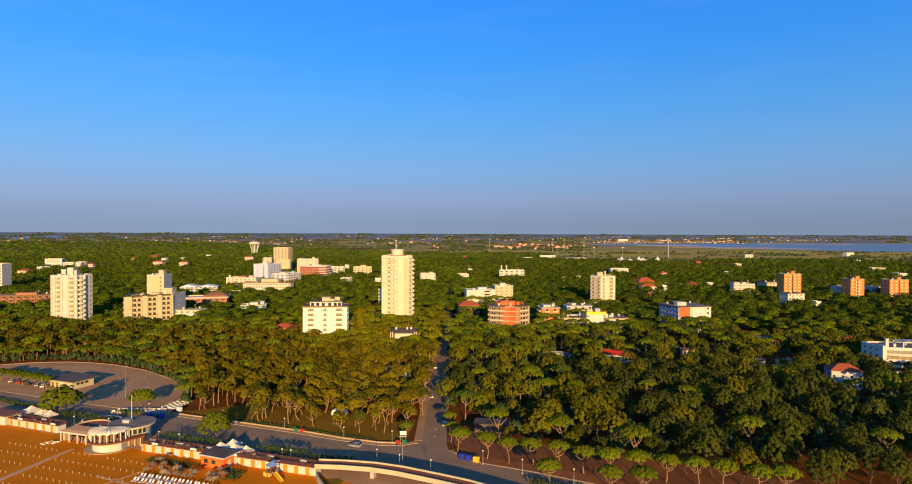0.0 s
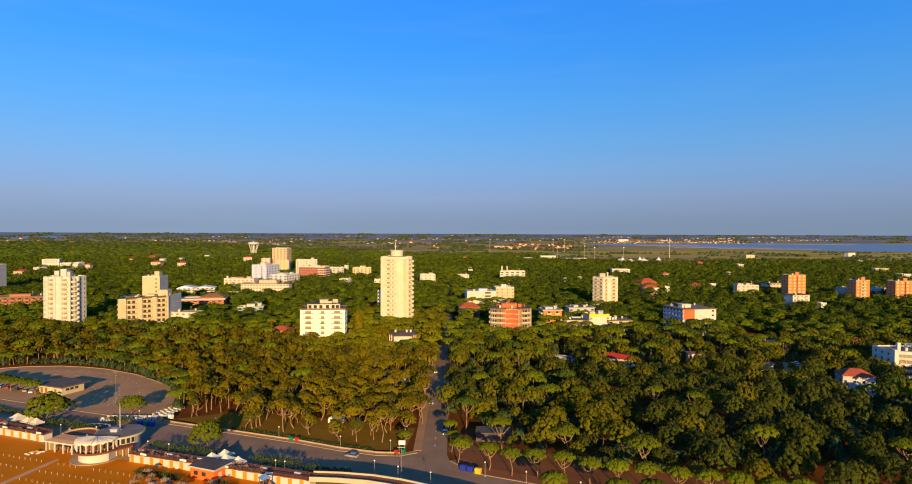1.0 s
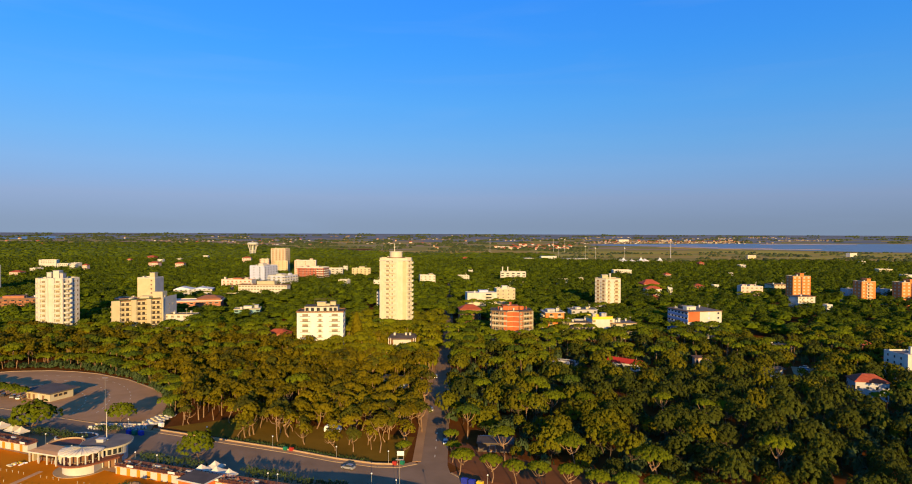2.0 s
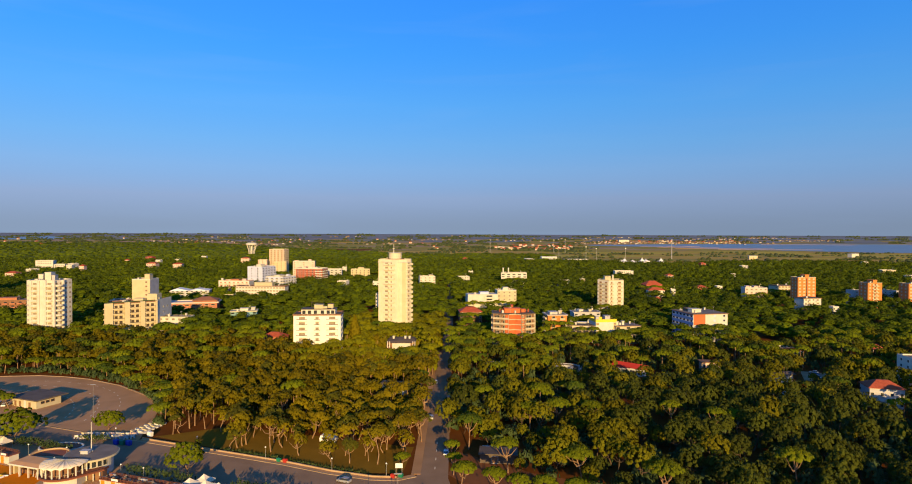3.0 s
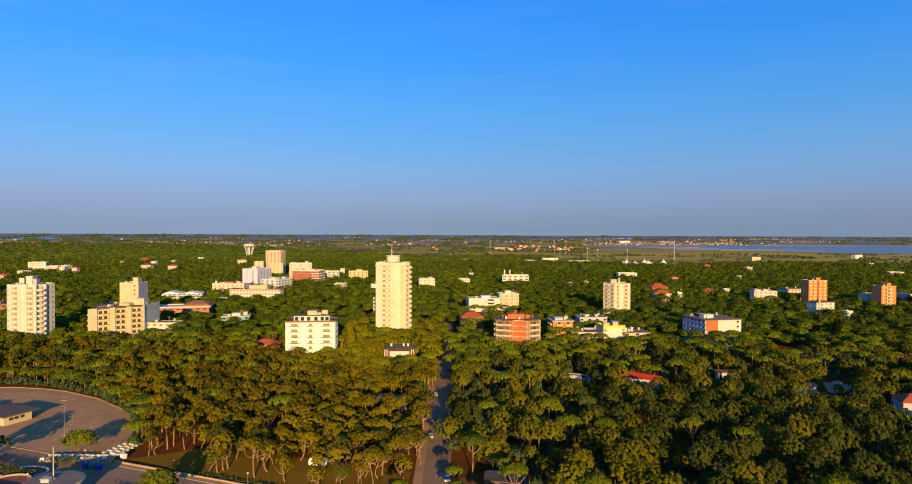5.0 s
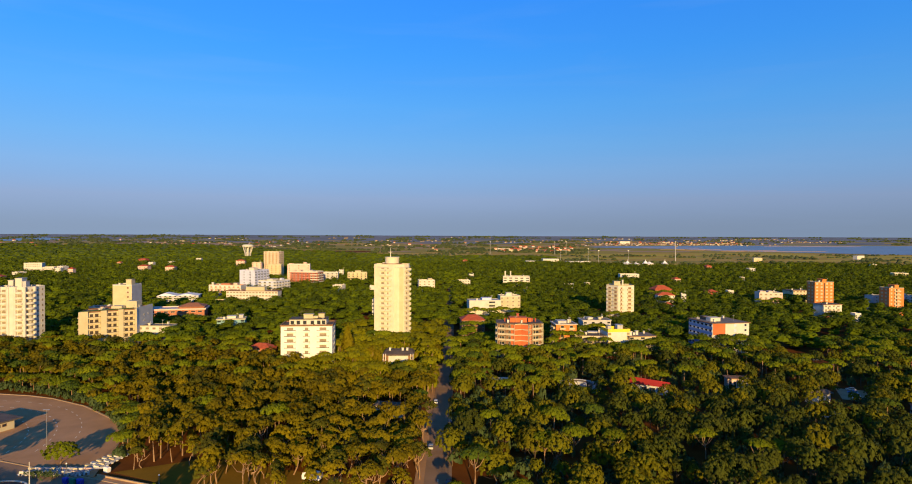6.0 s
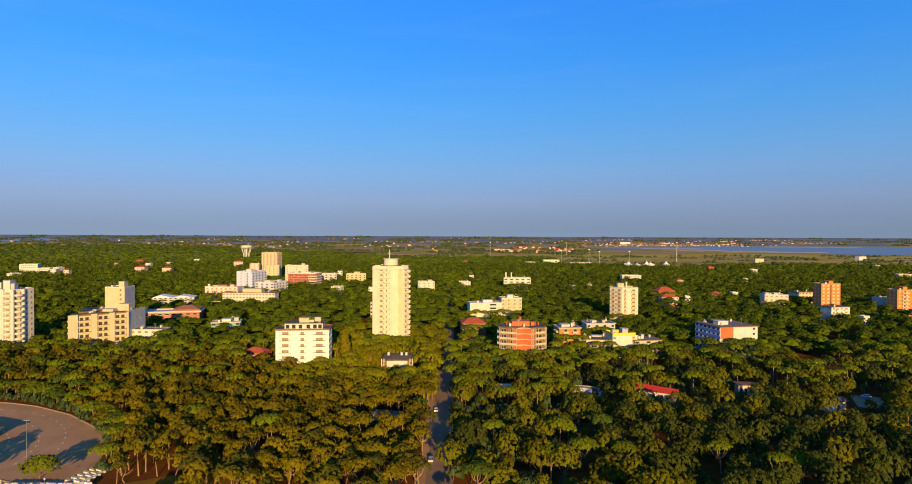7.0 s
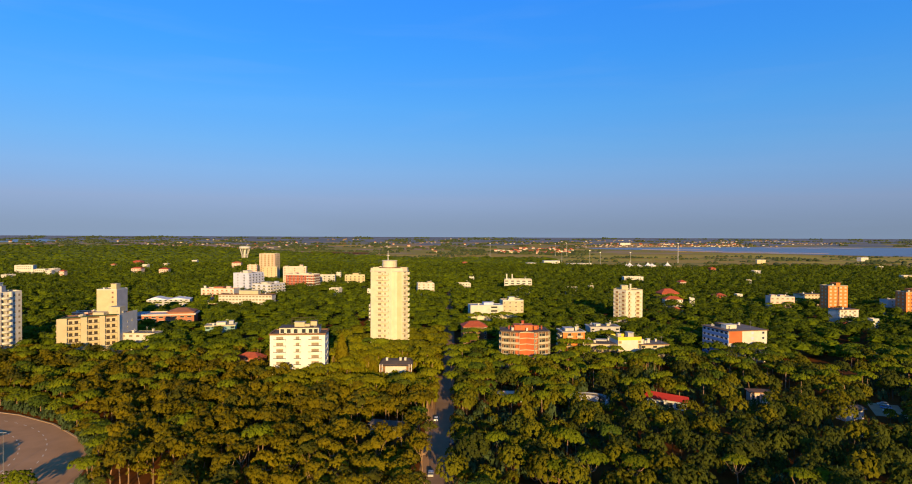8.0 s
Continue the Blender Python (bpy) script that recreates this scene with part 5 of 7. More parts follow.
def joined_wood(name, rows, makers, mat, label, kind=""):
    """Many crowns (and trunks) as one mesh."""
    vs, fs, ms, base = [], [], [], 0
    for k, (x, y, z, sx, sz, turn) in enumerate(rows):
        v, f, m = makers[k % len(makers)]
        c, s = math.cos(turn), math.sin(turn)
        w = np.stack([(v[:, 0] * c - v[:, 1] * s) * sx + x, (v[:, 0] * s + v[:, 1] * c) * sx + y, v[:, 2] * np.where(v[:, 2] < 0, z if m is not None else sz, sz) + z], 1)
        vs.append(w), fs.append(f + base)
        if m is not None:
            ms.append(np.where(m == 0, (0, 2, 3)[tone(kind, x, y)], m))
        base += len(v)
    if not vs:
        return
    ob = new(name, mesh_of(name, np.concatenate(vs), np.concatenate(fs), mat, np.concatenate(ms) if ms else None, smooth=False))
    tagged(ob, label, "trees", kind="stuff")


def mid_makers(kind):
    out = []
    for i in range(12):
        v, f = stone_pine_crown(rs, 40, 10, 0.09) if kind == "stone" else pine_crown(rs, 46, 9, 0.092) if kind == "pine" else egg_crown(rs, 50, 9, 0.094)
        lean = rs.normal(0, 0.1, 2)
        t = Shape().tube([(-lean[0], -lean[1], -1), (0, 0, 0.1)], [0.055, 0.03], 4)
        tf = np.array([(a, b, c) for q in t.f for a, b, c in ([(q[0], q[1], q[2]), (q[0], q[2], q[3])])]) + len(v)
        out.append((np.concatenate([v, np.array([tuple(p) for p in t.v])]), np.concatenate([f, tf]), np.r_[np.zeros(len(f)), np.ones(len(tf))]))
    return out


for kind, label in (("stone", "dense wood of bright green stone pines"), ("pine", "dense olive-green pine wood with dark gaps"), ("dark", "dark green mixed pine wood with deep gaps"), ("rust", "scattered rust-coloured trees in the wood"), ("olive", "smooth olive-green umbrella pine grove round the villa")):
    if not joined[kind]:
        continue
    rows, shape = [], "stone" if kind == "olive" else kind
    for x, y, h, r, turn in joined[kind]:
        foot, tall = tree_frame(shape, h, r)
        rows.append((x, y, foot, r, tall / (0.8 if shape == "stone" else 1.35), turn))
    joined_wood("pine_wood", rows, mid_makers(shape), (TONES[kind][0], M_BARKSHADE if kind == "dark" else M_BARK, TONES[kind][1], TONES[kind][2]), label, kind)

FAR = ((425, 660, 9.4, 2, 6, 4.2, 7.2, 19, 9, 0.13), (660, 1000, 9.8, 2, 6, 4.2, 7.4, 9, 6, 0.19), (1000, 1450, 13.0, 2, 7, 6.0, 9.0, 7, 2, 0.24), (1450, 1980, 17.0, 2, 6, 8.0, 13.0, 0, 0, 0), (1980, 3000, 27.0, 2, 6, 13.0, 21.0, 0, 0, 0))
for y0, y1, step, rings, segs, r0, r1, hubs, per, size in FAR:
    makers, lumps = [], []
    for i in range(14):
        v, f = dome(rs, rings, segs, 0.56)
        if hubs:
            tv, tf = stone_pine_crown(rs, hubs, per, size)
            makers.append((np.concatenate([v * (0.82, 0.82, 1.0), tv]) * (1, 1, 0.75), np.concatenate([f, tf + len(v)]), None))
            tv, tf = egg_crown(rs, hubs, per, size)
            lumps.append((np.concatenate([v * (0.75, 0.75, 1.6), tv]) * (1, 1, 0.62), np.concatenate([f, tf + len(v)]), None))
        else:
            makers.append((v, f, None))
    rows, mixed, olive = [], [], []
    for x, y in spots(rs, y0, y1, step):
        stand = math.sin(x * 0.021 + 1.3 * math.sin(y * 0.013)) * math.sin(y * 0.017 + 0.6)
        h, r = min(rs.uniform(6.4, 13.4) + 1.3 * stand, height_cap(x, y)), rs.uniform(r0, r1)
        edge = 1420 + 50 * math.sin(x * 0.01) if x > 0.16 * y else 1850 + 1100 * min(1.0, max(0.0, (-x / y - 0.02) / 0.4)) ** 1.5 + 50 * math.sin(x * 0.011)
        if y < edge:
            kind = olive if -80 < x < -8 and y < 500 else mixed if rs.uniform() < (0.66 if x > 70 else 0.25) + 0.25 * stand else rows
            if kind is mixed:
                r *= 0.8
            kind.append((x, y, ground_z(y) + h - min(0.6 * r, 5.0), r, min(rs.uniform(0.85, 1.15) * r, 7.5), rs.uniform(0, 6.28)))
    joined_wood("far_wood", rows, makers, (M_CANOPY,), "distant green canopy of umbrella pines")
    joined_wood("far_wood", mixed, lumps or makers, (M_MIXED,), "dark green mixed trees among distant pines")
    joined_wood("far_wood", olive, makers, (M_OLIVE,), "smooth olive-green umbrella pines below the tower")

# undergrowth along the plaza's curved wood edge
bushes = []
for k in range(240):
    x = rs.uniform(-330, -112)
    y = along(ARC, x) + abs(rs.normal(0, 5.0)) - 1.6
    r = rs.uniform(0.9, 2.1)
    bushes.append((x, y, 0.0, r, r * rs.uniform(1.0, 1.7), rs.uniform(0, 6.28)))
bush_makers = []
for i in range(5):
    v, f = egg_crown(rs, 14, 9, 0.19)
    bush_makers.append((v, f, None))
joined_wood("undergrowth", bushes, bush_makers, (M_HEDGE,), "low dark green bushes under the plaza pines")

# low growth that fills the gaps of the shaded wood
shrubs = []
for k in range(1100):
    y = rs.uniform(190, 420)
    x = rs.uniform(-2, 0.8 * y + 10)
    r = rs.uniform(1.4, 3.0)
    if wooded(x, y - 3) and free_spot(x, y, r):
        shrubs.append((x, y, 0.0, r, min(r * rs.uniform(0.9, 1.9), height_cap(x, y) / 1.6), rs.uniform(0, 6.28)))
joined_wood("undergrowth", shrubs, bush_makers, (M_HEDGE,), "dark green saplings and shrubs beneath the pines")
young = []
for k in range(1500):
    x = rs.uniform(-330, -16)
    y = along(ARC, x) if x < -110 else along(EDGE_L, x)
    y, r = rs.uniform(y + 24, 425), rs.uniform(1.6, 3.0)
    if free_spot(x, y, r):
        young.append((x, y, 0.0, r, min(r * rs.uniform(1.2, 2.4), height_cap(x, y) / 1.6), rs.uniform(0, 6.28)))
joined_wood("undergrowth", young, bush_makers, (M_PINE,), "young olive-green pines growing below the tall ones")

grove = []
for k in range(420):
    x, y, r = rs.uniform(-80, -12), rs.uniform(335, 452), rs.uniform(2.4, 4.0)
    if free_spot(x, y, r):
        h = min(rs.uniform(4.5, 7.5), height_cap(x, y))
        grove.append((x, y, 0.2, r, h / 1.3, rs.uniform(0, 6.28)))
joined_wood("undergrowth", grove, bush_makers, (M_OLIVE,), "olive-green young pines filling the grove")

# a tall narrow tree beside the white block
spire = thing("poplar_tree", pose(-61.5, 388, 0, 0, 0, 0), "tall narrow olive-brown tree beside the white block", "tree")
n = 1400
q, a = rs.uniform(0, 1, n) ** 0.8, rs.uniform(0, 2 * np.pi, n)
rad = 4.8 * np.sin(np.pi * (0.12 + 0.88 * q)) ** 0.7 * (1 - 0.45 * q) * rs.uniform(0.72, 1.05, n)
at = np.stack([rad * np.cos(a), rad * np.sin(a), 2.0 + 20.5 * q], 1)
part("crown", mesh_of("crown", *sprays(rs, at, np.stack([np.cos(a), np.sin(a), np.full(n, 0.4)], 1) + rs.normal(0, 0.4, (n, 3)), 0.62), (M_PINE,)), spire)
part("trunk", Shape().tube([(0, 0, -0.3), (0.1, 0, 8), (0, 0, 17)], [0.4, 0.3, 0.1], 7).mesh("trunk", M_BARK), spire)
# ---- seafront: cabins, rotunda, kiosk, ramp, plaza ----
M_BOARDWALK = material("sandy_boards", (0.62, 0.31, 0.11), (0.76, 0.42, 0.18), 1)
M_TERRA = material("terracotta_deck", (0.20, 0.065, 0.032), (0.30, 0.105, 0.055), 1)
M_CLOTH = material("sun_warmed_white_cloth", (0.74, 0.63, 0.46), (0.86, 0.75, 0.57), 1, rough=0.7)
M_LINE = material("white_road_paint", (0.60, 0.50, 0.34), (0.76, 0.65, 0.46), 1)
M_CARPAINT = material("silver_car_paint", (0.42, 0.43, 0.44), (0.5, 0.51, 0.52), 1, rough=0.3, metal=0.4, bump=0)
M_CARWHITE = material("white_car_paint", (0.68, 0.68, 0.67), (0.76, 0.76, 0.75), 1, rough=0.3, bump=0)
M_CARDARK = material("dark_car_paint", (0.03, 0.035, 0.05), (0.05, 0.055, 0.08), 1, rough=0.3, bump=0)
M_CARRED = material("red_car_paint", (0.32, 0.03, 0.02), (0.4, 0.05, 0.03), 1, rough=0.3, bump=0)
M_TYRE = material("tyre_rubber", (0.02, 0.02, 0.02), (0.035, 0.035, 0.035), 1, rough=0.9)
M_BINBLUE = material("blue_plastic", (0.02, 0.03, 0.30), (0.03, 0.05, 0.42), 1, rough=0.5)
M_BINGREEN = material("green_plastic", (0.01, 0.14, 0.08), (0.02, 0.22, 0.12), 1, rough=0.5)
M_BINYELLOW = material("yellow_plastic", (0.62, 0.42, 0.02), (0.75, 0.52, 0.04), 1, rough=0.5)


tagged(new("kerb", strip(offset(KERB_N, 0.2), 0.25, -0.1, 0.16).mesh("kerb", M_KERB)), "pale stone kerb along the seafront road", "kerb", kind="structure")
tagged(new("kerb", strip(offset(KERB_N2[1:], 0.2), 0.25, -0.1, 0.16).mesh("kerb", M_KERB)), "pale stone kerb along the seafront road", "kerb", kind="structure")
tagged(new("kerb", strip(PLAZA[1:10], 0.35, -0.1, 0.22).mesh("kerb", M_KERB)), "pale curved kerb round the plaza", "kerb", kind="structure")
PAVE_N = offset(KERB_N[3:], 2.2)
sheet("pavement", KERB_N[3:] + PAVE_N[::-1], 0.14, M_PAVING, "tan pavement beside the seafront road", "pavement")
tagged(new("low_wall", strip(PAVE_N[:6], 0.22, 0, 0.6).mesh("low_wall", M_KERB)), "low pale masonry wall along the wood's edge", "wall", kind="structure")
PAVE_R = offset(KERB_N2[1:6], 5.5)
sheet("verge", KERB_N2[1:6] + PAVE_R[::-1], 0.12, material("red_soil", (0.22, 0.07, 0.016), (0.32, 0.11, 0.028), 0.5, rough=0.95, fine=3), "red-brown bare soil under roadside pines", "ground")
sheet("street_pavement", [(-14.2, 207), (-11.4, 207), (-11.4, 420), (-14.2, 420)], 0.13, M_PAVING, "tan pavement along the side street", "pavement")
sheet("wood_floor", [(-3, 207), (8, 192), (26, 184), (42, 176), (62, 165), (95, 146), (150, 116), (150, 150), (60, 192), (23, 208), (0, 226)], 0.02,
      material("rust_litter", (0.15, 0.052, 0.013), (0.25, 0.09, 0.024), 0.4, rough=0.95, fine=3), "rust-coloured pine litter beside the road", "ground")
sheet("grass_verge", [(-108, 240), (-85, 230), (-58, 219.5), (-44, 213), (-28, 208), (-17, 208), (-15, 230), (-60, 244), (-84, 252)], 0.02, M_GRASS, "thin dry grass under the pines", "grass")
markings = thing("road_marking", pose(0, 0, 0), "worn white dashed lane arcs on the plaza", "road marking")
dash = Shape().box(-1.0, 1.0, -0.17, 0.17, 0.05, 0.056).mesh("dash", M_LINE)
for r in (52, 61, 69):
    for k in range(17):
        a = radians(8 + 5.2 * k)
        part("dash", dash, markings, m=pose(-205 + r * math.cos(a), 250 + r * math.sin(a), 0, 0, 0, math.degrees(a) + 90))
lane = thing("road_marking", pose(0, 0, 0), "white dashed centre line of the side street", "road marking")
for k in range(4):
    part("dash", dash, lane, m=pose(-7.2, 212 + 7.5 * k, -0.018, 0, 0, 90))


def cabins(ax, ay, bx, by, count):
    """A row of beach cabins: white wall, orange doors, terrace deck and brown railing on top."""
    long = math.hypot(bx - ax, by - ay)
    ob = thing("beach_cabins", pose(ax, ay, 0, 0, 0, math.degrees(math.atan2(by - ay, bx - ax))), "white beach cabin row with orange doors under a brown-railed terrace", "beach cabins", "cabin rows")
    part("wall", Shape().box(0, long, 0, 3.0, -0.3, 2.5).mesh("wall", M_WHITE), ob)
    part("roof_deck", Shape().box(-0.15, long + 0.15, -0.35, 3.4, 2.5, 2.7).mesh("roof_deck", M_TERRA), ob, "terracotta terrace deck")
    for y in (-0.2, 3.25):
        rail = Shape().box(0, long, y - 0.05, y + 0.05, 3.32, 3.45).box(0, long, y - 0.03, y + 0.03, 3.02, 3.12).box(0, long, y - 0.03, y + 0.03, 2.76, 2.84)
        for k in range(int(long / 1.3) + 1):
            rail.box(k * 1.3, k * 1.3 + 0.12, y - 0.06, y + 0.06, 2.7, 3.45)
        part("railing", rail.mesh("railing", M_DECKRAIL), ob, "rust-brown railing")
    door = Shape().box(-0.66, 0.66, -0.07, 0.05, 0.05, 2.25).box(0.5, 0.6, -0.13, -0.07, 1.0, 1.2).mesh("door", M_DOOR)
    leaf = Shape().box(-0.7, 0.7, -0.04, 0.05, 0.05, 2.1).box(-0.02, 0.02, -0.06, -0.04, 0.05, 2.1).mesh("door", M_WHITE)
    vent = Shape().box(-0.35, 0.35, -0.03, 0.04, 2.28, 2.44).mesh("vent", M_SHUTTER)
    board = Shape().box(-1.2, 1.2, -0.05, 0.03, 0.0, 0.62).mesh("sign_board", M_CANVAS)
    step = long / count
    for k in range(count):
        x = (k + 0.5) * step
        part("door", door, ob, "orange door", m=pose(x - step * 0.22, 0, 0))
        part("door", leaf, ob, m=pose(x + step * 0.26, 0, 0))
        part("vent", vent, ob, m=pose(x + step * 0.26, 0, 0))
        if k % 4 == 1:
            part("sign_board", board, ob, "white blank board", m=pose(x, -0.26, 2.75))
        part("planter", Shape().box(-1.0, 1.0, 0, 0.5, 0, 0.55).mesh("planter", M_GREY), ob, m=pose(x, 2.4, 2.7)) if k % 3 == 0 else None
    return ob


cabins(-102.5, 196.6, -41.0, 176.6, 17)
cabins(-165.0, 222.6, -141.0, 213.6, 6)
FRAME = Shape().box(-0.9, 0.9, -0.32, 0.32, 0.28, 0.36).box(-0.85, -0.78, -0.3, 0.3, 0, 0.28).box(0.7, 0.77, -0.3, 0.3, 0, 0.28).mesh("bed_frame", M_BLIND)
BACKS = [Shape().add([(0.2, -0.3, 0.36), (0.95, -0.3, 0.8), (0.95, 0.3, 0.8), (0.2, 0.3, 0.36), (0.26, -0.3, 0.3), (1.0, -0.3, 0.74), (1.0, 0.3, 0.74), (0.26, 0.3, 0.3)],
                     [(0, 1, 2, 3), (7, 6, 5, 4), (0, 4, 5, 1), (1, 5, 6, 2), (2, 6, 7, 3), (3, 7, 4, 0)]).mesh("backrest", m) for m in (M_BLIND, M_SALMON, M_SHUTTER)]
for k in range(34):
    u, ax, ay, bx, by = (k * 0.0295 + 0.012, -102.5, 196.6, -41.0, 176.6) if k < 26 else ((k - 26) * 0.12 + 0.05, -165.0, 222.6, -141.0, 213.6)
    w = 0.9 + 1.3 * (k * 0.618 % 1)
    ob = thing("sun_lounger", pose(ax + (bx - ax) * u - (by - ay) / 64 * w, ay + (by - ay) * u + (bx - ax) / 64 * w, 2.7, 0, 0, 137 * k), "stored sun lounger on the terracotta cabin terrace", "sun lounger", "loungers on the cabin terrace")
    part("bed_frame", FRAME, ob)
    part("backrest", BACKS[k % 3], ob)

# rotunda with scalloped canvas roof
rot = thing("rotunda", pose(-115.0, 200.6, 0), "round white beach pavilion with scalloped canvas roof and columns", "pavilion")
def arc(cx, cy, r, a0, a1, n):
    return [(cx + r * math.cos(radians(a0 + (a1 - a0) * k / n)), cy + r * math.sin(radians(a0 + (a1 - a0) * k / n))) for k in range(n + 1)]


deck = arc(0.5, 0, 6.9, 178, 318, 22) + [(10.6, 1.6), (10.6, 4.0), (-6.4, 4.0)]
part("base", Shape().prism(arc(1.0, 0, 6.1, 175, 322, 22) + [(6.0, 3.0), (-4.8, 3.0)], -0.3, 2.7).mesh("base", M_WHITE), rot)
part("floor", Shape().prism(deck, 2.7, 2.95).mesh("floor", M_TERRA), rot, "rust-brown terrace slab")
part("step", Shape().prism(ring(7.6, 32), -0.3, 0.18).mesh("step", M_KERB), rot)
part("store_wall", Shape().box(5.6, 10.2, 1.2, 3.6, -0.1, 2.7).mesh("store_wall", M_SHUTTER), rot, "dark open store below the terrace")
for x in (6.0, 8.0, 9.9):
    part("store_post", Shape().box(x - 0.14, x + 0.14, 0.3, 0.6, 0, 2.7).mesh("store_post", M_WHITE), rot)
column = Shape().tube([(0, 0, 2.9), (0, 0, 6.2)], [0.22, 0.2], 8).mesh("column", M_WHITE)
for k in range(12):
    a = radians(150 + 20 * k)
    part("column", column, rot, m=pose(5.8 * math.cos(a), 5.8 * math.sin(a), 0))
can, cf = [], []
n = 96
for k in range(n):
    a = 2 * math.pi * k / n
    drop = 0.45 * abs(math.sin(a * 8))
    back = min(1.0, 1.6 / max(6.3 * math.sin(a), 0.01)) if math.sin(a) > 0 else 1.0
    can += [(6.3 * math.cos(a), 6.3 * math.sin(a) * back, 5.5 + drop), (6.15 * math.cos(a), 6.15 * math.sin(a) * back, 6.2), (3.2 * math.cos(a), 3.2 * math.sin(a) * back, 6.42 + 0.08 * math.cos(18 * a)), (0.1 * math.cos(a), 0.1 * math.sin(a), 6.5)]
for k in range(n):
    for i in range(3):
        p, q = 4 * k, 4 * ((k + 1) % n)
        cf.append((p + i, q + i, q + i + 1, p + i + 1))
# a brown drum is added to give the dark, shaded inside of the pavilion
part("shade_drum", Shape().prism(ring(3.9, 24), 2.9, 5.9).mesh("shade_drum", M_SHUTTER), rot, "dark drum standing in for the shaded interior behind columns")
for k in range(9):
    a = radians(170 + 22 * k)
    part("table", Shape().prism(ring(0.42, 8), 3.62, 3.68).tube([(0, 0, 2.95), (0, 0, 3.62)], [0.06, 0.06], 5).mesh("table", M_CREAM), rot, m=pose(5.0 * math.cos(a), 5.0 * math.sin(a), 0))
for k in range(13):
    a = radians(180 + 15 * k)
    part("canopy_seam", Shape().tube([(6.18 * math.cos(a), 6.18 * math.sin(a), 6.22), (3.2 * math.cos(a), 3.2 * math.sin(a), 6.5), (0.2 * math.cos(a), 0.2 * math.sin(a), 6.54)], [0.05, 0.05, 0.05], 4).mesh("canopy_seam", M_CREAM), rot)
part("canopy", mesh_of("canopy", can, cf, (M_CLOTH,), smooth=True), rot, "white scalloped canvas canopy")
part("railing", strip(arc(0.5, 0, 6.8, 178, 318, 22) + [(10.5, 1.6), (10.5, 3.9)], 0.05, 2.95, 3.35).mesh("railing", M_DECKRAIL), rot, "rust-brown railing")
cafe = thing("cafe", pose(-111.8, 208.3, 0), "round cafe with a flat grey disc roof and glazed front", "cafe")
part("wall", Shape().prism(ring(5.9, 36), -0.3, 5.2).mesh("wall", M_WHITE), cafe)
part("fascia", Shape().prism(ring(7.5, 40), 5.2, 5.75).mesh("fascia", M_CREAM), cafe, "cream roof edge")
part("roof", Shape().prism(ring(7.25, 40), 5.75, 5.83).mesh("roof", M_GRAVELROOF), cafe, "flat grey roof")
part("roof_box", Shape().box(-2.6, -0.4, -1.4, 0.2, 5.83, 6.7).box(-2.8, -0.2, -1.6, 0.4, 6.7, 6.85).mesh("roof_box", M_GREY), cafe)
for k in range(7):
    a = radians(246 + 15 * k)
    part("window", window_mesh(1.3, 1.9, M_GLASS, M_WHITE), cafe, m=pose(5.92 * math.cos(a), 5.92 * math.sin(a), 3.0, 0, 0, math.degrees(a) + 90))
yard = thing("round_terrace", pose(-129.4, 214.6, 0), "half-round raised terrace with red-brown floor and pale rim", "terrace")
part("wall", Shape().prism(arc(0, 0, 5.7, 0, 180, 20), -0.2, 2.3).mesh("wall", M_CREAM), yard)
part("floor", Shape().prism(arc(0, 0, 5.9, 0, 180, 20), 2.3, 2.45).mesh("floor", M_TERRA), yard, "red-brown terrace floor")
part("rim", strip(arc(0, 0, 5.8, 0, 180, 20), 0.16, 2.45, 2.95).mesh("rim", M_KERB), yard, "pale rim wall")
flag = thing("flagpole", pose(-112.6, 209.5, 5.83), "tall white flagpole on the cafe roof", "flagpole")
part("pole", Shape().tube([(0, 0, -0.2), (0, 0, 9.0)], [0.16, 0.08], 8).mesh("pole", M_WHITE), flag)
part("foot", Shape().prism(ring(0.5, 10), -0.1, 0.25).mesh("foot", M_CONCRETE), flag)
pav = thing("entrance_pavilion", pose(-129.0, 206.6, 0, 0, 0, -18), "white entrance pavilion with terracotta roof and open front", "pavilion")
part("roof", Shape().prism([(-5.6, -3), (6.4, -3), (7.6, 3.6), (-5.6, 3.6)], 3.55, 3.8, 0, [(-5.2, -1.2), (6.2, -1.2), (7.2, 3.2), (-5.2, 3.2)]).mesh("roof", M_BOARDWALK), pav, "sandy boarded roof")
part("fascia", Shape().prism([(-5.7, -3.1), (6.5, -3.1), (7.7, 3.7), (-5.7, 3.7)], 3.1, 3.55).mesh("fascia", M_WHITE), pav, "white painted fascia")
part("back_wall", Shape().box(-5.3, 6.4, 2.8, 3.2, 0, 3.1).mesh("back_wall", M_SHUTTER), pav)
for x0, x1 in ((-5.3, -4.6), (5.2, 6.4)):
    part("side_wall", Shape().box(x0, x1, -1.8, 2.8, 0, 3.1).mesh("side_wall", M_CREAM), pav)
for x in (-5.2, -1.4, 2.2, 6.0):
    part("post", Shape().box(x - 0.18, x + 0.18, -2.8, -2.44, 0, 3.1).mesh("post", M_WHITE), pav)
part("counter", Shape().box(-4, 1.2, -0.5, 0.4, 0, 1.1).box(-4.1, 1.3, -0.6, 0.5, 1.1, 1.18).mesh("counter", M_SHUTTER), pav)
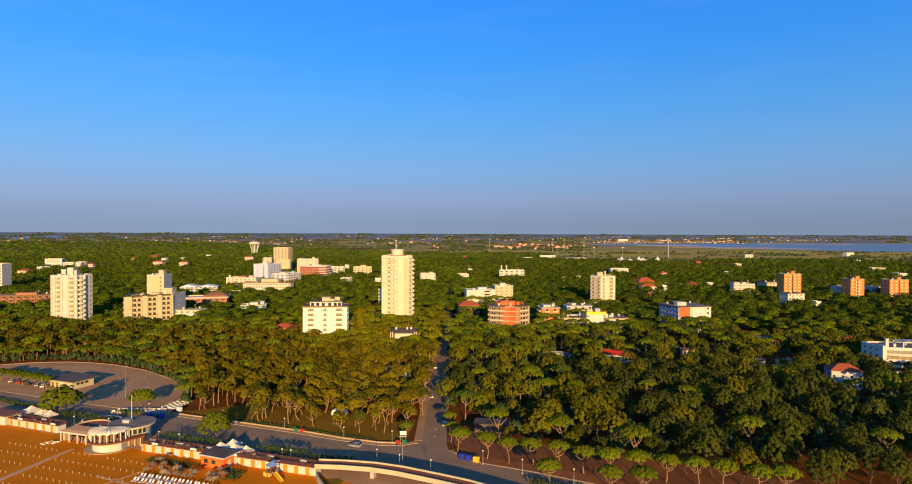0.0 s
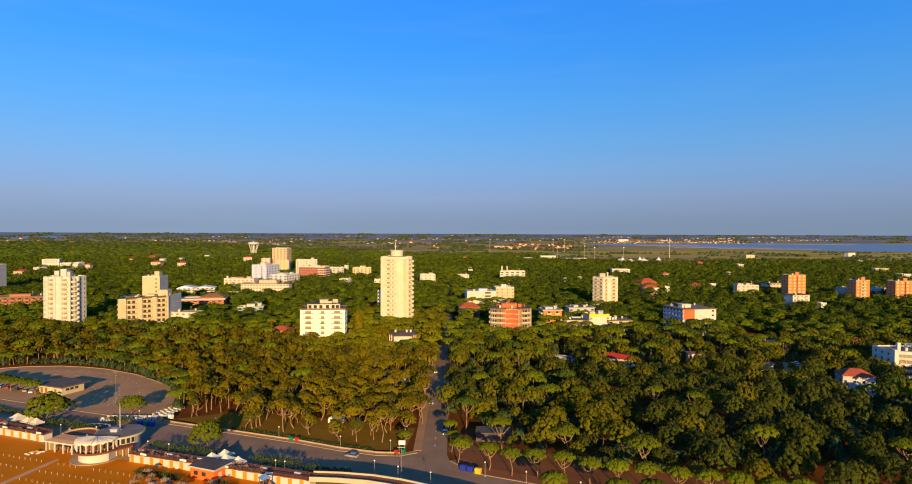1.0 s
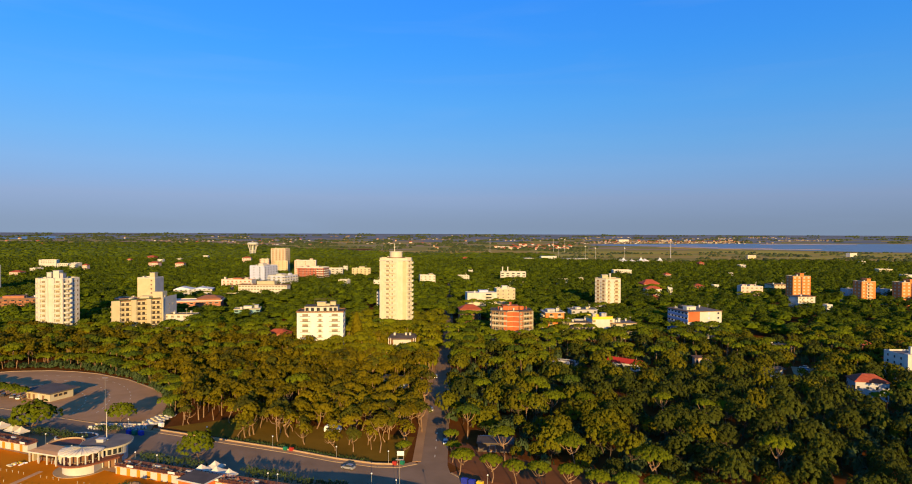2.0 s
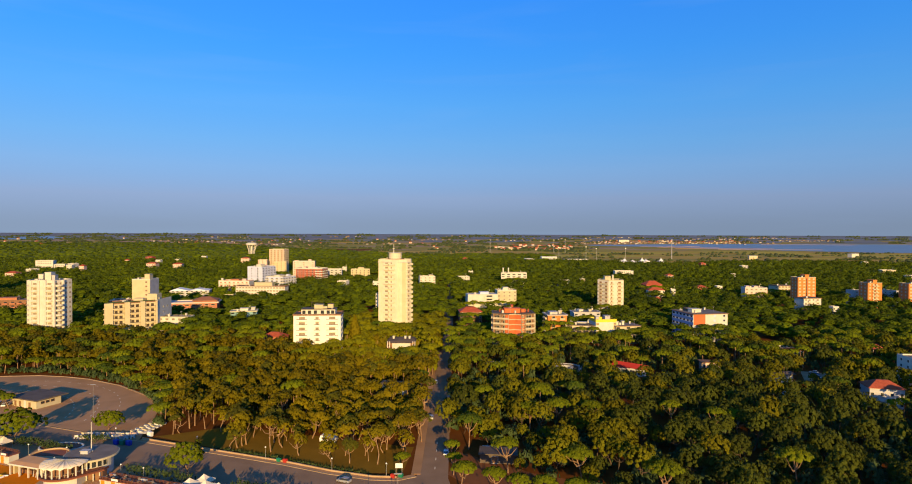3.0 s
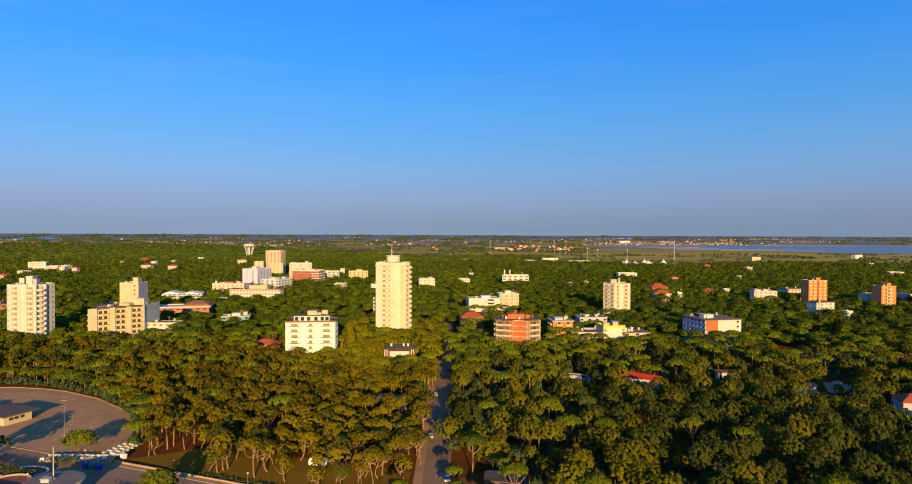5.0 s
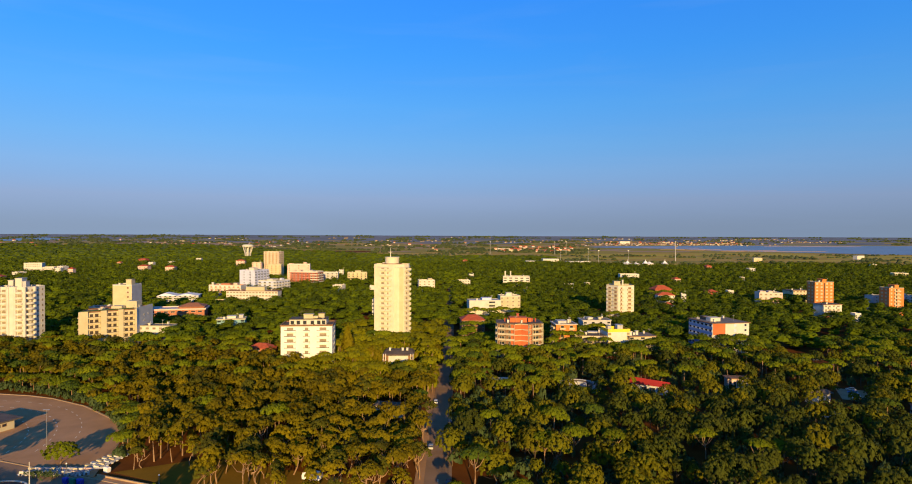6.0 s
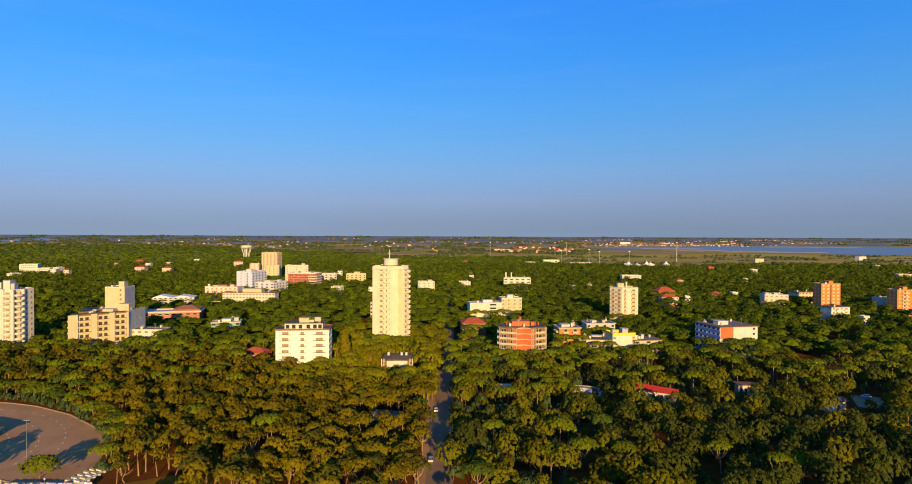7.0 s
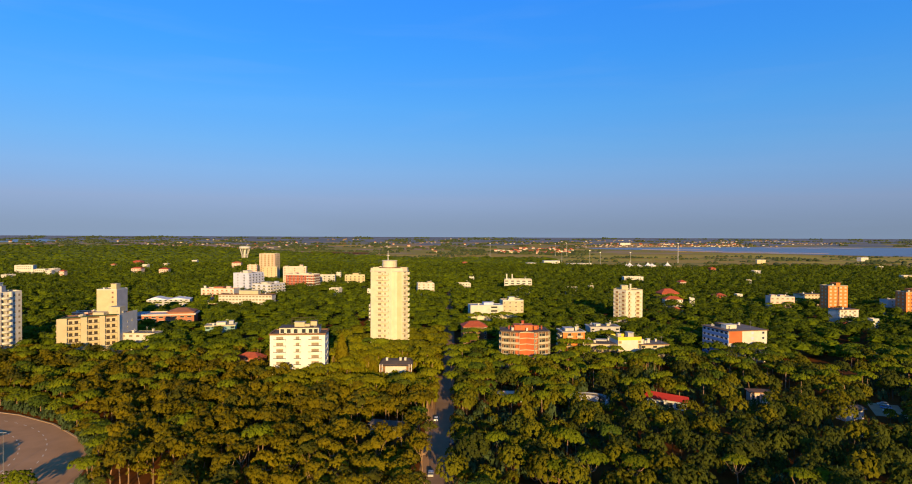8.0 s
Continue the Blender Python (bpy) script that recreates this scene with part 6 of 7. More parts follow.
for x, h in ((-3.2, 2.0), (-2.2, 1.7), (2.8, 1.9), (3.9, 1.5)):
    part("stacked_parasol", Shape().tube([(x, -1.6, 0), (x + 0.15, -1.5, h)], [0.16, 0.1], 6).mesh("stacked_parasol", M_GREY), pav)
ringbed = thing("round_planter", pose(-133.0, 226.5, 0), "oval raised bed with white rim and red-brown paving", "planter")
part("rim", strip([(7.0 * math.cos(radians(a)), 4.2 * math.sin(radians(a))) for a in range(0, 361, 15)], 0.25, 0, 1.2).mesh("rim", M_WHITE), ringbed)
part("bed", Shape().prism([(6.8 * math.cos(radians(a)), 4.0 * math.sin(radians(a))) for a in range(0, 360, 15)], 0, 0.95).mesh("bed", M_TERRA), ringbed)
west = thing("beach_bar", pose(-172.5, 227.5, 0, 0, 0, -20), "white low beach bar with a tan flat roof", "beach bar")
part("wall", Shape().box(-8, 8, -3, 3, -0.2, 3.2).mesh("wall", M_WHITE), west)
part("roof", Shape().box(-8.4, 8.4, -3.4, 3.4, 3.2, 3.45).mesh("roof", M_TERRA), west)


def tent(x, y, z, w, rz):
    ob = thing("canvas_tent", pose(x, y, z, 0, 0, rz), "white peaked canvas tent on the terrace", "tent", "white tents")
    s = Shape()
    q = w / 2
    s.add([(-q, -q, 2.4), (q, -q, 2.4), (q, q, 2.4), (-q, q, 2.4), (-q * 0.4, -q * 0.4, 3.2), (q * 0.4, -q * 0.4, 3.2), (q * 0.4, q * 0.4, 3.2), (-q * 0.4, q * 0.4, 3.2), (0, 0, 4.2)],
          [(0, 1, 5, 4), (1, 2, 6, 5), (2, 3, 7, 6), (3, 0, 4, 7), (4, 5, 8), (5, 6, 8), (6, 7, 8), (7, 4, 8), (3, 2, 1, 0)])
    part("canopy", s.mesh("canopy", M_CLOTH), ob)
    part("valance", strip([(-q, -q), (q, -q), (q, q)], 0.03, 2.0, 2.42).mesh("valance", M_CLOTH), ob)
    leg = Shape().tube([(0, 0, 0), (0, 0, 2.45)], [0.05, 0.05], 5).mesh("leg", M_STEEL)
    for i, j in ((-1, -1), (1, -1), (1, 1), (-1, 1)):
        part("leg", leg, ob, m=pose(i * q * 0.96, j * q * 0.96, 0))


for x, y, w, rz in ((-75.5, 193.6, 5.0, -18), (-70.4, 192.0, 5.2, -12), (-66.2, 190.6, 3.6, -20), (-72.6, 196.4, 4.4, -15)):
    tent(x, y, 0.04, w, rz)
for x, y, w in ((-164, 233, 5.5), (-157.5, 230, 4.2), (-153, 227.5, 3.6)):
    tent(x, y, 0.04, w, -20)

# orange kiosk
kio = thing("kiosk", pose(-72.8, 185.6, 0, 0, 0, -22), "bright orange beach kiosk with a dark flat roof", "kiosk")
part("wall", Shape().box(-4.4, 4.4, -3.0, 3.0, -0.1, 3.4).mesh("wall", M_KIOSK), kio)
part("roof", Shape().box(-5.0, 5.0, -3.5, 3.4, 3.4, 3.7).mesh("roof", M_TAR), kio, "dark flat roof")
part("fascia", strip([(-5.02, -3.52), (5.02, -3.52), (5.02, 3.42)], 0.04, 3.3, 3.76).mesh("fascia", M_GREY), kio)
for x in (-2.4, 0.6):
    part("hatch", window_mesh(1.8, 1.4, M_GLASS, M_KIOSK), kio, m=pose(x, -3.0, 1.1))
part("door", Shape().box(4.38, 4.46, -1.2, 0.0, 0, 2.2).mesh("door", M_WHITE), kio)

# curved pedestrian ramp
RAMP = [(-41, 178.2), (-33, 177.6), (-24, 176.0), (-16, 173.2), (-5, 167.8), (3, 163.6), (20, 152), (45, 134), (90, 100)]
bridge = thing("footbridge", pose(0, 0, 0), "white concrete curved footbridge on piers", "footbridge")
part("deck", strip(RAMP, 2.0, 2.7, 3.35).mesh("deck", M_TERRA), bridge, "terracotta walkway")
for by, name in ((2.1, "parapet"), (-2.1, "parapet")):
    part(name, strip(offset(RAMP, by), 0.14, 2.5, 3.85).mesh("parapet", M_CREAM), bridge, "pale concrete parapet")
for k in (2, 4, 6):
    (x, y), (x2, y2) = RAMP[k], RAMP[k + 1]
    part("pier", Shape().box(-0.9, 0.9, -0.6, 0.6, -0.2, 2.4).box(-1.7, 1.7, -0.7, 0.7, 2.4, 2.72).mesh("pier", M_CONCRETE), bridge, m=pose(x, y, 0, 0, 0, math.degrees(math.atan2(y2 - y, x2 - x)) + 90))
tagged(new("retaining_wall", strip([(-40.6, 176), (-39.5, 173), (-37.5, 169), (-34, 163)], 0.25, -0.1, 1.4).mesh("retaining_wall", M_CREAM)), "curved pale wall beside the ramp", "wall", kind="structure")
sheet("lawn", [(-39.3, 174), (-34, 175.5), (-32, 173), (-36, 166), (-37, 168.5)], 0.06, M_GRASS, "small green lawn below the ramp", "grass")
sheet("turning_path", [(-34, 164), (-30, 171.5), (-24, 174), (-14, 172), (0, 163), (14, 150), (-10, 140), (-30, 150)], 0.055, M_PAVING, "round paved path below the ramp", "pavement")

# plaza building
pb = thing("plaza_building", pose(-178.0, 279.8, 0, 0, 0, -22), "low cream plaza building with a dark overhanging flat roof", "building")
part("wall", Shape().box(-7.5, 7.5, -5.2, 5.2, -0.1, 3.3).mesh("wall", M_CREAM), pb)
part("roof", Shape().box(-9.5, 8.2, -5.9, 8.0, 3.3, 3.75).mesh("roof", M_TAR), pb, "dark flat roof")
for x in (-5.5, -2.6, 3.4):
    part("doorway", window_mesh(1.6, 2.4, M_SHUTTER, M_CREAM), pb, m=pose(x, -5.2, 0.1))
part("pilaster", Shape().box(0.2, 1.5, -5.5, -5.2, 0, 3.3).mesh("pilaster", M_WHITE), pb)
for y in (-2.6, -0.6, 1.6):
    part("window", window_mesh(1.5, 1.0, M_GLASS, M_SHUTTER), pb, m=pose(7.5, y, 1.7, 0, 0, 90))


def lamp_post(x, y, h, double=False, z=0.0):
    ob = thing("street_lamp", pose(x, y, z), "slim grey lamp post with a white globe" if not double else "tall steel lighting mast", "street lamp", "lamp posts")
    part("pole", Shape().tube([(0, 0, -0.1), (0, 0, h)], [0.09, 0.05], 6).mesh("pole", M_STEEL), ob)
    part("foot", Shape().prism(ring(0.22, 8), -0.1, 0.3).mesh("foot", M_CONCRETE), ob)
    if double:
        part("lamp_head", Shape().box(-1.1, 1.1, -0.15, 0.15, h - 0.15, h + 0.05).mesh("lamp_head", M_STEEL), ob)
    else:
        me = bpy.data.meshes.new("globe")
        bm = bmesh.new()
        bmesh.ops.create_icosphere(bm, subdivisions=2, radius=0.25)
        bm.to_mesh(me)
        bm.free()
        me.materials.append(M_CANVAS)
        part("globe", me, ob, m=Matrix.Translation((0, 0, h + 0.25)))


for x, y, h in ((-38.7, 209, 3.8), (-24.3, 186.6, 4.2), (-16.8, 181.6, 4.4), (-7.2, 177.5, 4.4), (-62, 218.5, 3.8), (-88, 228, 3.8), (8.6, 186.2, 4.0), (20, 179.2, 4.0), (34, 172, 4.0), (-100, 203, 4.0), (-92, 200.5, 4.0), (-54, 187.6, 3.8), (-51, 186.8, 3.8), (-120, 236, 4), (-21.5, 204.6, 4), (-125, 217, 4.0), (-139, 219.5, 4)):
    lamp_post(x, y, h)
lamp_post(-143.5, 262, 13, True)
lamp_post(-16.2, 185.2, 9, True)


RIM = Shape().tube([(0, -0.12, 0), (0, 0.12, 0)], [0.19, 0.19], 10).mesh("rim", M_STEEL)


def car(x, y, rz, paint, label, group="parked cars"):
    ob = thing("car", pose(x, y, 0.03, 0, 0, rz), label, "car", group)
    s = Shape()
    prof = [(-2.1, 0.35), (2.1, 0.35), (2.15, 0.75), (1.2, 0.92), (-2.05, 0.98)]
    n = len(prof)
    s.add([(px, -0.86, pz) for px, pz in prof] + [(px, 0.86, pz) for px, pz in prof], [tuple(range(n)), tuple(range(2 * n - 1, n - 1, -1))] + [(i, n + i, n + (i + 1) % n, (i + 1) % n) for i in range(n)])
    part("body", s.mesh("body", paint), ob)
    cab = [(-1.9, -0.8, 0.95), (1.15, -0.8, 0.93), (1.15, 0.8, 0.93), (-1.9, 0.8, 0.95), (-1.5, -0.66, 1.46), (0.35, -0.66, 1.46), (0.35, 0.66, 1.46), (-1.5, 0.66, 1.46)]
    for name, face in (("side_window", (0, 1, 5, 4)), ("windscreen", (1, 2, 6, 5)), ("side_window", (2, 3, 7, 6)), ("rear_window", (3, 0, 4, 7))):
        outer = [cab[q] for q in face]
        inner = [(px * 0.97 - 0.01, py * 0.97, pz) for px, py, pz in outer]
        part(name, Shape().add(outer + inner, [(0, 1, 2, 3), (7, 6, 5, 4), (0, 4, 5, 1), (1, 5, 6, 2), (2, 6, 7, 3), (3, 7, 4, 0)]).mesh(name, M_GLASS), ob, "dark glazing")
    part("roof", Shape().prism([(-1.52, -0.68), (0.37, -0.68), (0.37, 0.68), (-1.52, 0.68)], 1.45, 1.5).mesh("roof", paint), ob)
    wheel = Shape().tube([(0, -0.1, 0), (0, 0.1, 0)], [0.31, 0.31], 12).mesh("wheel", M_TYRE)
    for i in (-1.3, 1.35):
        for j in (-0.8, 0.8):
            part("rim", RIM, part("wheel", wheel, ob, m=pose(i, j, 0.31)))
    for j in (-0.62, 0.62):
        part("headlight", Shape().box(2.08, 2.16, j - 0.18, j + 0.18, 0.58, 0.74).mesh("headlight", M_CANVAS), ob)


car(-33.5, 201.0, 158, M_CARPAINT, "silver hatchback parked at the kerb")
for k, (x, y, rz, paint, name) in enumerate(((-189, 277, 95, M_CARWHITE, "white"), (-193, 279, 95, M_CARPAINT, "silver"), (-199, 281.5, 95, M_CARDARK, "dark"), (-205, 284, 100, M_CARRED, "red"), (-210, 286, 98, M_CARWHITE, "white"),
                                            (-3.9, 224, 90, M_CARWHITE, "white"), (-3.9, 232, 90, M_CARDARK, "dark"), (-10.4, 262, 90, M_CARPAINT, "silver"), (-3.9, 290, 90, M_CARDARK, "dark"), (-10.4, 318, 90, M_CARWHITE, "white"), (-3.9, 352, 90, M_CARRED, "red"),
                                            (150, 299, 20, M_CARWHITE, "white"), (156, 302, 22, M_CARPAINT, "silver"), (260, 330, -10, M_CARWHITE, "white"), (268, 328, -14, M_CARDARK, "dark"), (203, 391, 12, M_CARWHITE, "white"), (211, 393, 12, M_CARPAINT, "silver"), (391, 590, 80, M_CARWHITE, "white"), (389, 560, 80, M_CARPAINT, "silver"))):
    car(x, y, rz, paint, f"{name} car parked in the shade of pines")


def bin_box(x, y, rz, mat, label, size=1.0):
    ob = thing("recycling_bin", pose(x, y, 0.1, 0, 0, rz) @ Matrix.Scale(size, 4), label, "bin", "street bins")
    part("body", Shape().prism(box_plan(1.7, 1.1), 0, 1.35, 0, box_plan(1.9, 1.3)).mesh("body", mat), ob)
    part("lid", Shape().prism(box_plan(1.95, 1.35), 1.35, 1.62, 0, box_plan(1.6, 0.8)).mesh("lid", mat), ob)


for x, y, m, c in ((2.2, 190.5, M_BINBLUE, "blue"), (4.3, 189.4, M_BINBLUE, "blue"), (6.6, 188.2, M_BINYELLOW, "yellow"), (-117.5, 231.8, M_BINBLUE, "blue"), (-115.2, 231.4, M_BINGREEN, "green"), (-112.8, 231, M_BINBLUE, "blue"),
                   (-57.2, 216.6, M_BINGREEN, "green"), (-55.0, 216.0, M_RED, "red"), (-19.5, 204.2, M_RED, "red"), (-17.2, 204.6, M_BINGREEN, "green"), (-110, 240, M_CANVAS, "white")):
    bin_box(x, y, -25, m, f"{c} plastic recycling container at the roadside", 0.72 if -60 < x < -10 else 1.0)
board = thing("notice_board", pose(-17.8, 205.6, 0.1), "white notice board on two posts", "sign")
part("panel", Shape().box(-1.1, 1.1, -0.05, 0.05, 2.4, 3.8).mesh("panel", M_CANVAS), board)
for x in (-0.9, 0.9):
    part("post", Shape().box(x - 0.05, x + 0.05, 0.05, 0.15, 0, 3.7).mesh("post", M_STEEL), board)

# pedal boats laid up on the plaza
hull = Shape()
for y in (-0.55, 0.55):
    hull.prism([(-1.6, y - 0.3), (1.3, y - 0.3), (1.75, y), (1.3, y + 0.3), (-1.6, y + 0.3)], 0.0, 0.5)
HULL = hull.mesh("hull", M_GREY)
SEATS = [Shape().add([(-1.2, -0.6, 0.5), (0.4, -0.6, 0.5), (0.4, 0.6, 0.5), (-1.2, 0.6, 0.5), (-1.2, -0.6, 1.15), (-0.9, -0.6, 1.15), (-0.9, 0.6, 1.15), (-1.2, 0.6, 1.15), (0.4, -0.6, 0.7), (0.4, 0.6, 0.7)],
                     [(3, 2, 1, 0), (0, 1, 8, 5, 4), (2, 3, 7, 6, 9), (1, 2, 9, 8), (5, 8, 9, 6), (4, 5, 6, 7), (3, 0, 4, 7)]).mesh("seat", m) for m in (M_YELLOW, M_WHITE, M_PINK, M_GREY)]
boats = [(-134 + 1.75 * k, 241.5 + 0.25 * math.sin(k * 2.1), 75 + 20 * math.sin(k * 1.7), k % 4) for k in range(11)] + [(-135 + 1.6 * k, 238.6 + 0.5 * math.sin(k * 3.3), 100 + 30 * math.sin(k * 2.3), (1, 3, 2, 3)[k % 4]) for k in range(13)] + [(-117.5 + 0.55 * k, 243.5 + 2.1 * k, 8, (0, 1)[k % 2]) for k in range(7)] + [(-114.6 + 0.4 * k, 243.2 + 2.1 * k, 8, (1, 0)[k % 2]) for k in range(6)]
for x, y, rz, c in boats:
    ob = thing("pedal_boat", pose(x, y, 0.06, 0, 0, rz), "laid-up white pedal boat with coloured seats", "pedal boat", "laid-up pedal boats")
    part("hull", HULL, ob)
    part("seat", SEATS[c], ob)

# beach: path, umbrella stubs, loungers, thatched shades, playground
def beach_line(u, w):
    """A place on the sand: u along the cabin row, w out from it."""
    d = Vector((61.5, -20)).normalized()
    return -102 + u * d.x + w * d.y, 196.4 + u * d.y - w * d.x


sheet("boardwalk", [(-126.8, 198.5), (-125.2, 198.0), (-130.5, 172), (-139, 150), (-141, 150), (-132.4, 172.5)], 0.05, M_BOARDWALK, "pale boardwalk across the sand", "path")
sheet("boardwalk", [(-104.9, 176.6), (-104.2, 175.4), (-84, 166), (-84.6, 167.4)], 0.05, M_BOARDWALK, "pale boardwalk across the sand", "path")
sheet("boardwalk", [(-92.6, 181.8), (-91.6, 182.4), (-98.0, 172.0), (-108, 156), (-109.2, 156.6)], 0.05, M_BOARDWALK, "pale boardwalk across the sand", "path")
stub_mesh = Shape().tube([(0, 0, -0.1), (0.02, 0, 0.55)], [0.07, 0.05], 6).mesh("post", M_CREAM)
cap_mesh = Shape().prism(ring(0.14, 8), 0.55, 0.66).mesh("cap", M_CREAM)
for w in (9, 15, 21, 27, 33):
    for k in range(44):
        u = -62 + 2.35 * k + (w % 2) * 0.6
        x, y = beach_line(u, w + rs.uniform(-0.15, 0.15))
        if (u > 14 and w < 27) or abs(x + 128 + (190 - y) * 0.2) < 2.2 or math.hypot(x + 110.5, y - 202) < 12 or u > 24 or (x < -125 and y > 203):
            continue
        ob = thing("umbrella_post", pose(x, y, 0, rs.uniform(-4, 4), rs.uniform(-4, 4), rs.uniform(0, 360)), "short white umbrella socket post in the sand", "post", "umbrella posts")
        part("post", stub_mesh, ob)
        part("cap", cap_mesh, ob)
LOUNGE = Shape().add([(-0.32, -0.9, 0.3), (0.32, -0.9, 0.3), (0.32, 0.3, 0.3), (-0.32, 0.3, 0.3), (-0.32, 0.9, 0.85), (0.32, 0.9, 0.85), (-0.32, -0.9, 0.36), (0.32, -0.9, 0.36), (0.32, 0.28, 0.36), (-0.32, 0.28, 0.36), (-0.32, 0.86, 0.9), (0.32, 0.86, 0.9)],
                     [(3, 2, 1, 0), (4, 5, 2, 3), (6, 7, 8, 9), (9, 8, 11, 10), (0, 1, 7, 6), (1, 2, 8, 7), (2, 5, 11, 8), (3, 0, 6, 9), (4, 3, 9, 10), (5, 4, 10, 11)]).mesh("bed", M_CANVAS)
LEG = Shape().box(-0.03, 0.03, -0.03, 0.03, 0, 0.32).mesh("leg", M_STEEL)
THATCH = {}
for i in range(4):
    n = 46
    a = rs.uniform(0, 2 * np.pi, n)
    q = np.sqrt(rs.uniform(0.02, 1, n))
    c = np.stack([1.35 * q * np.cos(a), 1.35 * q * np.sin(a), 2.75 - 0.75 * q + rs.normal(0, 0.05, n)], 1)
    w = np.stack([0.5 * np.cos(a), 0.5 * np.sin(a), np.ones(n)], 1) + rs.normal(0, 0.3, (n, 3))
    v, f = sprays(rs, c, w, 0.36, 1.9)
    s0 = Shape().prism(ring(1.25, 11), 2.05, 2.66, 0, ring(0.15, 11))
    s0.add([tuple(p) for p in v], [tuple(int(j) for j in t) for t in f])
    THATCH[i] = s0.mesh("thatch", M_THATCH)
UPOLE = Shape().tube([(0, 0, -0.1), (0, 0, 2.3)], [0.06, 0.05], 6).mesh("pole", M_SHUTTER)
for j in range(4):
    for k in range(10):
        x, y = beach_line(15.5 + 2.75 * k + 0.5 * j + rs.uniform(-0.8, 0.8), 9.0 + 2.9 * j + rs.uniform(-0.9, 0.9))
        if j == 0 and 19 < 15.5 + 2.75 * k < 36:
            continue
        if j < 3 and rs.uniform() < 0.92:
            ob = thing("beach_umbrella", pose(x, y, 0, rs.uniform(-9, 9), rs.uniform(-9, 9), rs.uniform(0, 360)) @ Matrix.Scale(rs.uniform(0.78, 1.12), 4), "dry thatched beach umbrella on a wooden pole", "beach umbrella", "thatched umbrellas")
            part("thatch", THATCH[(j + 3 * k) % 4], ob)
            part("pole", UPOLE, ob)
        if j == 3 or j == 2:
            for dx in (-0.55, 0.55):
                lx, ly = beach_line(15.5 + 2.75 * k + 0.5 * j + dx, 10.8 + 2.9 * j)
                ob = thing("sun_lounger", pose(lx, ly, 0.02, 0, 0, -18 + rs.uniform(-8, 8)), "white plastic sun lounger on the sand", "sun lounger", "rows of loungers")
                part("bed", LOUNGE, ob)
                for px, py in ((-0.26, -0.8), (0.26, -0.8), (-0.26, 0.2), (0.26, 0.2)):
                    part("leg", LEG, ob, m=pose(px, py, 0))
heap = thing("beach_gear", pose(-137.5, 203.5, 0, 0, 0, 15), "heap of yellow and white beach gear on the sand", "beach gear")
for k in range(9):
    a = 2.4 * k
    x, y = 0.55 * math.sqrt(k) * math.cos(a) * 1.6, 0.5 * math.sqrt(k) * math.sin(a)
    part("gear", Shape().prism(box_plan(1.5, 0.7), 0, 0.3, 0, box_plan(1.2, 0.4)).mesh("gear", (M_BINYELLOW, M_CREAM, M_CANVAS)[k % 3]), heap, m=pose(x, y, 0.02 + 0.22 * (k < 4), 0, 6 * (k % 3) - 6, 47 * k))
van = thing("caravan", pose(-45.0, 234.5, 0.02, 0, 0, -12), "white caravan parked under the pines", "caravan")
prof = [(-2.9, 0.5), (2.7, 0.5), (3.1, 1.2), (2.7, 2.5), (-2.6, 2.6), (-3.0, 1.6)]
part("body", Shape().add([(x, -1.1, z) for x, z in prof] + [(x, 1.1, z) for x, z in prof], [tuple(range(6)), tuple(range(11, 5, -1))] + [(i, 6 + i, 6 + (i + 1) % 6, (i + 1) % 6) for i in range(6)]).mesh("body", M_CANVAS), van)
for x in (-1.6, 0.2):
    part("window", window_mesh(1.2, 0.7, M_GLASS, M_WHITE), van, m=pose(x, -1.1, 1.4))
part("door", Shape().box(1.3, 2.0, -1.14, -1.08, 0.6, 2.3).mesh("door", M_WHITE), van)
for y in (-0.95, 0.95):
    part("wheel", Shape().tube([(-0.2, y - 0.1, 0.33), (-0.2, y + 0.1, 0.33)], [0.33, 0.33], 12).mesh("wheel", M_TYRE), van)
play = thing("play_tower", pose(-53.5, 175.6, 0, 0, 0, -42) @ Matrix.Scale(1.25, 4), "wooden play tower with blue roof and yellow slide", "playground")
for x in (-0.8, 0.8):
    for y in (-0.8, 0.8):
        part("post", Shape().box(x - 0.08, x + 0.08, y - 0.08, y + 0.08, -0.1, 3.0).mesh("post", M_SHUTTER), play)
part("platform", Shape().box(-0.95, 0.95, -0.95, 0.95, 1.4, 1.55).mesh("platform", M_SHUTTER), play)
part("roof", Shape().prism(box_plan(2.3, 2.3), 3.0, 3.9, 0, box_plan(0.2, 0.2)).mesh("roof", M_BLUE), play, "blue pyramid roof")
part("slide", Shape().add([(0.9, -0.4, 1.5), (0.9, 0.4, 1.5), (4.2, 0.4, 0.25), (4.2, -0.4, 0.25), (0.9, -0.4, 1.85), (0.9, 0.4, 1.85), (4.2, 0.4, 0.55), (4.2, -0.4, 0.55)],
                          [(0, 1, 2, 3), (3, 2, 1, 0), (0, 3, 7, 4), (4, 7, 3, 0), (1, 5, 6, 2), (2, 6, 5, 1)]).mesh("slide", M_BINYELLOW), play, "yellow plastic slide")
part("climbing_wall", Shape().box(-2.6, -0.9, -0.7, 0.7, 0, 0.9).mesh("climbing_wall", M_SAFFRON), play)


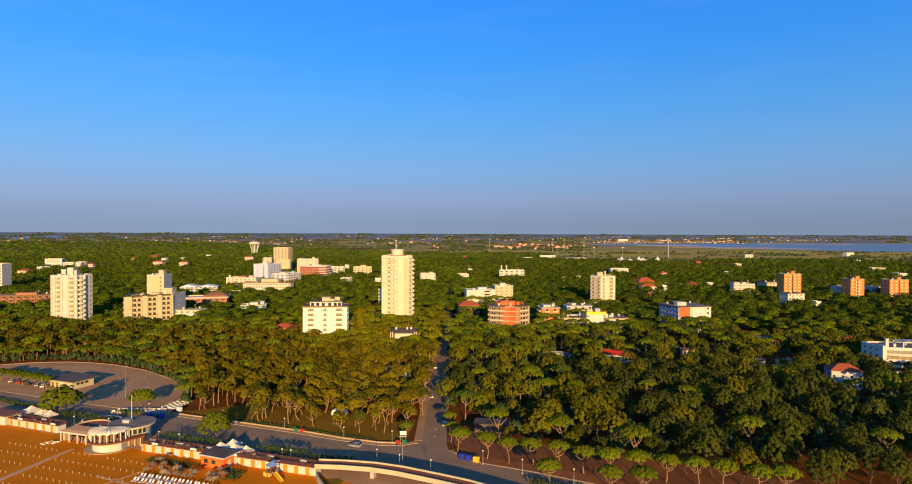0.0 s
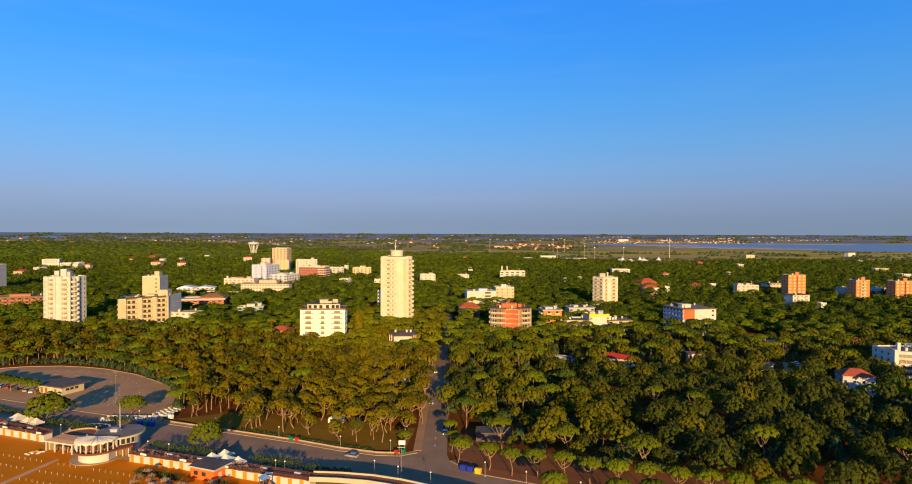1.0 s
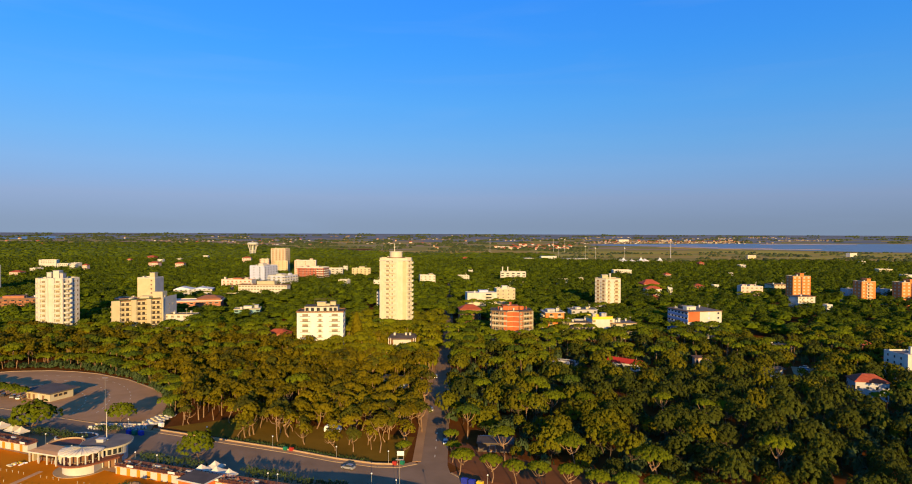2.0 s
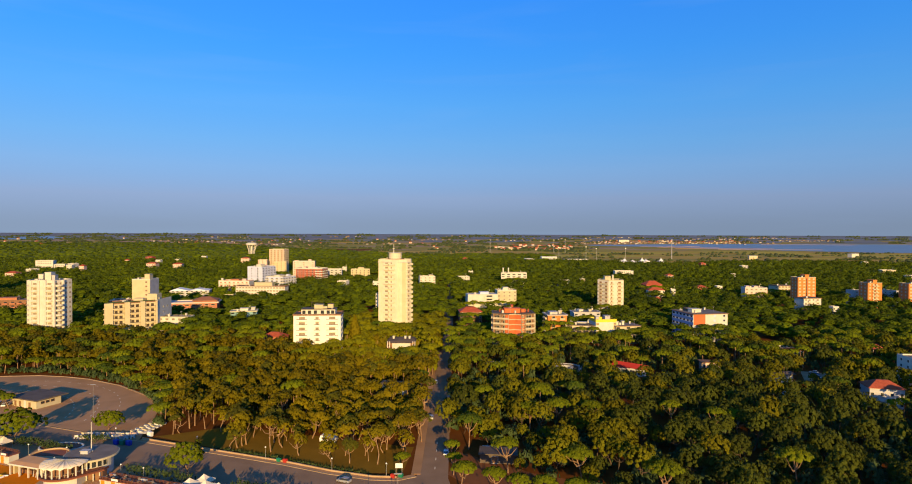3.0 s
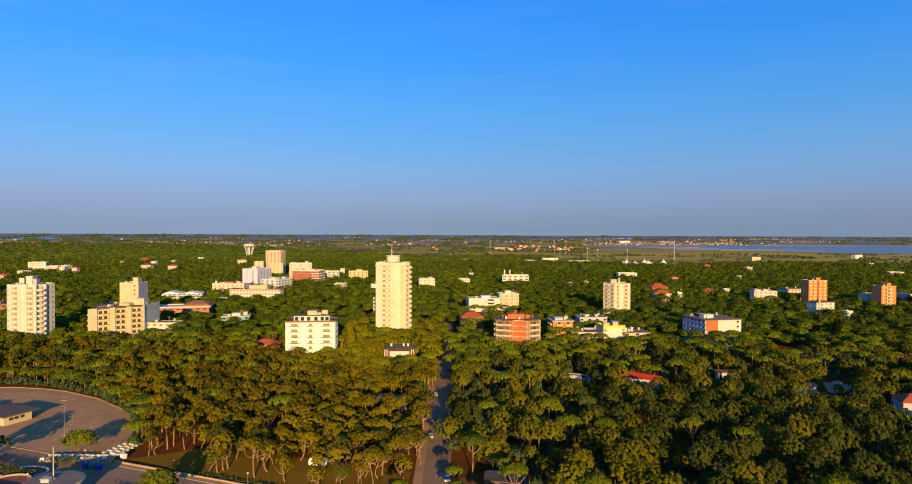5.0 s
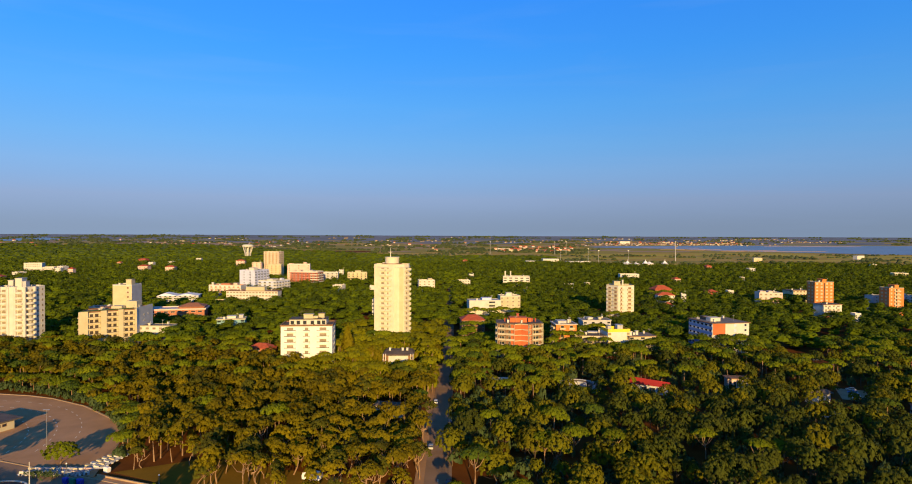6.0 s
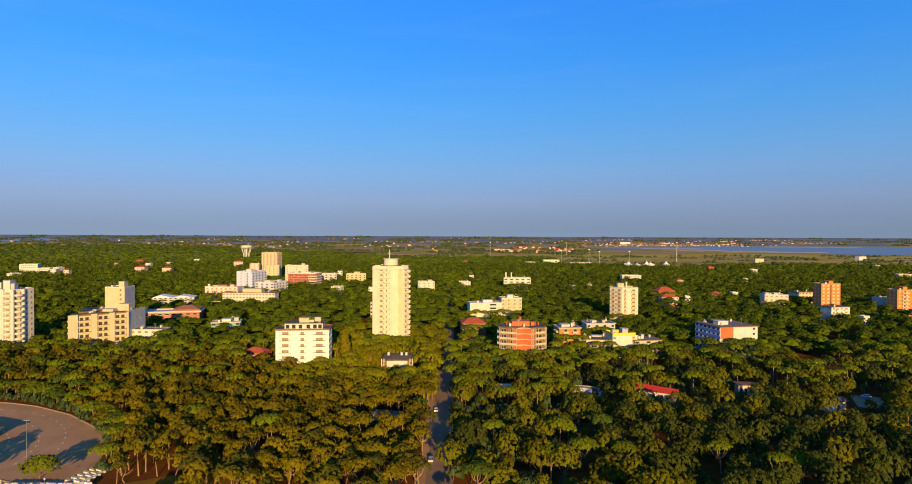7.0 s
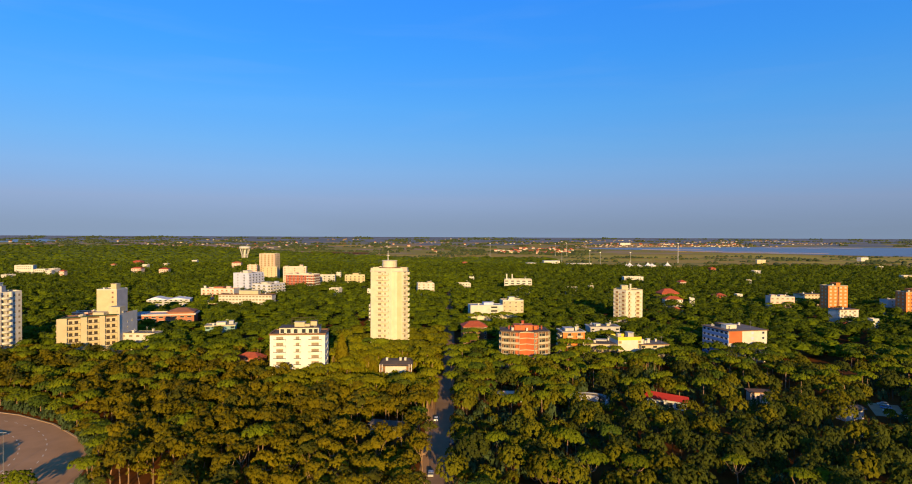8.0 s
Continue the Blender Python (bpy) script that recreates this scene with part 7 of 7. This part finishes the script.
def hedge(points, half, high, label):
    """A clipped or shaggy hedge made of small leaf tufts."""
    c = []
    for (ax, ay), (bx, by) in zip(points, points[1:]):
        k = int(math.hypot(bx - ax, by - ay) * half * 2 * 5)
        u = rs.uniform(0, 1, k)
        c.append(np.stack([ax + (bx - ax) * u + rs.uniform(-half, half, k), ay + (by - ay) * u + rs.uniform(-half, half, k), high * np.sqrt(rs.uniform(0.05, 1, k))], 1))
    c = np.concatenate(c)
    c = np.repeat(c, 4, 0) + rs.normal(0, 0.16, (4 * len(c), 3))
    v, f = sprays(rs, c, rs.normal(0, 1, c.shape) + np.array([0, -0.4, 0.6]), 0.26)
    v[:, 2] = np.maximum(v[:, 2], 0.0)
    tagged(new("hedge", mesh_of("hedge", v, f, (M_HEDGE,))), label, "hedge")


hedge([(-63, 194.2), (-55, 191.5), (-47, 189)], 1.3, 3.3, "shaggy dark green hedge beside the promenade")
hedge([(-46, 188.6), (-38, 186.5), (-31, 185)], 1.1, 2.4, "clipped dark green hedge beside the promenade")
hedge([(-151, 231), (-140, 228), (-128, 222)], 1.5, 2.6, "dark green hedge behind the cafe")
hedge([(-131, 236), (-122, 234)], 1.2, 2.0, "green shrubs beside the plaza road")
hedge([(-99, 204.6), (-88, 200.8), (-76, 197)], 1.1, 3.8, "row of green shrubs along the terrace")
hedge([(-84, 228.8), (-56, 218.2), (-42, 211.6), (-28, 206.8)], 0.38, 0.5, "low hedge along the pavement wall")
hedge([(22, 171), (30, 167), (40, 161)], 1.2, 1.6, "green hedge on the seaward road edge")
hedge([(-260, 283), (-215, 264), (-160, 240)], 1.0, 0.9, "low dark hedge along the seafront road")

hedge([beach_line(9, 7.0), beach_line(16, 6.0), beach_line(25, 7.6)], 1.1, 1.3, "dry shrubs behind the thatched umbrellas")
hedge([beach_line(38, 6.0), beach_line(44, 8.5), beach_line(42, 12.0)], 1.2, 1.7, "green shrubs beside the orange kiosk")

# things that show in the clearings of the wood
shed = thing("shelter", pose(13, 218.6, 0, 0, 0, -6), "dark flat-roofed shelter under pines", "shelter")
part("roof", Shape().box(-6.2, 6.2, -3.6, 3.6, 2.9, 3.2).mesh("roof", M_TAR), shed)
part("wall", Shape().box(-5.8, 5.8, -3.0, 3.2, 0, 2.9).mesh("wall", M_TAR), shed)
part("doorway", window_mesh(2.0, 2.2, M_SHUTTER, M_GREY), shed, m=pose(-1, -3.0, 0.1))
part("awning", Shape().box(-5.5, -1.0, 3.6, 5.2, 2.6, 2.75).mesh("awning", M_CANVAS), shed)


def pavilion_roof(name, x, y, z, w, d, rz, mat, label):
    ob = thing(name, pose(x, y, 0, 0, 0, rz), label, "shelter")
    part("roof", Shape().prism(box_plan(w, d), z, z + 0.3).prism(box_plan(w, d), z + 0.3, z + 1.3, 0, box_plan(w * 0.85, d * 0.15)).mesh("roof", mat), ob)
    part("wall", Shape().box(-w * 0.42, w * 0.42, -d * 0.36, d * 0.36, -0.1, z).mesh("wall", M_GREY), ob)
    part("doorway", window_mesh(1.6, 2.2, M_GLASS, M_WHITE), ob, m=pose(0, -d * 0.36, 0.1))


pavilion_roof("shed", -28.5, 300, 4.2, 13, 6, -14, M_TAR, "shed with a blue-grey metal roof between pines")
pavilion_roof("garden_house", 22, 347, 3.2, 14, 7, 4, M_PINK, "small house with a pinkish roof among pines")
pavilion_roof("carport", 160, 322, 4.0, 12, 6, 18, M_TAR, "dark-roofed carport among pines")
def lot(x, y, rz, w, d, cars):
    """A small paved yard with parked cars between the pines."""
    c, s = math.cos(radians(rz)), math.sin(radians(rz))
    sheet("yard", [(x + u * c - v * s, y + u * s + v * c) for u, v in ((-w, -d), (w, -d), (w, d), (-w, d))], 0.04, M_KERB, "pale paved yard between pines", "pavement")
    for k in range(cars):
        u = -w + 2.4 + k * (2 * w - 4.8) / max(cars - 1, 1)
        car(x + u * c, y + u * s, rz + 90 + 8 * math.sin(k * 2.2), (M_CANVAS, M_CARPAINT, M_BLUE, M_WHITE)[k % 4], ("white", "silver", "blue", "white")[k % 4] + " car parked in a yard between pines")


lot(184, 334, 65, 11, 6, 4)
lot(203, 416, 10, 14, 6, 5)
lot(258, 462, -30, 16, 7, 6)
kiosk = thing("garden_kiosk", pose(134, 345, 0, 0, 0, -8), "pink garden pavilion with a brown roof and lit front", "pavilion")
part("wall", Shape().box(-4.5, 4.5, -2.5, 3, 0, 5.2).mesh("wall", M_PINK), kiosk)
part("roof", Shape().box(-5.2, 5.2, -3.4, 3.6, 5.2, 5.6).mesh("roof", M_SHUTTER), kiosk, "brown flat roof")
for x in (-3.2, -1.1, 1.1, 3.2):
    part("window", window_mesh(1.3, 2.4, M_GLASS, M_PINK), kiosk, m=pose(x, -2.5, 1.6))
for x in (-4.9, 0, 4.9):
    part("post", Shape().box(x - 0.1, x + 0.1, -3.3, -3.1, 0, 5.2).mesh("post", M_SHUTTER), kiosk)

slide = thing("red_roofed_house", pose(90, 338, 0, 0, 0, -24), "house with a bright red sheet roof and glazed verandah", "house")
part("roof", Shape().add([(-9, -4, 4.4), (9, -4, 3.6), (9, 4, 3.6), (-9, 4, 4.4), (-9, 0, 6.6), (9, 0, 5.4)], [(0, 1, 5, 4), (2, 3, 4, 5), (1, 2, 5), (3, 0, 4), (3, 2, 1, 0)]).mesh("roof", M_RED), slide, "bright red sheet roof")
part("wall", Shape().box(-8, 8, -3.2, 3.2, -0.1, 4.0).mesh("wall", M_GREY), slide)
for k in range(4):
    part("window", window_mesh(2.4, 2.2, M_GLASS, M_WHITE), slide, m=pose(-5.6 + 3.6 * k, -3.2, 0.8))
pool = thing("pool_terrace", pose(57, 345, 0), "curved grey pool terrace with white rings", "pool")
for r, mat in ((9, M_GREY), (6.6, M_TAR), (4.2, M_GREY)):
    part("ring", strip([(r * math.cos(radians(a)), r * 0.9 * math.sin(radians(a))) for a in range(-40, 221, 10)], 0.5, 0, 2.4).mesh("ring", mat), pool)
part("platform", Shape().box(-8, 8, -9, -5.5, 0, 1.6).mesh("platform", M_GREY), pool)


# ---- distance: lagoon, tree belts, villages, masts ----
def water(name, edge_near, edge_far, label):
    v = [(x, y, ground_z(y) + 0.35) for x, y in edge_near] + [(x, y, ground_z(y) + 0.35) for x, y in edge_far]
    n = len(edge_near)
    tagged(new(name, mesh_of(name, v, [(i, i + 1, n + i + 1, n + i) for i in range(n - 1)], (M_WATER,))), label, "water", kind="structure")


YW = [2290, 2400, 2500, 2600, 2700, 2780, 2860, 2940, 3000, 3060, 3130, 3200, 3260]
LEFT = [0.70, 0.60, 0.52, 0.43, 0.385, 0.36, 0.30, 0.225, 0.215, 0.24, 0.31, 0.38, 0.46]
water("lagoon", [(q * y, y) for q, y in zip(LEFT, YW)][::-1], [(4300, y + 40) for y in YW][::-1], "broad blue-grey lagoon before a low far shore")
for y, q0, q1, deep in ((2560, 0.43, 0.60, 16), (2660, 0.36, 0.52, 14), (2745, 0.33, 0.43, 12), (2900, 0.30, 0.40, 14), (3170, 0.5, 0.66, 12)):
    bank = [(q0 * y + (q1 - q0) * y * k / 8, y + 9 * math.sin(2.1 * k + y)) for k in range(9)]
    tagged(new("mud_bank", strip(bank, deep * 0.5, ground_z(y) - 1, ground_z(y) + 1.0).mesh("mud_bank", M_MARSH)), "low reddish mud bank in the lagoon", "mud bank", kind="structure")
YL = [3550, 3700, 3850, 4000, 4150]
water("lagoon", [(-4300, y) for y in YL][::-1], [(q * y, y) for q, y in zip((-0.68, -0.645, -0.63, -0.64, -0.67), YL)][::-1], "narrow strip of pale lagoon water")

belts = []
for k in range(900):
    y = 1450 + 3300 * rs.uniform(0, 1) ** 1.25
    x = rs.uniform(-0.85, 0.85) * y
    if x > 0.16 * y and (y < 1500 or rs.uniform() < 0.45):
        continue
    if x > 0.2 * y and 2260 < y < 3290:
        continue
    for i in range(int(rs.uniform(3, 13))):
        bx, by = x + i * rs.uniform(9, 15), y + rs.normal(0, 5)
        belts.append((bx, by, ground_z(by) + rs.uniform(0, 2), (q := rs.uniform(4, 8) if y < 2300 else rs.uniform(6, 12)), q * rs.uniform(0.7, 1.0), rs.uniform(0, 6.28)))
makers = [(*dome(rs, 2, 6, 0.9), None) for i in range(8)]
joined_wood("tree_belt", belts, makers, (material("belt_foliage", (0.025, 0.04, 0.012), (0.07, 0.09, 0.025), 0.1, rough=0.85, fine=1.0, bump=0, per_island=0.5),), "dark tree belts and hedgerows across the plain")


def far_house(x, y, w, d, h, wall, roof, label, pitched=True):
    ob = thing("farmhouse" if w < 30 else "warehouse", pose(x, y, ground_z(y), 0, 0, rs.uniform(-20, 20)), label, "house" if w < 30 else "warehouse", "far village")
    part("wall", Shape().box(-w / 2, w / 2, -d / 2, d / 2, -1, h).mesh("wall", wall), ob)
    s = Shape()
    if pitched:
        s.prism(box_plan(w + 1, d + 1), h, h + 0.35 * d, 0, box_plan(w * 0.9, 0.3))
    else:
        s.box(-w / 2 - 0.3, w / 2 + 0.3, -d / 2 - 0.3, d / 2 + 0.3, h, h + 0.5)
    part("roof", s.mesh("roof", roof), ob)
    part("window", window_mesh(2.0, 1.6, M_GLASS, M_WHITE), ob, m=pose(0, -d / 2, h * 0.4))


for k in range(110):
    where = k % 7
    if where < 3:      # village ahead
        y = rs.uniform(2380, 2950)
        x = rs.uniform(0.06, 0.19) * y
    elif where < 5:    # town across the water
        y = rs.uniform(3290, 3700)
        x = rs.uniform(0.24, 0.52) * y
    else:              # scattered farms
        y = rs.uniform(2300, 3800)
        x = rs.uniform(-0.75, 0.02) * y
    big = rs.uniform() < 0.12
    w = rs.uniform(31, 44) if big else rs.uniform(8, 15)
    far_house(x, y, w, rs.uniform(8, 12), rs.uniform(3.5, 6.5), (M_CONCRETE, M_CREAM, M_PINK)[k % 3], M_GRAVELROOF if big else M_TILE, "white flat farm shed on the plain" if big else "red-roofed house in a far village", not big)
for x, y, w, d, h, label in ((203, 1510, 70, 18, 9, "long white sports hall with low roofs"), (235, 1560, 40, 16, 12, "white grandstand hall beside sports ground"), (132, 1700, 24, 14, 8, "white farm building on open land"), (300, 1540, 60, 14, 7, "long white sheds by the sports ground"),
                             (935, 3400, 55, 30, 15, "large pinkish white hospital block beyond the water"), (1232, 1900, 30, 14, 11, "white villa with outbuildings before the lagoon"), (831, 1718, 22, 12, 10, "orange farm building in meadows")):
    far_house(x, y, w, d, h, M_WHITE if "orange" not in label else M_YELLOW, M_CANVAS, label, False)


def specks(name, count, y0, y1, q0, q1, lumps, label):
    """Small pitched houses of a far village, past counting, as one mesh."""
    s = Shape()
    for k in range(count):
        c = rs.integers(0, lumps)
        y = y0 + (y1 - y0) * ((c * 0.37) % 1) + rs.normal(0, 70)
        x = (q0 + (q1 - q0) * (c + 0.5) / lumps) * y + rs.normal(0, 110)
        w, d, h, z = rs.uniform(3, 6.5), rs.uniform(3, 6), rs.uniform(2.2, 4.0), ground_z(y)
        s.box(x - w, x + w, y - d, y + d, z - 1, z + h, int(rs.integers(0, 3)))
        s.prism([(x - w - 0.5, y - d - 0.5), (x + w + 0.5, y - d - 0.5), (x + w + 0.5, y + d + 0.5), (x - w - 0.5, y + d + 0.5)], z + h, z + h + 2, 3, [(x - w, y - 0.3), (x + w, y - 0.3), (x + w, y + 0.3), (x - w, y + 0.3)])
    tagged(new(name, s.mesh(name, M_BLIND, M_CONCRETE, M_BLIND, M_SHUTTER)), label, "village", kind="stuff")


specks("far_village", 130, 2700, 4500, -0.55, 0.05, 9, "small tiled houses of a far village on the plain")
specks("far_village", 160, 3600, 4400, 0.05, 0.62, 7, "pale houses of a far town along the horizon")
specks("far_village", 320, 3290, 3520, 0.24, 0.46, 11, "pale crowded houses of a town on the far shore")
specks("far_village", 90, 2950, 3500, -0.55, -0.28, 5, "pale and red houses of a village beyond the wood")


def mast(x, y, h, label, r=0.5):
    ob = thing("mast", pose(x, y, ground_z(y)), label, "mast", "tall masts")
    part("pole", Shape().tube([(0, 0, -0.5), (0, 0, h)], [r, r * 0.6], 6).mesh("pole", M_GREY), ob)
    part("head", Shape().box(-1.6, 1.6, -0.4, 0.4, h - 1.2, h).mesh("head", M_STEEL), ob)


mast(562, 1600, 56, "tall pale lattice mast at the wood's rim", 1.0)
for x, y, h in ((256, 1530, 36), (330, 1560, 38), (356, 1560, 34), (430, 1560, 34)):
    mast(x, y, h, "floodlight mast of the sports ground", 0.4)
for x, y in ((352, 2200), (398, 2230), (120, 2150)):
    mast(x, y, 46, "thin power line pylon on the plain", 0.6)
tower_w = thing("water_tower", pose(-585, 1757, 0), "white funnel-shaped concrete water tower", "water tower")
part("shaft", Shape().tube([(0, 0, -1), (0, 0, 34)], [3.4, 2.8], 12).mesh("shaft", M_WHITE), tower_w)
part("tank", Shape().tube([(0, 0, 31.5), (0, 0, 34), (0, 0, 35), (0, 0, 39.5), (0, 0, 41.5)], [5, 13, 15.5, 15.5, 10], 24).mesh("tank", M_WHITE), tower_w)
for k in range(10):
    a = radians(36 * k + 9)
    part("rib", Shape().tube([(6.5 * math.cos(a), 6.5 * math.sin(a), -1), (8.2 * math.cos(a), 8.2 * math.sin(a), 17), (13.2 * math.cos(a), 13.2 * math.sin(a), 34.5)], [0.8, 0.8, 0.9], 5).mesh("rib", M_WHITE), tower_w)
part("ring_beam", strip([(8.2 * math.cos(radians(q)), 8.2 * math.sin(radians(q))) for q in range(0, 361, 20)], 0.6, 16.4, 17.6).mesh("ring_beam", M_WHITE), tower_w)
for k, (x, y, h) in enumerate(((392, 1462, 9), (408, 1490, 11), (421, 1466, 8.5), (447, 1478, 13), (463, 1500, 9), (496, 1488, 12))):
    ob = thing("circus_tent", pose(x, y, 0), "white peaked big-top tent at the wood's rim", "tent", "big-top tents")
    s = Shape().prism(ring(10, 12), 0, 4.5).prism(ring(10.6, 12), 4.5, 6.4, 0, ring(5.5, 12)).prism(ring(5.5, 12), 6.4, h, 0, ring(0.5, 12))
    part("canvas", s.mesh("canvas", M_CANVAS), ob)
    part("king_pole", Shape().tube([(0, 0, 0), (0, 0, h + 3)], [0.3, 0.2], 6).mesh("king_pole", M_STEEL), ob)
